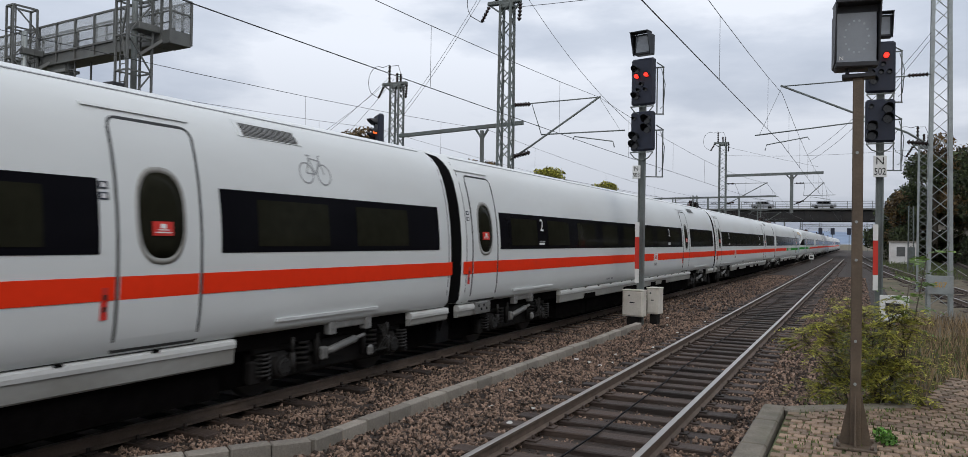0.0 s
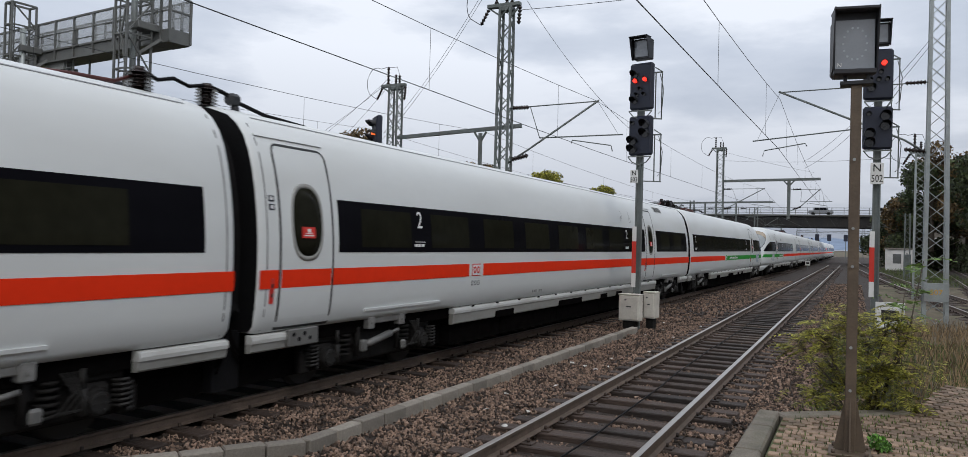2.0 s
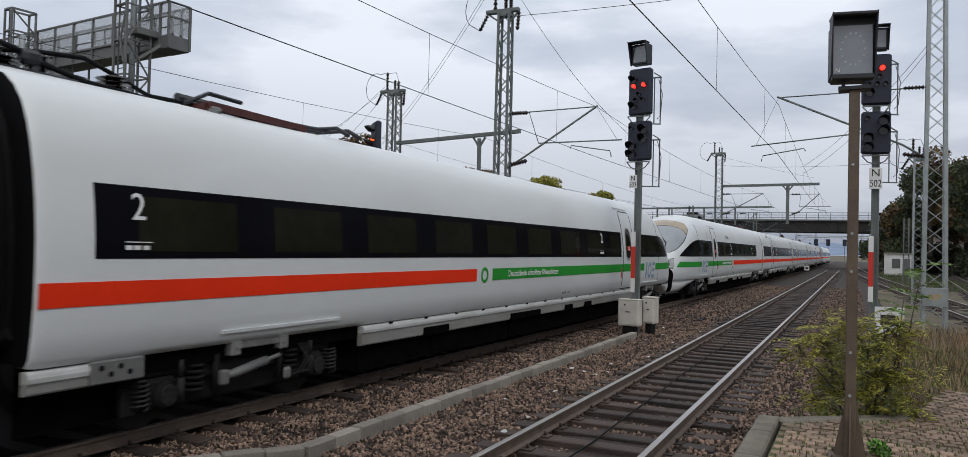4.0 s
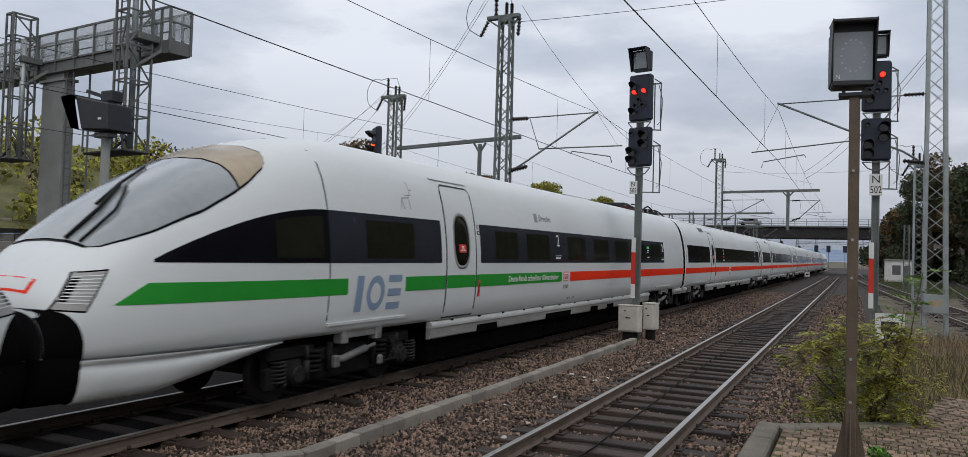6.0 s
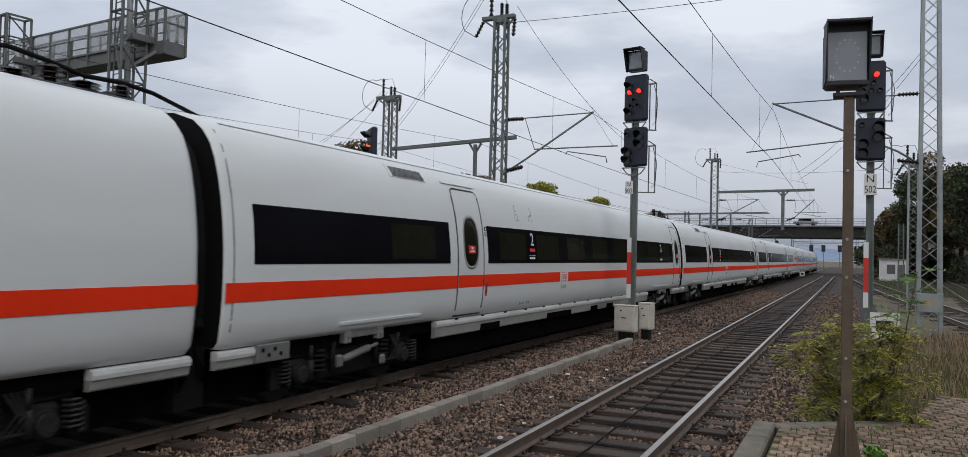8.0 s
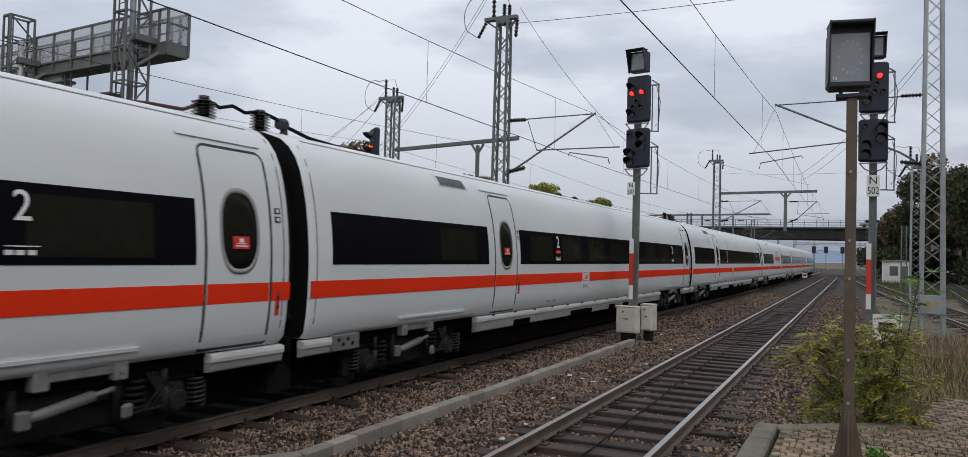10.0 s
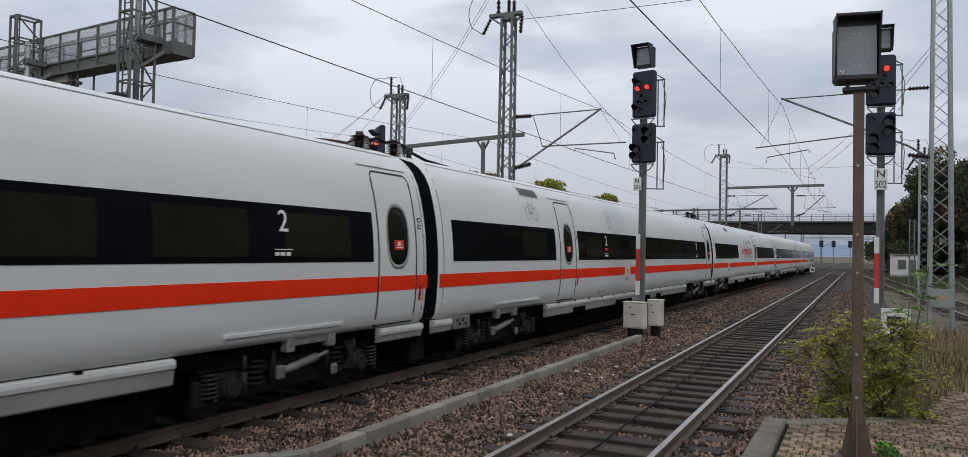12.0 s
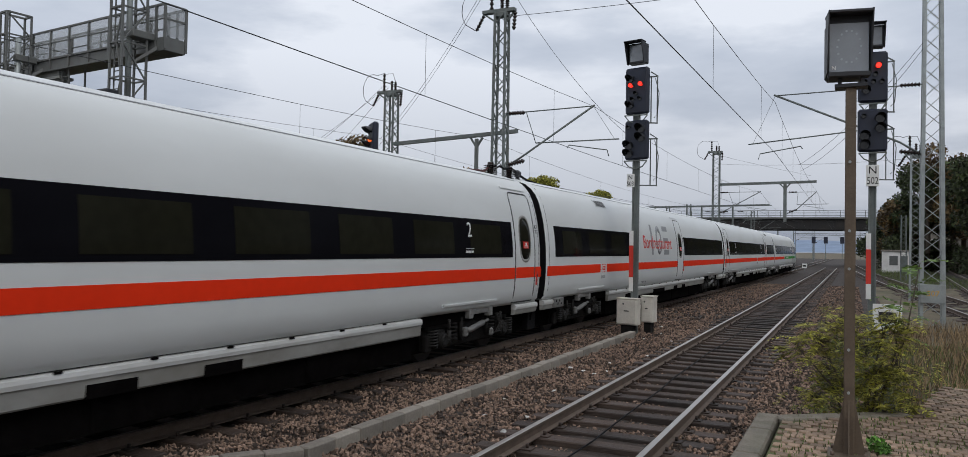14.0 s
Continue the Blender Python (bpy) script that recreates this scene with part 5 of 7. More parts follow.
def trough():
    """Concrete cable trough: a run of lidded lengths beside the track."""
    t = thing("cable_trough", "weathered grey concrete cable trough along the ballast", "cable trough")
    rng = random.Random(17)
    pts = [(-6.9, 4.6), (-6.13, 5.67), (-5.42, 6.75), (-5.38, 20.6)]
    for (x0, y0), (x1, y1) in zip(pts, pts[1:]):
        d = Vector((x1 - x0, y1 - y0, 0))
        n = max(1, round(d.length / 0.5))
        for k in range(n):
            bm = bmesh.new()
            box(bm, -0.085, 0.085, 0.003, d.length / n - 0.003, -0.40, -0.055, bevel=0.014)
            ob = part("trough_length", bm, M["concrete"], t)
            p = Vector((x0, y0, 0)) + d * k / n
            ob.matrix_basis = pose(p.x + rng.uniform(-0.008, 0.008), p.y, rng.uniform(-0.012, 0.004), 0, rng.uniform(-1.5, 1.5), -math.degrees(math.atan2(d.x, d.y)) + rng.uniform(-0.8, 0.8))


trough()
PZ = 0.42                             # platform height


def platform():
    p = thing("platform", "platform end paved with mossy clay bricks", "platform", kind="structure")
    outline = [(-0.72, -6), (-0.66, 8.60), (0.55, 9.55), (1.1, 11.9), (7.0, 13.2), (7.0, -6)]
    bm = bmesh.new()
    top = [bm.verts.new((x, y, PZ - 0.022)) for x, y in outline]
    low = [bm.verts.new((x, y, -0.5)) for x, y in outline]
    bm.faces.new(top[::-1])
    for i in range(len(outline)):
        bm.faces.new((top[i - 1], top[i], low[i], low[i - 1]))
    bmesh.ops.recalc_face_normals(bm, faces=bm.faces)
    part("platform_base", bm, M["joint"], p, "earth and moss between the bricks")
    y = -6.0
    while y < 8.8:
        bm = bmesh.new()
        e = min(y + 1.0, 8.80)
        box(bm, -0.96 + 0.005 * y, -0.70, y + 0.004, e - 0.004, -0.45, PZ + 0.012, bevel=0.02)
        part("kerb_stone", bm, M["kerb"], p)
        y += 1.0
    for (x0, y0), (x1, y1) in (((-0.70, 8.66), (0.55, 9.60)),):
        d = Vector((x1 - x0, y1 - y0, 0))
        for k in range(2):
            bm = bmesh.new()
            box(bm, 0.004, d.length / 2 - 0.004, -0.1, 0.12, -0.45, PZ + 0.008, bevel=0.02)
            ob = part("kerb_stone", bm, M["kerb"], p)
            q = Vector((x0, y0, 0)) + d * k / 2
            ob.matrix_basis = pose(q.x, q.y, 0, 0, 0, math.degrees(math.atan2(d.y, d.x)))
    bm = bmesh.new()
    box(bm, -0.053, 0.053, -0.053, 0.053, -0.05, 0, bevel=0.007)
    brick = finish(bm, "brick", M["paver"])
    rng = random.Random(11)
    rest, count = bmesh.new(), 0
    j = 0
    y = 6.3
    while y < 13.0:
        x = -0.60 + (0.062 if j % 2 else 0.0)
        while x < 4.6:
            edge = 8.55 + max(0, (x + 0.66)) * 0.78 if x < 0.55 else (9.5 + (x - 0.55) * 4.2 if x < 1.1 else 11.8 + (x - 1.1) * 0.2)
            if y < edge and not (abs(x + 0.02) < 0.16 and abs(y - 7.4) < 0.14):
                m = pose(x + rng.uniform(-0.006, 0.006), y + rng.uniform(-0.005, 0.005), PZ + rng.uniform(-0.010, 0.003), rng.uniform(-2, 2), rng.uniform(-1.5, 1.5), rng.uniform(-2, 2))
                if count < 300 and y < 8.2 and x < 1.6:
                    ob = new("brick", brick)
                    ob.parent, ob.matrix_basis = p, m
                    count += 1
                else:
                    box(rest, -0.053, 0.053, -0.053, 0.053, -0.05, 0, m)
            x += 0.124
        y += 0.124
        j += 1
    tagged(part("brick_paving", rest, M["paver"], p), "mossy brick paving", kind="stuff")
    verts, faces = [], []
    for j in range(98):
        for i in range(60):
            x, y, z = -0.60 + 0.124 * i + (0.062 if j % 2 else 0.0), 6.176 - 0.124 * j, PZ + rng.uniform(-0.009, 0.003)
            k = len(verts)
            for h, r in ((-0.05, 0.054), (-0.006, 0.054), (0.0, 0.046)):
                verts.extend([(x + a * r, y + b * r, z + h) for a, b in ((-1, -1), (1, -1), (1, 1), (-1, 1))])
            for q in (k, k + 4):
                faces.extend([(q + n, q + (n + 1) % 4, q + 4 + (n + 1) % 4, q + 4 + n) for n in range(4)])
            faces.append((k + 8, k + 9, k + 10, k + 11))
    me = bpy.data.meshes.new("rear_paving")
    me.from_pydata(verts, [], faces)
    me.materials.append(M["paver"])
    ob = new("rear_paving", me)
    ob.parent = p
    tagged(ob, "mossy brick paving", kind="stuff")


platform()


# ---- signals, masts, gantry ----
def hood(bm, x, z, r, depth=0.22):
    """A lens hood: an open half tube facing -y."""
    n = 12
    rings = []
    for dy, k in ((0, 1), (-depth, 1)):
        rings.append([(x + r * math.cos(a), dy, z + r * math.sin(a)) for a in [math.pi * (-0.12 + 1.24 * i / n) for i in range(n + 1)]])
    va = [bm.verts.new(p) for p in rings[0]]
    vb = [bm.verts.new((p[0], p[1] * (0.35 + 0.65 * max(0, min(1, (p[2] - z) / r + 0.3))), p[2])) for p in rings[1]]
    for i in range(n):
        bm.faces.new((va[i], va[i + 1], vb[i + 1], vb[i]))
        w = [bm.verts.new((q.co.x * 1.0 + (q.co.x - x) * 0.06, q.co.y, q.co.z + (q.co.z - z) * 0.06)) for q in (va[i], va[i + 1], vb[i + 1], vb[i])]
        bm.faces.new(w[::-1])


def signal_head(parent, name, z0, z1, w, lamps, turn=0.0, dx=0.0):
    """A dark plate with hooded lamps; lamps: x, z, radius, material."""
    bm = bmesh.new()
    box(bm, -w / 2, w / 2, 0.0, 0.20, z0, z1, bevel=0.05)
    m = pose(dx, -0.12, 0, 0, 0, turn)
    head = part(name, moved(bm, m), M["head"], parent, "dark blue-black signal head")
    for x, z, r, mat in lamps:
        bm = bmesh.new()
        tube(bm, [(x, 0.02, z), (x, -0.10 if mat.endswith('light') else -0.02, z)], r, 16)
        lens = part("lens", moved(bm, m), M[mat], head, "lit red lens" if mat == "red_light" else ("lit orange lens" if mat == "orange_light" else ""))
        bm = bmesh.new()
        hood(bm, x, z, r * 1.15, 0.24 if r > 0.07 else 0.12)
        part("hood", moved(bm, m), M["black_metal"], head)
    return head


def signal(name, x, y, z_shift, turn, lamps_up, lamps_low, number, label, marker_side=-1, plate=(0.24, 3.93, 4.30)):
    s = thing(name, label, "railway signal", pose(x, y, 0))
    k = z_shift
    bm = bmesh.new()
    for e in (-1, 1):
        box(bm, e * 0.075 - 0.02, e * 0.075 + 0.02, -0.06, 0.06, -0.25, 7.3 + k, bevel=0.006)
    for i in range(16):
        z = 0.2 + 0.42 * i
        box(bm, -0.056, 0.056, -0.02, 0.02, z, z + 0.42)
    part("post", bm, M["mast"], s, "weathered grey-green steel post")
    signal_head(s, "upper_head", 6.02 + k, 7.35 + k, 0.70, lamps_up, turn)
    signal_head(s, "lower_head", 4.72 + k, 5.84 + k, 0.70, lamps_low, turn)
    # speed indicator box with its sloping hood
    bm = bmesh.new()
    box(bm, -0.26, 0.26, 0.0, 0.26, 7.46 + k, 8.04 + k, bevel=0.02)
    for e in (-1, 1):
        q = [bm.verts.new(p) for p in ((e * 0.27, 0.02, 7.44 + k), (e * 0.27, 0.02, 8.06 + k), (e * 0.27, -0.26, 8.06 + k), (e * 0.27, -0.06, 7.44 + k))]
        r = [bm.verts.new((v.co.x - e * 0.02, v.co.y, v.co.z)) for v in q]
        bm.faces.new(q)
        bm.faces.new(r[::-1])
        for i in range(4):
            bm.faces.new((q[i - 1], q[i], r[i], r[i - 1]))
    box(bm, -0.28, 0.28, -0.27, 0.03, 8.05 + k, 8.07 + k)
    m = pose(0, -0.12, 0, 0, 0, turn)
    ind = part("speed_indicator", moved(bm, m), M["black_metal"], s, "black hooded indicator box")
    bm = bmesh.new()
    box(bm, -0.20, 0.20, -0.012, 0.0, 7.52 + k, 7.98 + k)
    part("glass", moved(bm, m), M["lens_glass"], ind, "blank grey indicator glass")
    # service cages behind the heads
    for z in (4.35 + k, 6.15 + k):
        bm = bmesh.new()
        for px in (0.32, 0.50):
            bar(bm, (px, 0.35, z - 0.35), (px, 0.35, z + 1.0), 0.03)
        bar(bm, (0.0, 0.35, z + 1.0), (0.52, 0.35, z + 1.0), 0.035)
        bar(bm, (0.0, 0.1, z - 0.35), (0.52, 0.35, z - 0.35), 0.05, 0.03)
        bar(bm, (0.30, 0.35, z + 1.15), (0.52, 0.35, z + 1.0), 0.03)
        tube(bm, [(0.45, 0.3, z + 0.95), (0.56, 0.3, z + 0.5), (0.52, 0.3, z - 0.1), (0.42, 0.3, z - 0.2)], 0.012, 6)
        part("service_frame", bm, M["mast"], s, "thin steel ladder frame")
    for z in (4.62 + k, 5.92 + k):
        bm = bmesh.new()
        tube(bm, [(-0.33, -0.1, z + 0.06), (-0.2, -0.1, z - 0.1), (0, -0.08, z - 0.18), (0.2, -0.1, z - 0.1), (0.33, -0.1, z + 0.06)], 0.018, 6)
        bar(bm, (-0.33, -0.1, z + 0.06), (0.33, -0.1, z + 0.06), 0.03)
        part("bracket", bm, M["mast"], s)
    # white-red-white marker
    for z0, z1, mt in ((0.97, 1.37, "plate_white"), (1.37, 2.27, "marker_red"), (2.27, 2.69, "plate_white")):
        bm = bmesh.new()
        box(bm, -0.06, 0.06, -0.02, 0.0, z0 + 0.001, z1 - 0.001, bevel=0.004)
        mk = part("marker_plate", moved(bm, pose(-0.085, -0.09, 0)), M[mt], s, "red marker plate" if mt == "marker_red" else "white marker plate")
    w, z0, z1 = plate
    bm = bmesh.new()
    box(bm, -w / 2, w / 2, -0.012, 0.012, z0, z1, bevel=0.006)
    mp = pose(-0.12 if marker_side < 0 else 0.0, -0.14, 0, 0, 0, turn)
    pl = part("number_plate", moved(bm, mp), M["plate_white"], s, "white plate with black signal number")
    h = z1 - z0
    for txt, size, z in (("N", h * 0.50, z0 + h * 0.74), (number, h * 0.47, z0 + h * 0.25)):
        bm = text_mesh(txt, size, 0.004)
        wide = max(v.co.x for v in bm.verts) - min(v.co.x for v in bm.verts)
        bm = moved(bm, mp @ pose(0, -0.016, z, 90, 0, 0) @ Matrix.Diagonal((min(1.0, w * 0.86 / wide), 1, 1, 1)))
        part("signal_number", bm, M["letters"], pl)
    return s


U = [(-0.17, 1.0, 0.085, "lens_dark"), (-0.15, 0.82, 0.058, "red_light"), (0.15, 0.84, 0.058, "red_light"), (-0.17, 0.25, 0.085, "lens_dark"),
     (0.0, 0.58, 0.045, "lens_dark"), (-0.1, 0.42, 0.045, "lens_dark"), (0.12, 0.42, 0.045, "lens_dark")]
L = [(0.17, 0.86, 0.11, "lens_dark"), (0.17, 0.60, 0.11, "lens_dark"), (-0.2, 0.40, 0.11, "lens_dark"), (-0.2, 0.16, 0.11, "lens_dark"), (-0.22, 0.92, 0.05, "lens_dark")]
s503 = signal("main_signal", -5.58, 21.5, 0.0, -12, [(x, 6.02 + z, r, m) for x, z, r, m in U], [(x, 4.72 + z, r, m) for x, z, r, m in L], "503", "tall dark two-headed railway signal showing two red lights")
U2 = [(0.12, 0.95, 0.066, "red_light"), (-0.17, 0.30, 0.085, "lens_dark"), (0.0, 0.52, 0.05, "lens_dark"), (-0.2, 0.52, 0.05, "lens_dark"), (0.2, 0.52, 0.05, "lens_dark"), (0.05, 0.72, 0.05, "lens_dark")]
signal("main_signal", 0.46, 22.5, 0.12, 6, [(x, 6.14 + z, r, m) for x, z, r, m in U2], [(x, 4.84 + z, r, m) for x, z, r, m in L], "502", "tall dark two-headed railway signal showing one red light", 1, (0.31, 3.92, 4.48))


def cabinet(name, x, y, w, d, z0, z1, label, turn=0.0):
    c = thing(name, label, "cabinet", pose(x, y, 0, 0, 0, turn))
    bm = bmesh.new()
    box(bm, -w / 2, w / 2, -d / 2, d / 2, z0, z1, bevel=0.015)
    body = part("body", bm, M["box"], c)
    bm = bmesh.new()
    box(bm, -w / 2 + 0.03, w / 2 - 0.03, -d / 2 - 0.018, -d / 2 + 0.01, z0 + 0.04, z1 - 0.04, bevel=0.006)
    dr = part("door", bm, M["box"], c, "locked cabinet door")
    bm = bmesh.new()
    tube(bm, [(-w * 0.15, -d / 2 - 0.016, z1 - 0.14), (-w * 0.15, -d / 2 - 0.035, z1 - 0.14)], 0.025, 10)
    part("lock", bm, M["black_metal"], dr)
    bm = bmesh.new()
    box(bm, -w * 0.12, w * 0.12, -d / 2 - 0.022, -d / 2 - 0.017, z0 + (z1 - z0) * 0.52, z0 + (z1 - z0) * 0.56)
    part("print", bm, M["letters"], dr)
    bm = bmesh.new()
    box(bm, -w / 2 - 0.015, w / 2 + 0.015, -d / 2 - 0.02, d / 2 + 0.015, z1 - 0.01, z1 + 0.02, bevel=0.008)
    part("lid", bm, M["box"], c)
    bm = bmesh.new()
    box(bm, -w * 0.3, w * 0.3, -d * 0.35, d * 0.35, -0.42, z0 + 0.01, bevel=0.02)
    part("plinth", bm, M["bogie"], c, "dark steel plinth")
    return c


cabinet("signal_cabinet", -5.68, 21.25, 0.60, 0.32, 0.04, 0.77, "off-white metal cabinet at the signal's foot", -6)
cabinet("signal_cabinet", -5.22, 21.75, 0.34, 0.42, 0.10, 0.83, "second off-white cabinet behind the signal post", -6)


def indicator_pole():
    s = thing("indicator_pole", "brown steel pole carrying a big hooded indicator box", "indicator", pose(-0.02, 7.4, PZ - 0.01))
    bm = bmesh.new()
    box(bm, -0.044, 0.044, -0.044, 0.044, 0.0, 3.22, bevel=0.008)
    pole = part("pole", bm, M["rust_pole"], s, "weathered brown square pole")
    for i, z in enumerate((0.55, 0.92, 1.62, 1.95, 2.55)):
        bm = bmesh.new()
        tube(bm, [(-0.005, -0.042, z), (-0.005, -0.06, z)], 0.013, 8)
        part("bolt", bm, M["galv"], pole)
    bm = bmesh.new()
    for e in (-1, 1):
        for ax in (0, 1):
            q = [(0.04, 0.0), (0.135, 0.0), (0.04, 0.50)]
            vs = []
            for t in (-0.006, 0.006):
                vs.append([bm.verts.new(((e * a, t, z) if ax == 0 else (t, e * a, z))) for a, z in q])
            bm.faces.new(vs[0])
            bm.faces.new(vs[1][::-1])
            for i in range(3):
                bm.faces.new((vs[0][i - 1], vs[0][i], vs[1][i], vs[1][i - 1]))
    box(bm, -0.17, 0.17, -0.17, 0.17, 0.0, 0.022, bevel=0.004)
    bmesh.ops.recalc_face_normals(bm, faces=bm.faces)
    foot = part("foot", bm, M["rust_pole"], s, "gusseted foot plate")
    for x in (-0.13, 0.13):
        for y in (-0.13, 0.13):
            bm = bmesh.new()
            tube(bm, [(x, y, 0.02), (x, y, 0.055)], 0.018, 6)
            part("anchor_bolt", bm, M["rail_side"], foot)
    bm = bmesh.new()
    box(bm, -0.13, 0.13, -0.07, 0.07, 3.20, 3.235, bevel=0.005)
    for x in (-0.09, 0.09):
        box(bm, x - 0.015, x + 0.015, -0.04, 0.04, 3.23, 3.30)
    part("bracket", bm, M["black_metal"], s)
    # box: body, hood with sloping cheeks, glass, print
    m = pose(-0.03, 0.0, 3.29, 0, 0, 10) @ Matrix.Diagonal((0.9, 0.9, 0.93, 1)) @ pose(0, 0, -3.29)
    bm = bmesh.new()
    box(bm, -0.185, 0.185, -0.06, 0.20, 3.29, 3.84, bevel=0.03)
    bx = part("indicator_box", moved(bm, m), M["black_metal"], s, "black weatherproof indicator box")
    bm = bmesh.new()
    for e in (-1, 1):
        q = [bm.verts.new(p) for p in ((e * 0.20, 0.0, 3.30), (e * 0.20, 0.0, 3.87), (e * 0.20, -0.20, 3.90), (e * 0.20, -0.10, 3.33))]
        r = [bm.verts.new((v.co.x - e * 0.012, v.co.y, v.co.z)) for v in q]
        bm.faces.new(q)
        bm.faces.new(r)
        for i in range(4):
            bm.faces.new((q[i - 1], q[i], r[i], r[i - 1]))
    box(bm, -0.20, 0.20, -0.21, 0.05, 3.865, 3.895, bevel=0.008)
    box(bm, -0.19, 0.19, -0.12, 0.0, 3.285, 3.335, bevel=0.01)
    box(bm, -0.19, 0.19, -0.075, -0.05, 3.79, 3.87)
    bmesh.ops.recalc_face_normals(bm, faces=bm.faces)
    part("hood", moved(bm, m), M["black_metal"], bx, "black hood round the glass")
    bm = bmesh.new()
    box(bm, -0.178, 0.178, -0.078, -0.06, 3.335, 3.80, bevel=0.004)
    gl = part("glass", moved(bm, m), M["lens_glass"], bx, "blank grey indicator glass")
    for k in range(14):
        a = 2 * math.pi * k / 14
        bm = bmesh.new()
        tube(bm, [(0.105 * math.cos(a), -0.077, 3.575 + 0.15 * math.sin(a)), (0.105 * math.cos(a), -0.080, 3.575 + 0.15 * math.sin(a))], 0.011, 8)
        part("lamp_dot", moved(bm, m), M["faint_lamp"], gl)
    bm = moved(text_mesh("N", 0.055, 0.002), m @ pose(-0.135, -0.081, 3.375, 90, 0, 0))
    part("print", bm, M["plate_white"], gl)


indicator_pole()


def mast(name, x, y, h, w0, w1, label, turn=0.0, step=0.36, leg=0.075, mat="mast", z0=-0.35, deep=1.0):
    t = thing(name, label, "catenary mast", pose(x, y, z0, 0, 0, turn), group="catenary masts")
    bm = bmesh.new()
    lattice(bm, h - z0, w0, w1, w0 * deep, w1 * deep, step, leg, 0.045)
    part("lattice", bm, M[mat], t, "laced steel lattice shaft")
    bm = bmesh.new()
    box(bm, -w0 * 0.7, w0 * 0.7, -w0 * 0.7, w0 * 0.7, -0.2, 0.12, bevel=0.03)
    part("footing", bm, M["concrete"], t, "concrete footing")
    return t


def arm(x_mast, y, z_low, z_top, x_tip, z_tip, sgn, contact_z, parent):
    """A swinging cantilever: stay with insulator, diagonal tube, registration arm; in world places turned into the mast's space."""
    inv = parent.matrix_basis.inverted()

    def put(bm, name, mat, label=""):
        moved(bm, inv)
        return part(name, bm, M[mat], parent, label)
    d = 1 if x_tip > x_mast else -1
    bm = bmesh.new()
    insulator(bm, (x_mast + d * 0.35, y, z_top), (x_mast + d * 0.95, y, z_top), 0.085, 6)
    put(bm, "insulator", "porcelain", "dark ribbed insulator")
    bm = bmesh.new()
    insulator(bm, (x_mast + d * 0.35, y, z_low + 0.12), (x_mast + d * 0.95, y, z_low + 0.42 * abs(z_tip - z_low) / max(1.0, abs(x_tip - x_mast))), 0.095, 6)
    put(bm, "insulator", "porcelain", "dark ribbed insulator")
    k = 0.9 / abs(x_tip - x_mast)
    bm = bmesh.new()
    tube(bm, [(x_mast + d * 0.2, y, z_top), (x_tip - d * 0.05, y, z_tip)], 0.022, 6)
    tube(bm, [(x_mast + d * 0.2, y, z_low), (x_mast + d * 0.95, y, z_low + (z_tip - z_low) * 0.22), (x_tip + d * 0.05, y, z_tip + 0.03)], 0.036, 8)
    xr = x_mast + d * abs(x_tip - x_mast) * 0.40
    zr = z_low + (z_tip - z_low) * 0.42
    tube(bm, [(xr, y, zr), (x_tip + d * 0.9, y, contact_z + 0.55)], 0.024, 6)
    tube(bm, [(xr, y, zr), (x_mast + d * 1.0, y, z_top)], 0.014, 6)
    tube(bm, [(x_tip - d * 0.9, y, contact_z + 0.32), (x_tip - d * 0.85, y, contact_z + 0.42), (x_tip + d * 0.5, y, contact_z + 0.2), (x_tip + d * 0.55, y, contact_z)], 0.02, 6)
    tube(bm, [(x_tip, y, z_tip), (x_tip + d * 0.75, y, contact_z + 0.55)], 0.006, 4)
    put(bm, "cantilever", "mast", "grey steel cantilever tubes")


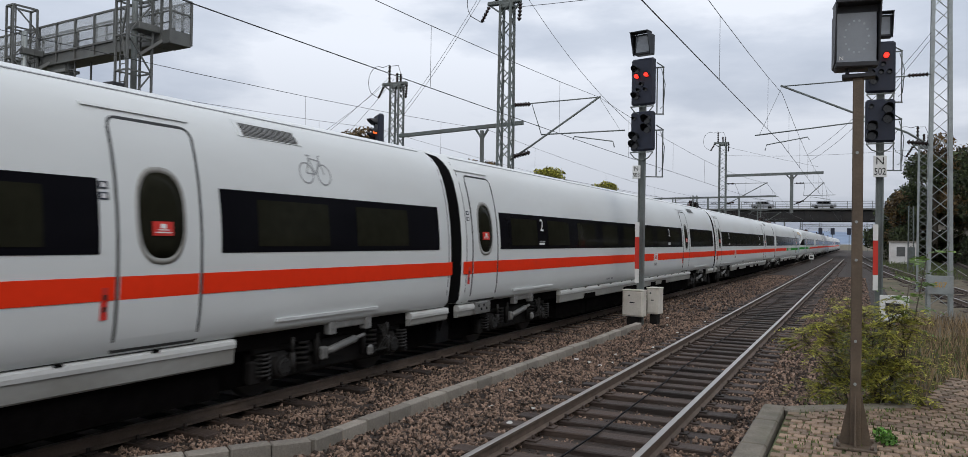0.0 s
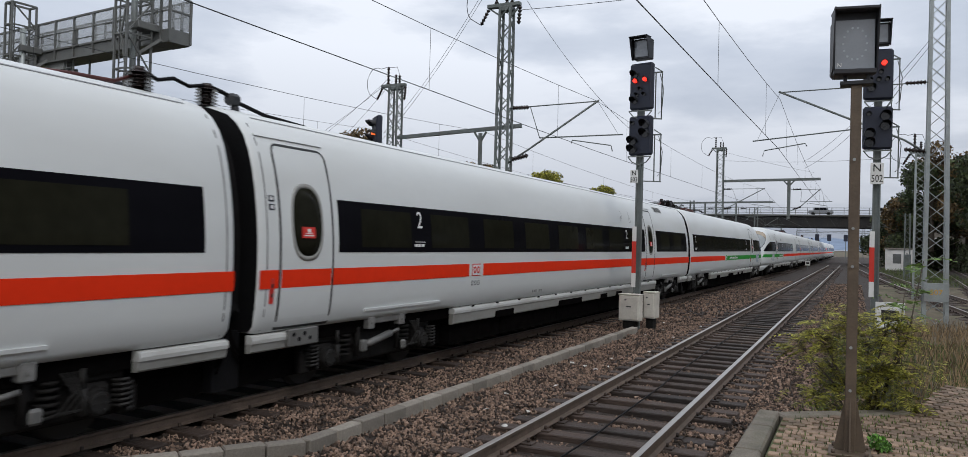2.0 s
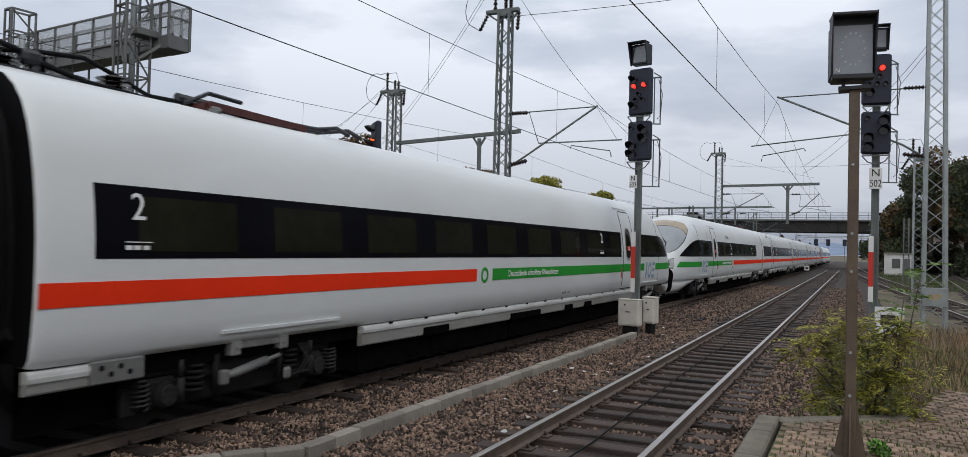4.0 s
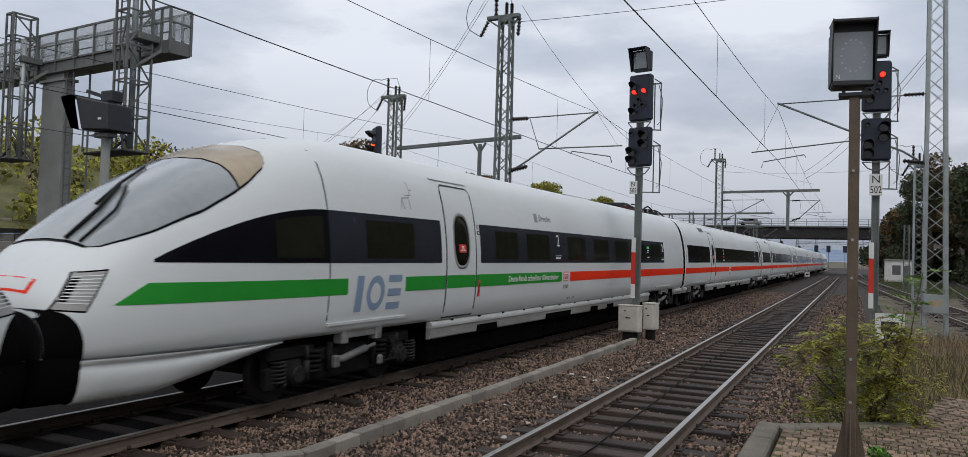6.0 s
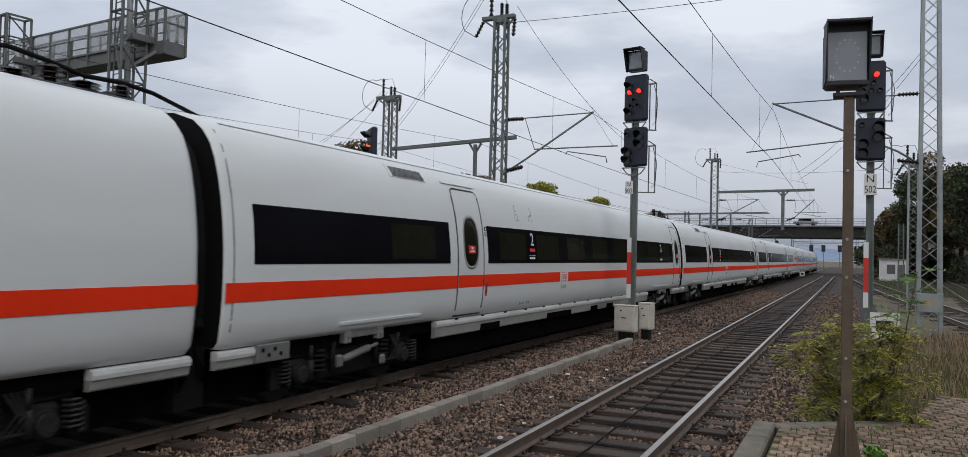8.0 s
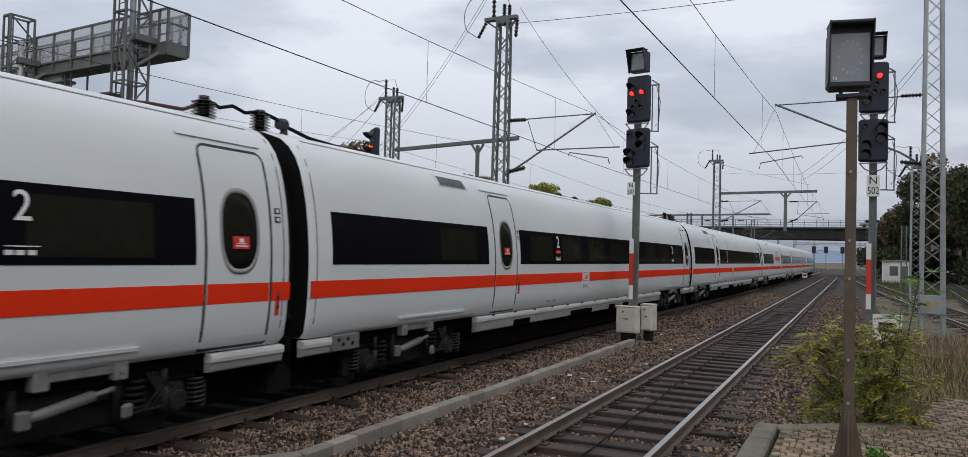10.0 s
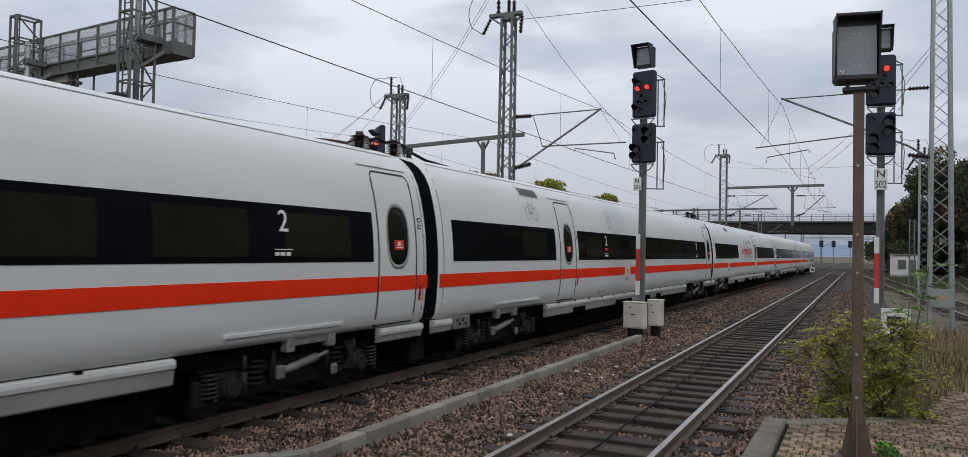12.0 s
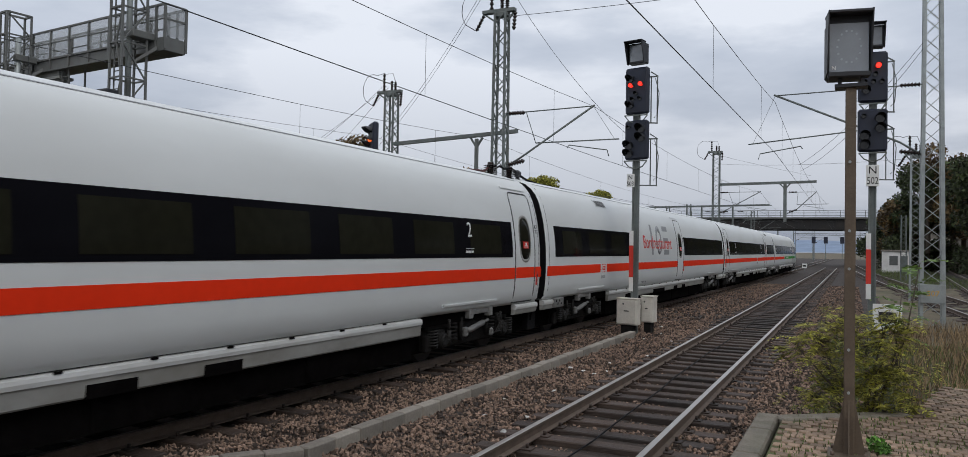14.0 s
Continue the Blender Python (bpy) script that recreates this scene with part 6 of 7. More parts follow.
def top_gear(parent, h, w, wide=0.9):
    """A cap beam with angled ends, standing and hanging insulators, a looped jumper."""
    bm = bmesh.new()
    box(bm, -wide, wide * 0.7, -0.10, 0.10, h, h + 0.14, bevel=0.02)
    box(bm, -w * 0.6, w * 0.6, -0.16, 0.16, h - 0.16, h + 0.01, bevel=0.02)
    bar(bm, (-wide * 0.9, 0, h), (-w * 0.4, 0, h - 0.35), 0.06)
    bar(bm, (wide * 0.65, 0, h), (w * 0.4, 0, h - 0.35), 0.06)
    part("crosshead", bm, M["mast"], parent, "steel cap beam")
    for x, t in ((-wide * 0.55, 0.85), (0.0, 0.45), (0.2, 0.40)):
        bm = bmesh.new()
        insulator(bm, (x, 0, h + 0.14), (x, 0, h + 0.14 + t), 0.085, 5)
        part("insulator", bm, M["porcelain"], parent)
    bm = bmesh.new()
    insulator(bm, (-wide * 0.95, 0, h - 0.02), (-wide * 0.95 - 0.3, 0, h - 0.55), 0.085, 5)
    part("insulator", bm, M["porcelain"], parent)
    bm = bmesh.new()
    insulator(bm, (wide * 0.68, 0, h - 0.02), (wide * 0.62, 0, h - 0.65), 0.085, 5)
    part("insulator", bm, M["porcelain"], parent)
    bm = bmesh.new()
    loop = [(-wide * 0.55, 0, h + 1.0)] + [(-wide * 0.95 + 0.55 * math.cos(a) - 0.35, 0, h + 0.25 + 0.75 * math.sin(a)) for a in [1.1 + 0.35 * k for k in range(9)]] + [(-wide * 0.95 - 0.3, 0, h - 0.55)]
    tube(bm, loop, 0.014, 5)
    tube(bm, [(-wide * 0.55, 0, h + 0.95), (0.05, 0, h + 0.95), (0.2, 0, h + 0.55)], 0.012, 5)
    part("jumper", bm, M["wire"], parent)


m1 = mast("catenary_mast", -11.3, 24.6, 10.5, 0.50, 0.40, "tall grey lattice catenary mast with a long arm", leg=0.075, deep=0.8, step=0.42)
arm(-11.3, 24.6, 4.95, 6.88, -7.87, 6.95, 1, 5.25, m1)
top_gear(m1, 10.85, 0.42, 0.75)
m2 = mast("catenary_mast", 2.33, 28.8, 14.5, 0.64, 0.40, "galvanised lattice catenary mast with number plate", mat="galv", step=0.5, leg=0.1)
arm(2.33, 28.8, 5.37, 7.77, -2.5, 7.70, -1, 5.45, m2)
bm = bmesh.new()
box(bm, -0.36, 0.36, -0.44, -0.36, 0.95, 1.55, bevel=0.01)
plate = part("board", bm, M["galv"], m2, "grey metal board")
part("mast_number", moved(text_mesh("507", 0.24, 0.004), pose(0, -0.445, 1.25, 90, 0, 0)), M["yellow"], plate, "yellow mast number")
m3 = mast("catenary_mast", -20.0, 31.0, 9.45, 0.52, 0.46, "grey lattice mast with crosshead and outrigger beam")
top_gear(m3, 9.8, 0.5, 0.8)
bm = bmesh.new()
bar(bm, (0.2, 0, 7.35), (6.6, 0, 7.65), 0.2, 0.16)
bar(bm, (4.6, 0, 7.4), (4.6, 0, 5.4), 0.14)
bar(bm, (4.3, 0, 7.45), (4.6, 0, 7.0), 0.08)
bar(bm, (4.9, 0, 7.45), (4.6, 0, 7.0), 0.08)
part("beam", bm, M["mast"], m3, "horizontal outrigger beam with a dropper post")
m4 = mast("catenary_mast", -10.16, 65.0, 10.3, 0.55, 0.5, "lattice mast with a beam over two tracks")
top_gear(m4, 10.6, 0.5, 0.7)
bm = bmesh.new()
bar(bm, (0.2, 0, 7.95), (7.6, 0, 8.05), 0.22, 0.2)
bar(bm, (5.3, 0, 7.9), (5.3, 0, 4.9), 0.24)
bar(bm, (4.9, 0, 7.95), (5.3, 0, 7.5), 0.1)
bar(bm, (5.7, 0, 7.95), (5.3, 0, 7.5), 0.1)
part("beam", bm, M["mast"], m4, "horizontal steel beam with a dropper post")
arm(-10.16, 65.0, 5.2, 6.95, -6.72, 6.97, 1, 5.3, m4)
arm(-4.9, 65.0, 5.2, 6.9, -2.60, 6.9, 1, 5.4, m4)
m5 = mast("catenary_mast", 2.85, 44.0, 7.2, 0.5, 0.42, "lattice mast with insulators on its top", mat="galv")
top_gear(m5, 7.5, 0.42, 0.5)
m6 = mast("catenary_mast", 3.95, 75.0, 5.5, 0.45, 0.36, "short far lattice mast")
m7 = mast("catenary_mast", -17.5, 92.0, 7.6, 0.5, 0.45, "far lattice mast with a long beam")
bm = bmesh.new()
bar(bm, (-6, 0, 7.6), (9.0, 0, 7.8), 0.22, 0.2)
for x in (-4, 1.5, 5):
    bar(bm, (x, 0, 7.6), (x, 0, 5.2), 0.18)
part("beam", bm, M["mast"], m7, "long horizontal steel beam")
arm(-12.3, 92.0, 5.0, 6.7, -10.2, 6.8, 1, 5.3, m7)
arm(-16, 92.0, 5.0, 6.7, -13.8, 6.8, 1, 5.3, m7)
for x, y, h in ((-26.0, 120.0, 9.0), (-14.0, 125.0, 8.5), (5.5, 125.0, 8.5), (-13.0, 205.0, 9.5), (3.2, 200.0, 9.5), (-11.0, 260.0, 9.5), (2.0, 262.0, 9.5)):
    mm = mast("catenary_mast", x, y, h, 0.5, 0.45, "far grey lattice catenary mast", leg=0.1, step=0.7)
    e = 1 if x < -4 else -1
    arm(x, y, 5.0, 6.8, x + e * 3.2, 6.9, 1, 5.3, mm)
for y, z in ((205.0, 7.6), (262.0, 7.6)):
    g = thing("portal_beam", "far portal beam across all tracks", "portal beam", pose(-5, y + 0.8, 0))
    bm = bmesh.new()
    for dz in (0, 0.5):
        bar(bm, (-12, 0, z + dz), (12, 0, z + dz), 0.12)
    for i in range(24):
        bar(bm, (-12 + i, 0, z + (0 if i % 2 else 0.5)), (-11 + i, 0, z + (0.5 if i % 2 else 0)), 0.06)
    for e in (-12, 12):
        bar(bm, (e, 0, -0.4), (e, 0, z + 0.5), 0.3)
    part("truss", bm, M["mast"], g)

# far signal beside the left mast
sl = thing("small_signal", "dark hooded colour-light signal showing orange on a steel post", "railway signal", pose(-14.2, 20.9, 0))
signal_head(sl, "head", 5.05, 6.15, 0.66, [(0.12, 5.88, 0.1, "lens_dark"), (0.12, 5.58, 0.075, "orange_light"), (-0.2, 5.25, 0.11, "lens_dark"), (-0.2, 5.45, 0.11, "lens_dark"), (-0.2, 5.90, 0.11, "lens_dark")], -42)
bm = bmesh.new()
lattice(bm, 5.6, 0.36, 0.30, 0.3, 0.26, 0.4, 0.06, 0.04)
part("post", moved(bm, pose(0.1, 0.15, -0.35)), M["mast"], sl, "lattice signal post")


# ---- signal gantry over the far tracks ----
def gantry():
    """A cantilevered signal bridge: plated girder with railings, boxed end, ladder cages on its face, a wide column."""
    g = thing("signal_gantry", "grey steel signal gantry with railings, ladder cages and a wide column", "signal gantry", pose(-18.72, 16.42, 0, 0, 0, -5.73))
    zb, zd, zt, wide = 7.92, 8.34, 9.33, 0.74
    bm = bmesh.new()
    box(bm, -16.0, -0.85, 0.02, wide - 0.02, zb, zd - 0.03, bevel=0.015)
    bar(bm, (-16.0, 0.0, zd), (-0.82, 0.0, zd), 0.07, 0.06)
    bar(bm, (-16.0, 0.0, zb + 0.03), (-0.82, 0.0, zb + 0.03), 0.09, 0.05)
    part("girder", bm, M["gantry"], g, "grey plated box girder")
    bm = bmesh.new()
    box(bm, -0.82, 0.0, 0.0, wide, zb, zd, bevel=0.012)
    part("end_box", bm, M["gantry"], g, "boxed end of the walkway")
    posts = [0.0, -0.42, -0.85, -1.75] + [-2.83 - 1.12 * k for k in range(12)]
    for x in posts:
        for y in (0.0, wide):
            bm = bmesh.new()
            bar(bm, (x, y, zb + 0.05), (x, y, zt), 0.075, 0.06)
            part("railing_post", bm, M["gantry"], g)
    for a, b in zip(posts, posts[1:]):
        for y in (0.0, wide):
            for z0, z1 in ((zd + 0.05, zd + 0.52), (zd + 0.58, zt - 0.05)):
                if y == 0.0 and z0 < zd + 0.1 and int(-a * 10) % 3 == 0:
                    continue
                bm = bmesh.new()
                box(bm, b + 0.05, a - 0.05, y - 0.005, y + 0.005, z0, z1)
                part("mesh_panel", bm, M["mesh_panel"], g, "pale perforated infill panel")
    for y in (0.0, wide):
        for z, w in ((zt, 0.06), (zd + 0.55, 0.035)):
            bm = bmesh.new()
            bar(bm, (-16.0, y, z), (0.0, y, z), w)
            part("handrail", bm, M["gantry"], g)
    for z in (zt, zd + 0.55):
        bm = bmesh.new()
        bar(bm, (0.0, 0.0, z), (0.0, wide, z), 0.05)
        part("handrail", bm, M["gantry"], g)
    bm = bmesh.new()
    box(bm, -0.006, 0.006, 0.05, wide - 0.05, zd + 0.04, zt - 0.05)
    part("mesh_panel", bm, M["mesh_panel"], g)
    # hatch frame on the walkway
    bm = bmesh.new()
    for x in (-3.6, -3.0, -2.45):
        for y in (0.2, 0.55):
            bar(bm, (x, y, zd), (x, y, zd + 0.62), 0.05)
    for z in (zd + 0.32, zd + 0.62):
        bar(bm, (-3.6, 0.2, z), (-2.45, 0.2, z), 0.04)
        bar(bm, (-3.6, 0.55, z), (-2.45, 0.55, z), 0.04)
    part("hatch_rail", bm, M["steel_dark"], g, "dark rail round the ladder hatch")
    for x0, x1, xp, low, high in ((-1.17, -0.58, -0.86, 4.89, 14.0), (-7.52, -7.08, -7.11, 4.92, 9.87)):
        ya, yb = -1.0, -0.2
        bm = bmesh.new()
        for x in (x0, x1):
            for y in (ya, yb):
                bar(bm, (x, y, low), (x, y, high), 0.06)
        z, k = low, 0
        while z <= high + 0.01:
            for y in (ya, yb):
                bar(bm, (x0, y, z), (x1, y, z), 0.045)
            for x in (x0, x1):
                bar(bm, (x, ya, z), (x, yb, z), 0.045)
            z2 = min(z + 1.05, high)
            if z2 > z + 0.3:
                a, b = (z, z2) if k % 2 else (z2, z)
                bar(bm, (xp, ya, a), (x1, ya, b), 0.045)
                bar(bm, (x1, ya, a), (x1, yb, b), 0.04)
            z += 1.05
            k += 1
        for y in (ya, yb):
            bar(bm, (x0, y, high), (x1, y, high), 0.06)
        for x in (x0, x1):
            bar(bm, (x, ya, high), (x, yb, high), 0.06)
        part("ladder_cage", bm, M["gantry"], g, "braced steel cage round a signal ladder")
        bm = bmesh.new()
        xl = x0 + (xp - x0) * 0.25
        for e in (0.0, 0.30):
            bar(bm, (xl + e, ya + 0.1, low), (xl + e, ya + 0.1, high), 0.035)
        z = low + 0.15
        while z < high:
            bar(bm, (xl, ya + 0.1, z), (xl + 0.30, ya + 0.1, z), 0.025)
            z += 0.27
        part("ladder", bm, M["gantry"], g)
        bm = bmesh.new()
        tube(bm, [(xp, -0.6, low), (xp, -0.6, high if high > 12 else zt - 0.3)], 0.09, 12)
        part("signal_post", bm, M["galv"], g, "round steel post through the cage")
        bm = bmesh.new()
        box(bm, xp - 0.1, x1 + 0.12, -0.72, -0.02, zd - 0.10, zd + 0.12, bevel=0.02)
        bar(bm, (xp, -0.6, zb - 0.5), (xp + 0.5, 0.0, zb + 0.1), 0.09)
        part("bracket", bm, M["gantry"], g, "steel bracket that holds the post")
        bm = bmesh.new()
        box(bm, x0 - (1.5 if high > 12 else 0.8), x1 + 0.02, ya, yb, low - 0.07, low, bevel=0.02)
        bar(bm, (x0, ya, low - 0.04), (x1 + 0.1, ya, low + 0.30), 0.05)
        bar(bm, (xp, -0.6, low), (xp - 0.3, -0.6, low + 0.5), 0.08)
        part("service_deck", bm, M["steel_dark"], g, "dark grating deck under the cage")
        bm = bmesh.new()
        for z in (low + 0.5, low + 1.0):
            bar(bm, (x0 - (1.5 if high > 12 else 0.8), ya, z), (x0, ya, z), 0.035)
        bar(bm, (x0 - (1.5 if high > 12 else 0.8), ya, low), (x0 - (1.5 if high > 12 else 0.8), ya, low + 1.0), 0.04)
        part("deck_rail", bm, M["gantry"], g)
    bm = bmesh.new()
    box(bm, -7.07, -5.72, 0.05, 0.45, -0.4, zb - 0.28, bevel=0.02)
    box(bm, -7.07 - 0.08, -5.72 + 0.08, -0.02, 0.52, zb - 0.30, zb - 0.20, bevel=0.01)
    box(bm, -7.07 + 0.1, -5.72 - 0.1, 0.10, 0.40, zb - 0.22, zb + 0.02)
    part("column", bm, M["column"], g, "wide pale grey steel column")
    bm = bmesh.new()
    for ix in (0.12, 0.50):
        bar(bm, (-5.72 + ix, 0.1, 0.3), (-5.72 + ix, 0.1, zb), 0.045)
    for i in range(27):
        bar(bm, (-5.72 + 0.12, 0.1, 0.4 + 0.28 * i), (-5.72 + 0.50, 0.1, 0.4 + 0.28 * i), 0.026)
    bar(bm, (-5.72 + 0.95, 0.4, 0.3), (-5.72 + 0.95, 0.4, zb), 0.05)
    part("ladder", bm, M["gantry"], g)


M["column"] = material("pale_grey_column_paint", (0.21, 0.215, 0.205), 0.6, 0.05, 0.12, 2, 0.1, 40, (0.12, 0.11, 0.09), 0.35, 1.2)
gantry()
ib = thing("indicator_box", "black hooded indicator box on a steel pole, seen from its side", "indicator", pose(-19.1, 14.6, 0.35))
bm = bmesh.new()
q = [(-0.72, 5.90), (0.62, 5.62), (0.66, 4.86), (-0.42, 4.92)]
va = [[bm.verts.new((x, y, z)) for x, z in q] for y in (-0.42, 0.42)]
bm.faces.new(va[0])
bm.faces.new(va[1][::-1])
for i in range(4):
    bm.faces.new((va[0][i - 1], va[0][i], va[1][i], va[1][i - 1]))
bmesh.ops.recalc_face_normals(bm, faces=bm.faces)
bmesh.ops.bevel(bm, geom=bm.edges[:], offset=0.04, segments=1, affect="EDGES", profile=0.5)
b0 = part("box", bm, M["black_metal"], ib, "black weatherproof box")
bm = bmesh.new()
vs = [bm.verts.new(p) for p in ((-0.70, -0.46, 5.92), (-0.70, 0.46, 5.92), (-1.28, 0.46, 5.90), (-1.28, -0.46, 5.90), (-0.42, -0.46, 4.90), (-0.42, 0.46, 4.90), (-0.78, 0.46, 4.98), (-0.78, -0.46, 4.98))]
for q in ((0, 1, 2, 3), (0, 3, 7, 4), (1, 5, 6, 2), (4, 7, 6, 5)):
    bm.faces.new([vs[i] for i in q])
bmesh.ops.solidify(bm, geom=bm.faces[:], thickness=0.03)
part("hood", bm, M["black_metal"], b0, "deep black hood")
bm = bmesh.new()
box(bm, 0.05, 0.50, -0.2, 0.2, 5.70, 6.02, bevel=0.03)
bar(bm, (-0.75, 0, 6.10), (0.10, 0, 5.85), 0.10)
part("mount", bm, M["black_metal"], b0)
bm = bmesh.new()
box(bm, 0.28, 0.42, -0.425, -0.42, 5.16, 5.22)
part("plate", bm, M["plate_white"], b0)
bm = bmesh.new()
tube(bm, [(0.1, 0, -0.75), (0.1, 0, 4.9)], 0.12, 12)
box(bm, -0.25, 0.40, -0.15, 0.15, 4.72, 4.86, bevel=0.03)
part("pole", bm, M["column"], ib, "pale steel pole")


# ---- bridge ----
def bridge():
    by = 150.0
    b = thing("road_bridge", "dark steel road bridge with railings over the tracks", "bridge", pose(0, by, 0))
    bm = bmesh.new()
    box(bm, -75, 90, 0, 11, 8.2, 8.52, bevel=0.05)
    part("deck", bm, M["gantry"], b, "grey edge of the road deck")
    for yy in (0.6, 4.0, 7.5, 10.4):
        bm = bmesh.new()
        box(bm, -75, 10, yy - 0.1, yy + 0.1, 6.35, 8.1)
        box(bm, -75, 10, yy - 0.35, yy + 0.35, 6.3, 6.4)
        for k in range(40):
            x = -74 + 2.1 * k
            box(bm, x - 0.04, x + 0.04, yy - 0.3, yy - 0.1, 6.4, 8.1)
        part("girder", bm, M["steel_dark"], b, "dark riveted steel girder")
    for x in range(-74, 16, 2):
        bm = bmesh.new()
        bar(bm, (x, 0.15, 8.5), (x, 0.15, 9.75), 0.09)
        part("railing_post", bm, M["gantry"], b)
    bm = bmesh.new()
    for z in (8.85, 9.3, 9.75):
        bar(bm, (-75, 0.15, z), (16, 0.15, z), 0.07)
    part("handrail", bm, M["gantry"], b)
    bm = bmesh.new()
    box(bm, 2.6, 6.0, 0.5, 10.5, -0.5, 6.6, bevel=0.1)
    box(bm, 6.0, 18, 0.3, 10.8, -0.5, 8.1, bevel=0.1)
    part("abutment", bm, M["stone_wall"], b, "dark stone abutment")
    for x in (-38.0, -20.5):
        bm = bmesh.new()
        for yy in (1.0, 5.0, 9.5):
            bar(bm, (x, yy, -0.5), (x, yy, 6.3), 0.6)
        box(bm, x - 0.5, x + 0.5, 0.3, 10.5, 5.9, 6.32, bevel=0.05)
        part("pier", bm, M["steel_dark"], b)
    bm = bmesh.new()
    for k in range(8):
        t = k / 7
        p = [(12.0 + 1.3 * math.cos(6.28 * t + s) + k * 0.12, 0.27, 3.9 + 0.7 * math.sin(6.28 * t + s)) for s in (0, 0.7)]
        bar(bm, p[0], p[1], 0.16, 0.3)
    part("graffiti", bm, M["plate_white"], b, "pale sprayed scrawl")
    for lag in (0.0, 2.0, 8.3):
        c = thing("car", "grey car driving over the road bridge", "car", group="cars on the bridge")
        bm = bmesh.new()
        box(bm, -2.1, 2.1, -0.85, 0.85, 0.3, 0.9, bevel=0.15)
        box(bm, -1.3, 1.2, -0.75, 0.75, 0.85, 1.45, bevel=0.22)
        part("body", bm, M["car_paint"], c)
        for side in (-0.765, 0.745):
            bm = bmesh.new()
            box(bm, -1.05, 0.95, side, side + 0.02, 0.98, 1.32, bevel=0.008)
            part("window", bm, M["band"], c)
        for wx in (-1.3, 1.3):
            for wy in (-0.8, 0.8):
                bm = bmesh.new()
                tube(bm, [(wx, wy - 0.1, 0.31), (wx, wy + 0.1, 0.31)], 0.31, 12)
                part("wheel", bm, M["rubber"], c)
        BRIDGE_CARS.append((c, lag))


BRIDGE_CARS = []
bridge()


# ---- wires ----
def wire(name, label, runs, r=0.008):
    t = thing(name, label, "overhead wire")
    for nm, pts, rad in runs:
        bm = bmesh.new()
        tube(bm, pts, rad, 5)
        part(nm, bm, M["wire"], t)
    return t


def sag(a, b, drop, n=12):
    a, b = Vector(a), Vector(b)
    return [a.lerp(b, i / n) - Vector((0, 0, drop * 4 * (i / n) * (1 - i / n))) for i in range(n + 1)]


def catenary(label, supports, r=0.0075):
    """supports: places where the line is held: x, y, messenger height, contact height."""
    runs = []
    for (x0, y0, m0, c0), (x1, y1, m1, c1) in zip(supports, supports[1:]):
        L = abs(y1 - y0)
        mess = sag((x0, y0, m0), (x1, y1, m1), 0.75 * (L / 60) ** 2 + 0.15)
        runs.append(("messenger_wire", mess, r))
        runs.append(("contact_wire", sag((x0, y0, c0), (x1, y1, c1), 0.02, 4), r * 1.25))
        for i in range(1, 12, 2):
            p = mess[i]
            q = Vector((x0 + (x1 - x0) * i / 12, p.y, c0 + (c1 - c0) * i / 12))
            runs.append(("dropper", [p, q], r * 0.6))
    return wire("catenary", label, runs)


catenary("overhead line above the passing train", [(-7.9, -20.0, 6.78, 5.10), (-7.87, 24.6, 6.95, 5.27), (-6.75, 65.0, 6.97, 5.4), (-7.0, 125.0, 7.0, 5.4), (-7.0, 205.0, 7.0, 5.4), (-7.0, 262.0, 7.0, 5.4)])
catenary("overhead line above the near track", [(-2.9, -22.0, 6.9, 4.95), (-2.5, 28.8, 7.45, 5.68), (-2.5, 65.0, 6.9, 5.6), (-2.7, 125.0, 7.0, 5.6), (-2.7, 200.0, 7.0, 5.6)])
catenary("overhead line above the third track", [(-14.5, -20, 6.2, 4.9), (-15.2, 31.0, 7.1, 5.5), (-11.5, 92.0, 6.9, 5.5), (-11.0, 205.0, 7.0, 5.5)])
catenary("overhead line above the outer track", [(-24.0, -20, 7.4, 5.5), (-21.0, 31.0, 7.4, 5.5), (-14.5, 92.0, 6.9, 5.5), (-13.0, 205.0, 7.0, 5.5)])
wire("feeder_wire", "thin feeder wires between mast tops", [
    ("feeder", sag((-11.1, 24.6, 10.35), (6.0, 23.0, 10.1), 0.2), 0.010),
    ("feeder", sag((-20.4, 31.0, 9.9), (-25.6, 31.2, 6.6), 0.12), 0.008),
    ("feeder", sag((-20.3, 31.0, 9.8), (-26.3, 31.5, 6.7), 0.12), 0.008),
    ("feeder", sag((-20.2, 31.0, 9.75), (-25.2, 33.0, 6.9), 0.12), 0.008),
    ("feeder", sag((-11.75, 24.6, 11.9), (-21.0, 31.5, 7.3), 0.40), 0.008),
    ("feeder", sag((-11.75, 24.6, 11.7), (-21.4, 31.5, 6.7), 0.45), 0.008),
    ("feeder", sag((-10.7, 24.6, 10.9), (-7.8, 28.6, 6.55), 0.35), 0.008),
    ("feeder", sag((2.1, 28.8, 9.2), (-2.5, 42.0, 6.6), 0.4), 0.008),
    ("feeder", sag((2.1, 28.8, 9.0), (-2.5, 44.0, 6.5), 0.5), 0.008),
    ("feeder", sag((-9.9, 65.0, 9.3), (3.0, 44.0, 7.0), 0.2), 0.008),
    ("feeder", sag((-9.9, 65.0, 10.0), (-3.0, 65.2, 8.2), 0.05), 0.008),
])


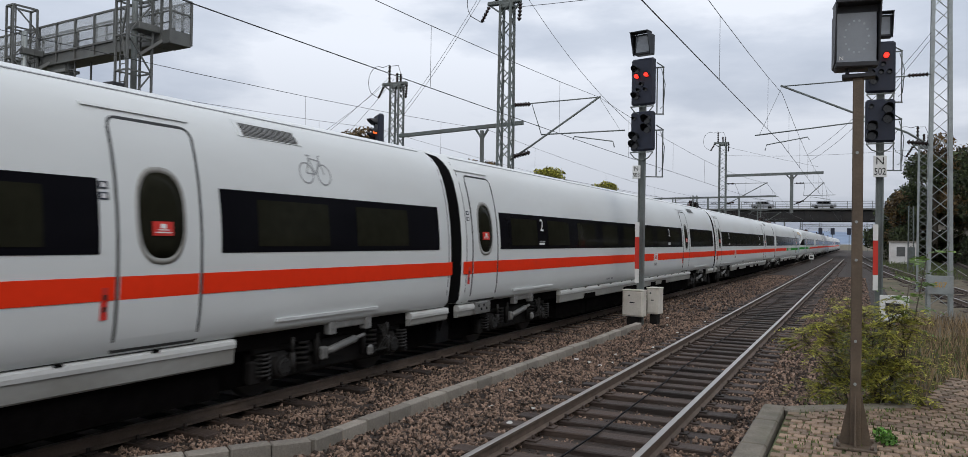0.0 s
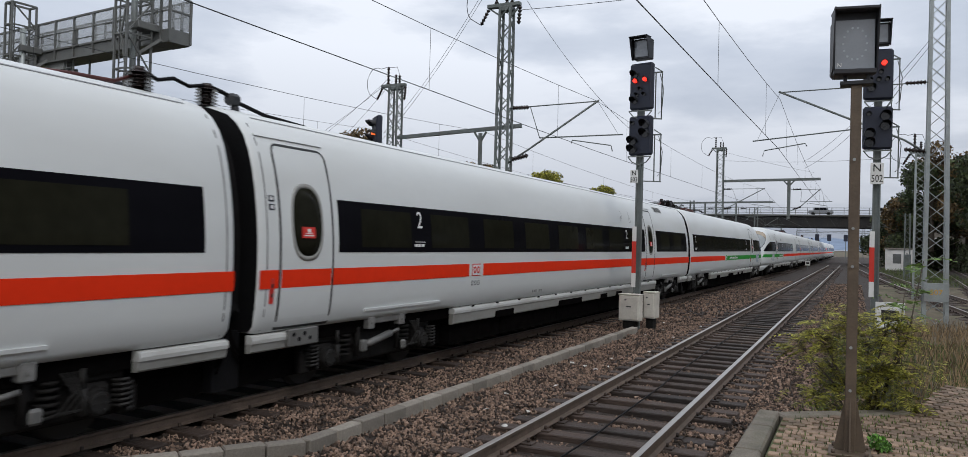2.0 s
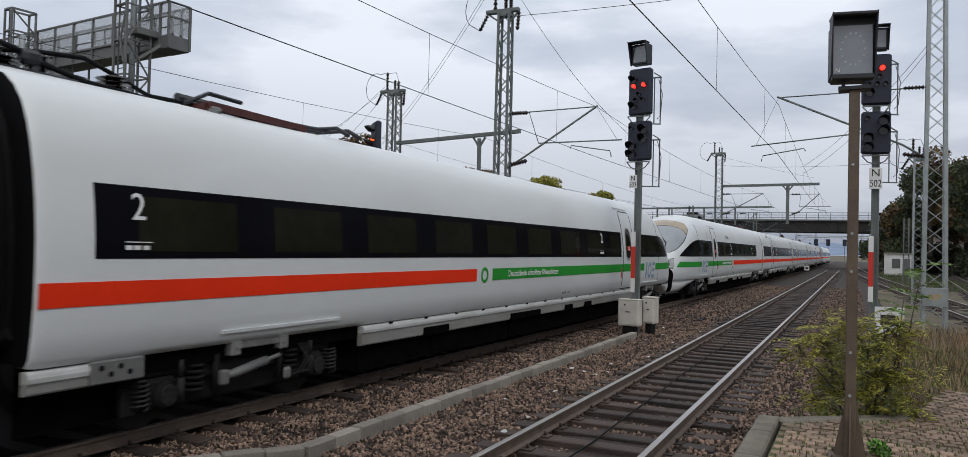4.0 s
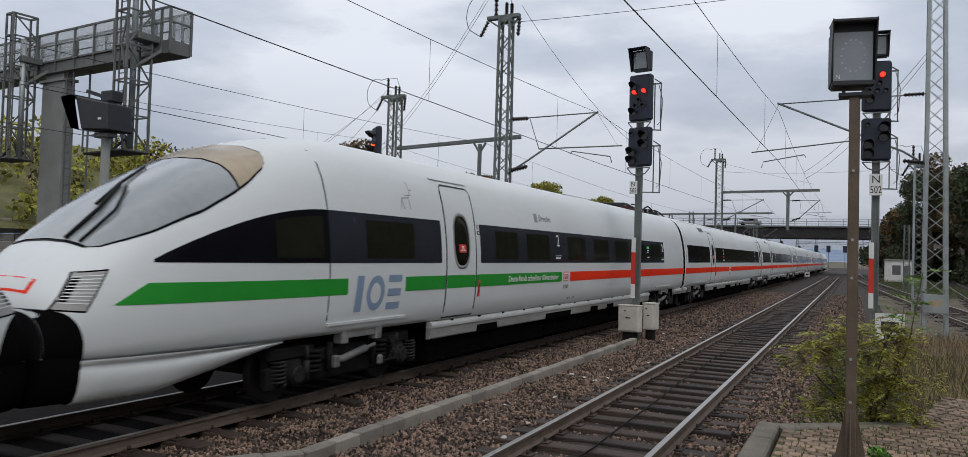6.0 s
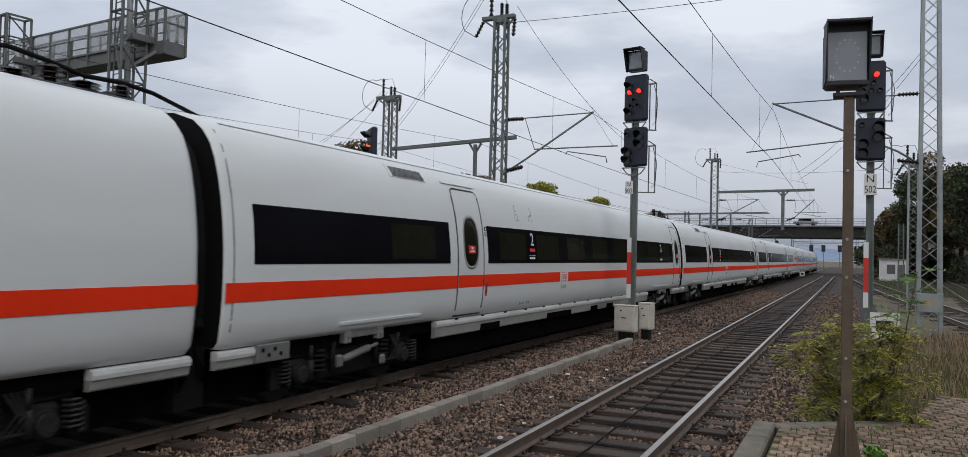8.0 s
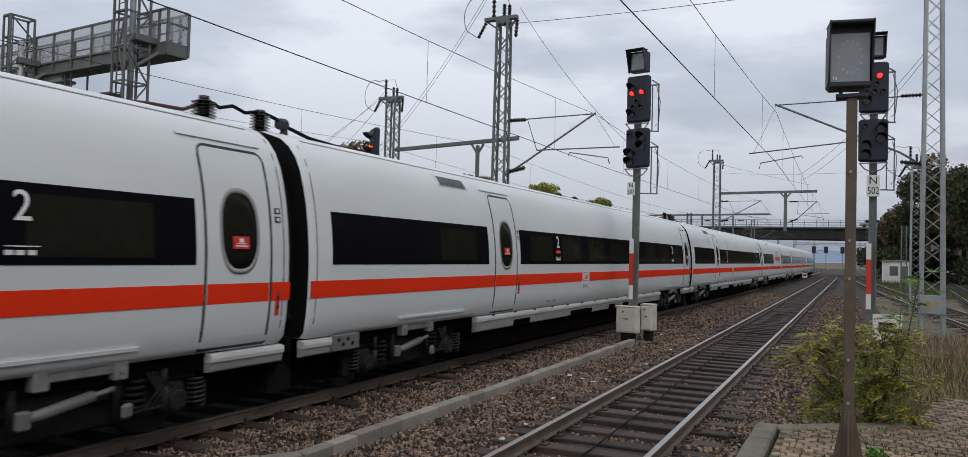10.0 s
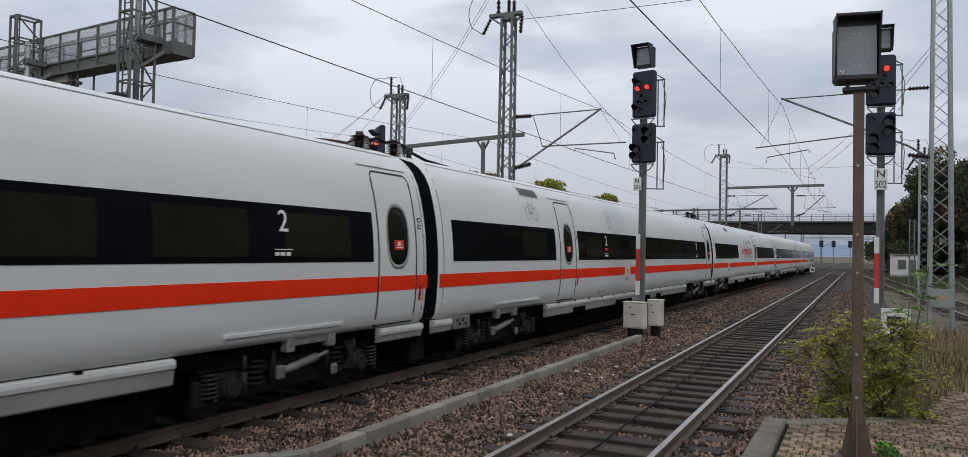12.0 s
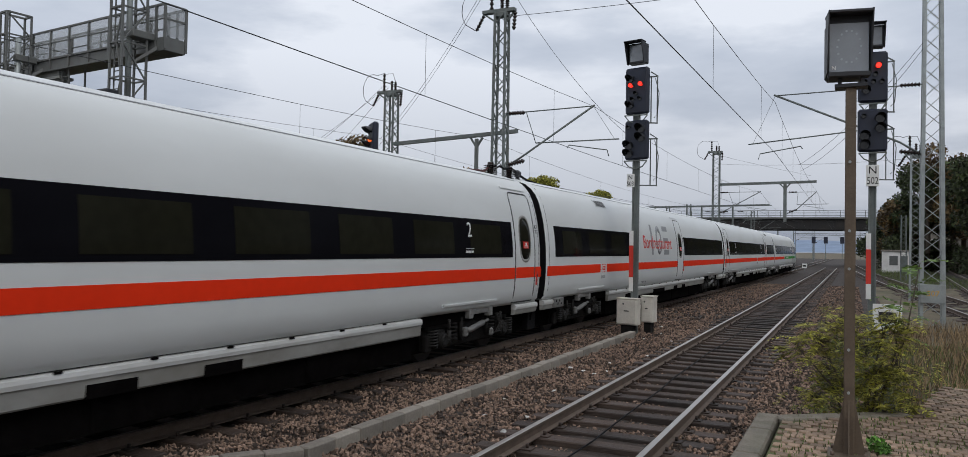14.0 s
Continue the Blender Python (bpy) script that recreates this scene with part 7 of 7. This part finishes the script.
# ---- planting ----
def foliage(name, clumps, mat, label, size, per, seed, category="shrub", parent=None):
    """A crown of many small leaf blades round the given clumps: x, y, z, radius."""
    rng = np.random.default_rng(seed)
    verts, faces = [], []
    for cx, cy, cz, r in clumps:
        k = int(per * r * r)
        d = rng.normal(size=(k, 3))
        d /= np.linalg.norm(d, axis=1)[:, None]
        rad = r * rng.uniform(0.25, 1.0, k) ** 0.5
        c = d * rad[:, None] * (1, 1, 0.8) + (cx, cy, cz)
        for p in c:
            a, b = rng.normal(size=3), rng.normal(size=3)
            a /= np.linalg.norm(a)
            b -= a * (a @ b)
            b /= np.linalg.norm(b)
            s = size * rng.uniform(0.6, 1.4)
            i = len(verts)
            verts.extend([(p - a * s).tolist(), (p + b * s * 0.55).tolist(), (p + a * s).tolist(), (p - b * s * 0.55).tolist()])
            faces.append((i, i + 1, i + 2, i + 3))
    me = bpy.data.meshes.new(name)
    me.from_pydata(verts, [], faces)
    me.materials.append(mat)
    ob = new(name, me)
    ob.parent = parent
    return ob


def tree(x, y, z0, h, spread, mat, label, seed):
    rng = random.Random(seed)
    t = thing("tree", label, "tree", pose(x, y, z0), group="trees on the embankment")
    bm = bmesh.new()
    tube(bm, [(0, 0, -0.3), (0.1, 0.05, h * 0.3), (-0.05, 0.1, h * 0.6), (0.05, 0, h * 0.85)], [h * 0.028, h * 0.02, h * 0.013, h * 0.005], 8)
    clumps = []
    for i in range(16):
        a, zz = rng.uniform(0, 6.28), h * rng.uniform(0.28, 0.98)
        rr = spread * rng.uniform(0.25, 0.9) * (1.15 - abs(zz / h - 0.55))
        p = (rr * math.cos(a), rr * math.sin(a), zz)
        tube(bm, [(0, 0, zz * 0.6), (p[0] * 0.5, p[1] * 0.5, zz * 0.85), p], [h * 0.008, h * 0.005, h * 0.002], 5)
        clumps.append((*p, spread * rng.uniform(0.28, 0.5)))
    part("trunk", bm, M["bark"], t)
    foliage("crown", clumps, mat, "", 0.20, 150, seed, parent=t)
    return t


def bank(name, x0, x1, y0, y1, h, label, mat, seed=0, n=60, base=0.0):
    """A raised slope from x0 (foot) to x1 (top)."""
    bm = bmesh.new()
    rows = []
    for i in range(n + 1):
        y = y0 + (y1 - y0) * i / n
        rows.append([])
        for j in range(13):
            k = j / 12
            z = base - 0.45 + h * (k * 1.35 if k < 0.62 else 0.837 + 0.163 * min(1, (k - 0.62) / 0.2)) + 0.5 * noise.noise(Vector((k * 5, y * 0.12, seed)))
            rows[-1].append((x0 + (x1 - x0) * k, y, max(z, -0.5)))
    grid_faces(bm, rows)
    bmesh.ops.recalc_face_normals(bm, faces=bm.faces)
    return tagged(part(name, bm, mat, None, "", True), label, "embankment", kind="structure")


bank("embankment_right", 12.5, 34.0, -90.0, 148.0, 6.5, "wooded brown embankment beside the tracks", M["field"], 2)
bank("embankment_corner", 3.4, 20.0, 119.0, 149.0, 6.0, "bare brown bank behind the hut", M["field"], 8, 20)
bank("embankment_left", -33.3, -52.0, -60.0, 148.0, 6.2, "grassy yellow-green embankment above a retaining wall", M["slope"], 5, base=3.0)
rng = random.Random(4)
for i, (x, y) in enumerate([(15.5, 58), (19, 70), (16, 82), (21, 92), (15, 100), (18, 112), (23, 120), (15.5, 126), (20, 136), (25, 80), (17, 46), (14.8, 70), (14.5, 90), (14.3, 112),
                            (4.8, 133), (6.2, 128), (7.6, 124), (9.2, 120.5), (10.8, 121), (12.2, 122), (6.8, 136), (9.5, 132), (14, 126), (13.6, 100), (12.9, 88), (18, 30), (17, 14), (19, 0), (17, -14), (20, -28), (18, -44), (22, -60), (24, 22), (25, 5), (26, -20)]):
    mt = M["leaf_autumn"] if i in (0, 4, 7, 11, 13, 15, 18) else M["leaf_dark"]
    tree(x, y, 0.8 + max(x - 13, 0.0) * 0.38, (6.5 + (x - 4.8) * 1.6 if x < 11 and y > 118 else (13.5 if 12 < x < 17 and y > 80 else rng.uniform(9.0, 12.0))), rng.uniform(3.2, 4.4), mt, "autumn-brown leafy tree on the embankment" if mt == M["leaf_autumn"] else "dark green leafy tree on the embankment", 100 + i)
clumps = [(rng.uniform(12.8, 16), rng.uniform(30, 118), rng.uniform(0.2, 2.2), rng.uniform(0.8, 1.7)) for _ in range(90)] + [(rng.uniform(13.2, 17), rng.uniform(-60, 30), rng.uniform(0.2, 2.6), rng.uniform(0.9, 1.9)) for _ in range(70)]
clumps += [(rng.uniform(4.2, 13), rng.uniform(119, 135), rng.uniform(0.8, 3.6), rng.uniform(0.9, 1.9)) for _ in range(60)]
tagged(foliage("undergrowth", clumps, M["leaf_dark"], "", 0.16, 130, 31), "dark undergrowth at the embankment's foot", "shrubs", kind="stuff")
clumps = [(rng.uniform(-47, -33.5), rng.uniform(-10, 140), 0, rng.uniform(0.8, 1.9)) for _ in range(230)]
clumps = [(x, y, 3.0 + min(1, (-x - 33) / 12) * 5.6, r) for x, y, _, r in clumps]
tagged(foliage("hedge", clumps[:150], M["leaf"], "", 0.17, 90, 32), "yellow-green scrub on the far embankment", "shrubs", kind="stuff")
tagged(foliage("scrub", clumps[150:], M["leaf_autumn"], "", 0.17, 90, 33), "brown autumn scrub on the far embankment", "shrubs", kind="stuff")
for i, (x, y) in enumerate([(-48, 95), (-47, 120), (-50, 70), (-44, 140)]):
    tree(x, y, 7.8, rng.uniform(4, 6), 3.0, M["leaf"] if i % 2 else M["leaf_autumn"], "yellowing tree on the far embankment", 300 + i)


def block_wall():
    """A low retaining wall of long blocks at the foot of the far bank."""
    w = thing("retaining_wall", "grey retaining wall of stacked concrete blocks", "wall")
    bm = bmesh.new()
    box(bm, -0.2, 0.2, -0.74, 0.74, 0, 0.33, bevel=0.03)
    me = finish(bm, "block", M["stone_wall"])
    r = random.Random(2)
    for j in range(10):
        for i in range(30):
            ob = new("block", me)
            ob.parent = w
            ob.matrix_basis = pose(-33.0 - 0.12 * j + r.uniform(-0.04, 0.04), 2 + 1.5 * i + (0.75 if j % 2 else 0), -0.4 + 0.35 * j, 0, 0, r.uniform(-1, 1))


block_wall()


def tree_of_heaven():
    """A bushy young tree with long feathered leaves at the platform's end."""
    t = thing("young_tree", "bushy yellow-green sapling with feathered leaves at the platform end", "shrub", pose(0.10, 9.85, -0.15))
    rng = random.Random(21)
    stems, fronds, shoots = bmesh.new(), [], []
    # boughs: where each clump of leaves hangs, its spread and its number of leaves
    boughs = ((-0.45, -0.1, 1.30, 0.26, 26), (-0.68, 0.0, 1.18, 0.15, 9), (-0.18, 0.1, 1.50, 0.24, 20), (0.22, -0.05, 1.40, 0.30, 30), (0.36, 0.15, 1.52, 0.20, 14), (-0.32, 0.1, 0.92, 0.30, 28),
              (0.12, -0.2, 0.95, 0.30, 30), (0.38, 0.0, 1.00, 0.26, 24), (-0.50, 0.0, 0.62, 0.22, 16), (-0.12, -0.25, 0.52, 0.28, 22), (0.24, -0.2, 0.52, 0.24, 18), (0.48, -0.1, 0.68, 0.17, 11), (0.05, 0.3, 1.2, 0.3, 20))
    for x, y, z, r, n in boughs:
        foot = Vector((rng.uniform(-0.06, 0.06), rng.uniform(-0.06, 0.06), 0.05))
        tip = Vector((x, y, z))
        mid = foot.lerp(tip, 0.5) + Vector((x * -0.10, 0, 0.14))
        tube(stems, [foot, mid, tip], [0.020, 0.013, 0.006], 6)
        for k in range(int(n * 2.0)):
            a = rng.uniform(0, 2 * math.pi)
            q = tip + Vector((rng.gauss(0, r * 0.55), rng.gauss(0, r * 0.6), rng.gauss(0, r * 0.42)))
            if k % 3 == 0:
                tube(stems, [tip, tip.lerp(q, 0.5) + Vector((0, 0, 0.03)), q], [0.005, 0.004, 0.002], 4)
            fronds.append((q, a, rng.uniform(-0.35, 0.45), rng.uniform(0.16, 0.34)))
    for x, y, z, n in ((0.60, 0.25, 2.22, 9), (0.42, 0.35, 1.85, 6)):
        foot, tip = Vector((0.15, 0.05, 0.5)), Vector((x, y, z))
        tube(stems, [foot, foot.lerp(tip, 0.55) + Vector((0.05, 0, -0.1)), tip], [0.014, 0.010, 0.005], 6)
        for k in range(n):
            shoots.append((foot.lerp(tip, 0.62 + 0.38 * k / (n - 1)), 2.39996 * k, rng.uniform(0.25, 0.7), rng.uniform(0.28, 0.42)))
    part("stem", stems, M["bark"], t, "thin grey-brown stems")
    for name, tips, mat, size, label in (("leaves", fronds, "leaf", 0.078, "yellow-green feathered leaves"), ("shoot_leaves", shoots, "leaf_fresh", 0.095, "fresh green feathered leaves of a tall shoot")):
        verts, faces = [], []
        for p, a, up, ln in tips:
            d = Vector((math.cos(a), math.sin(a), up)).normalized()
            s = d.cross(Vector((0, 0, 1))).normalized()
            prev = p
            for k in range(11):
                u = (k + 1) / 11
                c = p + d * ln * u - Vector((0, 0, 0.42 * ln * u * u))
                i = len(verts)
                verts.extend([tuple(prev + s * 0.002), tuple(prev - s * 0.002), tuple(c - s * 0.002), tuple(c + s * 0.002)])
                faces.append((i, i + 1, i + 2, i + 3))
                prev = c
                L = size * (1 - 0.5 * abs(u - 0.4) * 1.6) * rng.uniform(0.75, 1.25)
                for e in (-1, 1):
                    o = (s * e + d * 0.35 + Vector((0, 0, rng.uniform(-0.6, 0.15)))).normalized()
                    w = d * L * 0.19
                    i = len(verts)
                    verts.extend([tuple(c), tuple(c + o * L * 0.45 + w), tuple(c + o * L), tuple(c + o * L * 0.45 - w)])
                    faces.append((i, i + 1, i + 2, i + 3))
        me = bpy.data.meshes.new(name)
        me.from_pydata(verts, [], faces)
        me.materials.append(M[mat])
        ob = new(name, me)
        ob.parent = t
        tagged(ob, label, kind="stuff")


tree_of_heaven()


def blades(name, x0, x1, y0, y1, z, n, h, mat, label, seed, keep=None):
    rng = np.random.default_rng(seed)
    verts, faces = [], []
    for _ in range(n):
        x, y = rng.uniform(x0, x1), rng.uniform(y0, y1)
        if keep and not keep(x, y):
            continue
        a, l, hh = rng.uniform(0, 6.28), rng.uniform(0.1, 0.5), h * rng.uniform(0.4, 1.2)
        c, s = math.cos(a), math.sin(a)
        w = 0.007 + 0.004 * hh
        i = len(verts)
        verts.extend([(x - s * w, y + c * w, z), (x + s * w, y - c * w, z), (x + c * l * hh * 0.5 + s * w * 0.6, y + s * l * hh * 0.5 - c * w * 0.6, z + hh * 0.6), (x + c * l * hh, y + s * l * hh, z + hh)])
        faces.extend([(i, i + 1, i + 2), (i, i + 2, i + 3)])
    me = bpy.data.meshes.new(name)
    me.from_pydata(verts, [], faces)
    me.materials.append(mat)
    return tagged(new(name, me), label, "grass", kind="stuff")


sheet("verge", 1.2, 13, 9.6, 60, -0.19, M["field"], 60, 160, 0.12, "earth verge behind the platform")
blades("dry_grass", 0.6, 4.6, 11.0, 27.0, -0.2, 5000, 0.42, M["grass_dry"], "tall dry brown grass behind the platform", 41, lambda x, y: y > 9.6 + x * 1.1)
blades("weeds", -0.5, 3.5, 9.4, 22.0, -0.2, 5000, 0.28, M["grass"], "green weeds behind the platform", 42, lambda x, y: y > 9.9 + max(0, x) * 1.6)
blades("far_grass", 2.5, 9.0, 60, 118, -0.25, 6000, 0.4, M["grass"], "green and yellow grass round the hut", 43)
blades("moss_tufts", -0.6, 3.0, 6.5, 9.6, PZ - 0.01, 16000, 0.04, M["grass"], "small tufts of moss in the paving joints", 44, lambda x, y: (y - 6.3 + 0.062) % 0.124 < 0.02 and noise.noise(Vector((x * 2, y * 2, 3))) > -0.05)
tagged(foliage("weed", [(0.20, 7.62, PZ + 0.07, 0.085), (0.26, 7.6, PZ + 0.04, 0.06)], M["grass_bright"], "", 0.022, 26000, 45), "small bright green weed beside the pole foot", "weed", kind="stuff")

# ---- hut, trackside bits, hills ----
M["hut"] = material("white_hut_render", (0.78, 0.77, 0.74), 0.8, 0, 0.08, 1.0, dirt=(0.45, 0.42, 0.38), dirt_amount=0.4, dirt_scale=1.2)
h = thing("relay_hut", "small white flat-roofed relay hut with sprayed marks", "hut", pose(5.0, 112.0, 0))
bm = bmesh.new()
box(bm, -1.55, 1.55, -1.2, 1.2, -0.45, 2.5, bevel=0.03)
part("wall", bm, M["hut"], h, "white rendered hut wall")
bm = bmesh.new()
box(bm, -1.65, 1.65, -1.35, 1.3, 2.48, 2.66, bevel=0.02)
part("roof", bm, M["concrete"], h)
bm = bmesh.new()
box(bm, 0.55, 1.3, -1.24, -1.19, -0.2, 1.9)
part("door", bm, M["mast"], h)
bm = bmesh.new()
box(bm, -0.75, 0.2, -1.23, -1.19, 0.7, 1.9)
part("board", bm, M["gantry"], h, "grey sprayed board")


def speed_board(x, y, z, w, name, label):
    s = thing(name, label, "sign", pose(x, y, 0))
    bm = bmesh.new()
    box(bm, -w / 2, w / 2, -0.01, 0.01, z, z + w, bevel=0.004)
    p = part("plate", bm, M["plate_white"], s)
    bm = bmesh.new()
    box(bm, -w * 0.3, w * 0.3, -0.014, -0.01, z + w * 0.3, z + w * 0.7)
    part("print", bm, M["letters"], p)
    bm = bmesh.new()
    bar(bm, (0, 0.03, -0.4), (0, 0.03, z + w), 0.05)
    part("post", bm, M["mast"], s)


speed_board(-5.2, 100.0, 0.25, 0.55, "track_sign", "small white track sign on a low post")
speed_board(0.75, 20.5, 0.35, 0.62, "track_sign", "white sprayed box-shaped sign behind the sapling")
speed_board(3.1, 140.0, 2.0, 0.6, "track_sign", "small far white sign")
for i, (x, y, z) in enumerate(((-6.5, 225, 6.2), (-2.5, 225, 6.2), (-9.5, 225, 6.2))):
    s = thing("far_signal", "far dark signal head on a post", "railway signal", pose(x, y, 0))
    bm = bmesh.new()
    box(bm, -0.5, 0.5, -0.1, 0.1, 4.6, 6.4, bevel=0.05)
    part("head", bm, M["head"], s)
    bm = bmesh.new()
    bar(bm, (0, 0.1, -0.4), (0, 0.1, 6.4), 0.16)
    part("post", bm, M["mast"], s)


def litter():
    rng = random.Random(9)
    for i in range(16):
        x, y = rng.uniform(-5.2, -3.9), rng.uniform(8, 24)
        o = thing("paper_scrap", "crumpled scrap of white paper on the ballast", "litter", pose(x, y, -0.17, 0, 0, rng.uniform(0, 360)), group="litter")
        bm = bmesh.new()
        vs = [bm.verts.new((0.05 * math.cos(a) * rng.uniform(0.4, 1.2), 0.05 * math.sin(a) * rng.uniform(0.4, 1.2), rng.uniform(0.0, 0.035))) for a in [k * 1.047 for k in range(6)]]
        c = bm.verts.new((0, 0, 0.03))
        for k in range(6):
            bm.faces.new((vs[k - 1], vs[k], c))
        bmesh.ops.solidify(bm, geom=bm.faces[:], thickness=0.004)
        part("paper", bm, M["plate_white"], o)


litter()
cb = thing("track_cable", "thin black cable lying across the sleepers", "cable")
bm = bmesh.new()
tube(bm, [(-2.81 + 0.035 * math.sin(i * 0.6) - 0.006 * i, 6.4 + 1.25 * i, -0.125 + 0.012 * math.sin(i * 2.3)) for i in range(26)], 0.011, 6)
part("cable", bm, M["rubber"], cb)


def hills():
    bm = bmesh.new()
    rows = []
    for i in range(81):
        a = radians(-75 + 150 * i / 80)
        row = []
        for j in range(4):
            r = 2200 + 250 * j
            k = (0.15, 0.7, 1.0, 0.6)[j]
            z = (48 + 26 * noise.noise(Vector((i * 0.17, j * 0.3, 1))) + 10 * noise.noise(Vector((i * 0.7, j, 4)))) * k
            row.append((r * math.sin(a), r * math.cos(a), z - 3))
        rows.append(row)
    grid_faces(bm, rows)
    return tagged(part("hill_range", bm, M["hill"], None, "", True), "wooded hills on the horizon, haze in their blue", "hills", kind="structure")


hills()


motions()
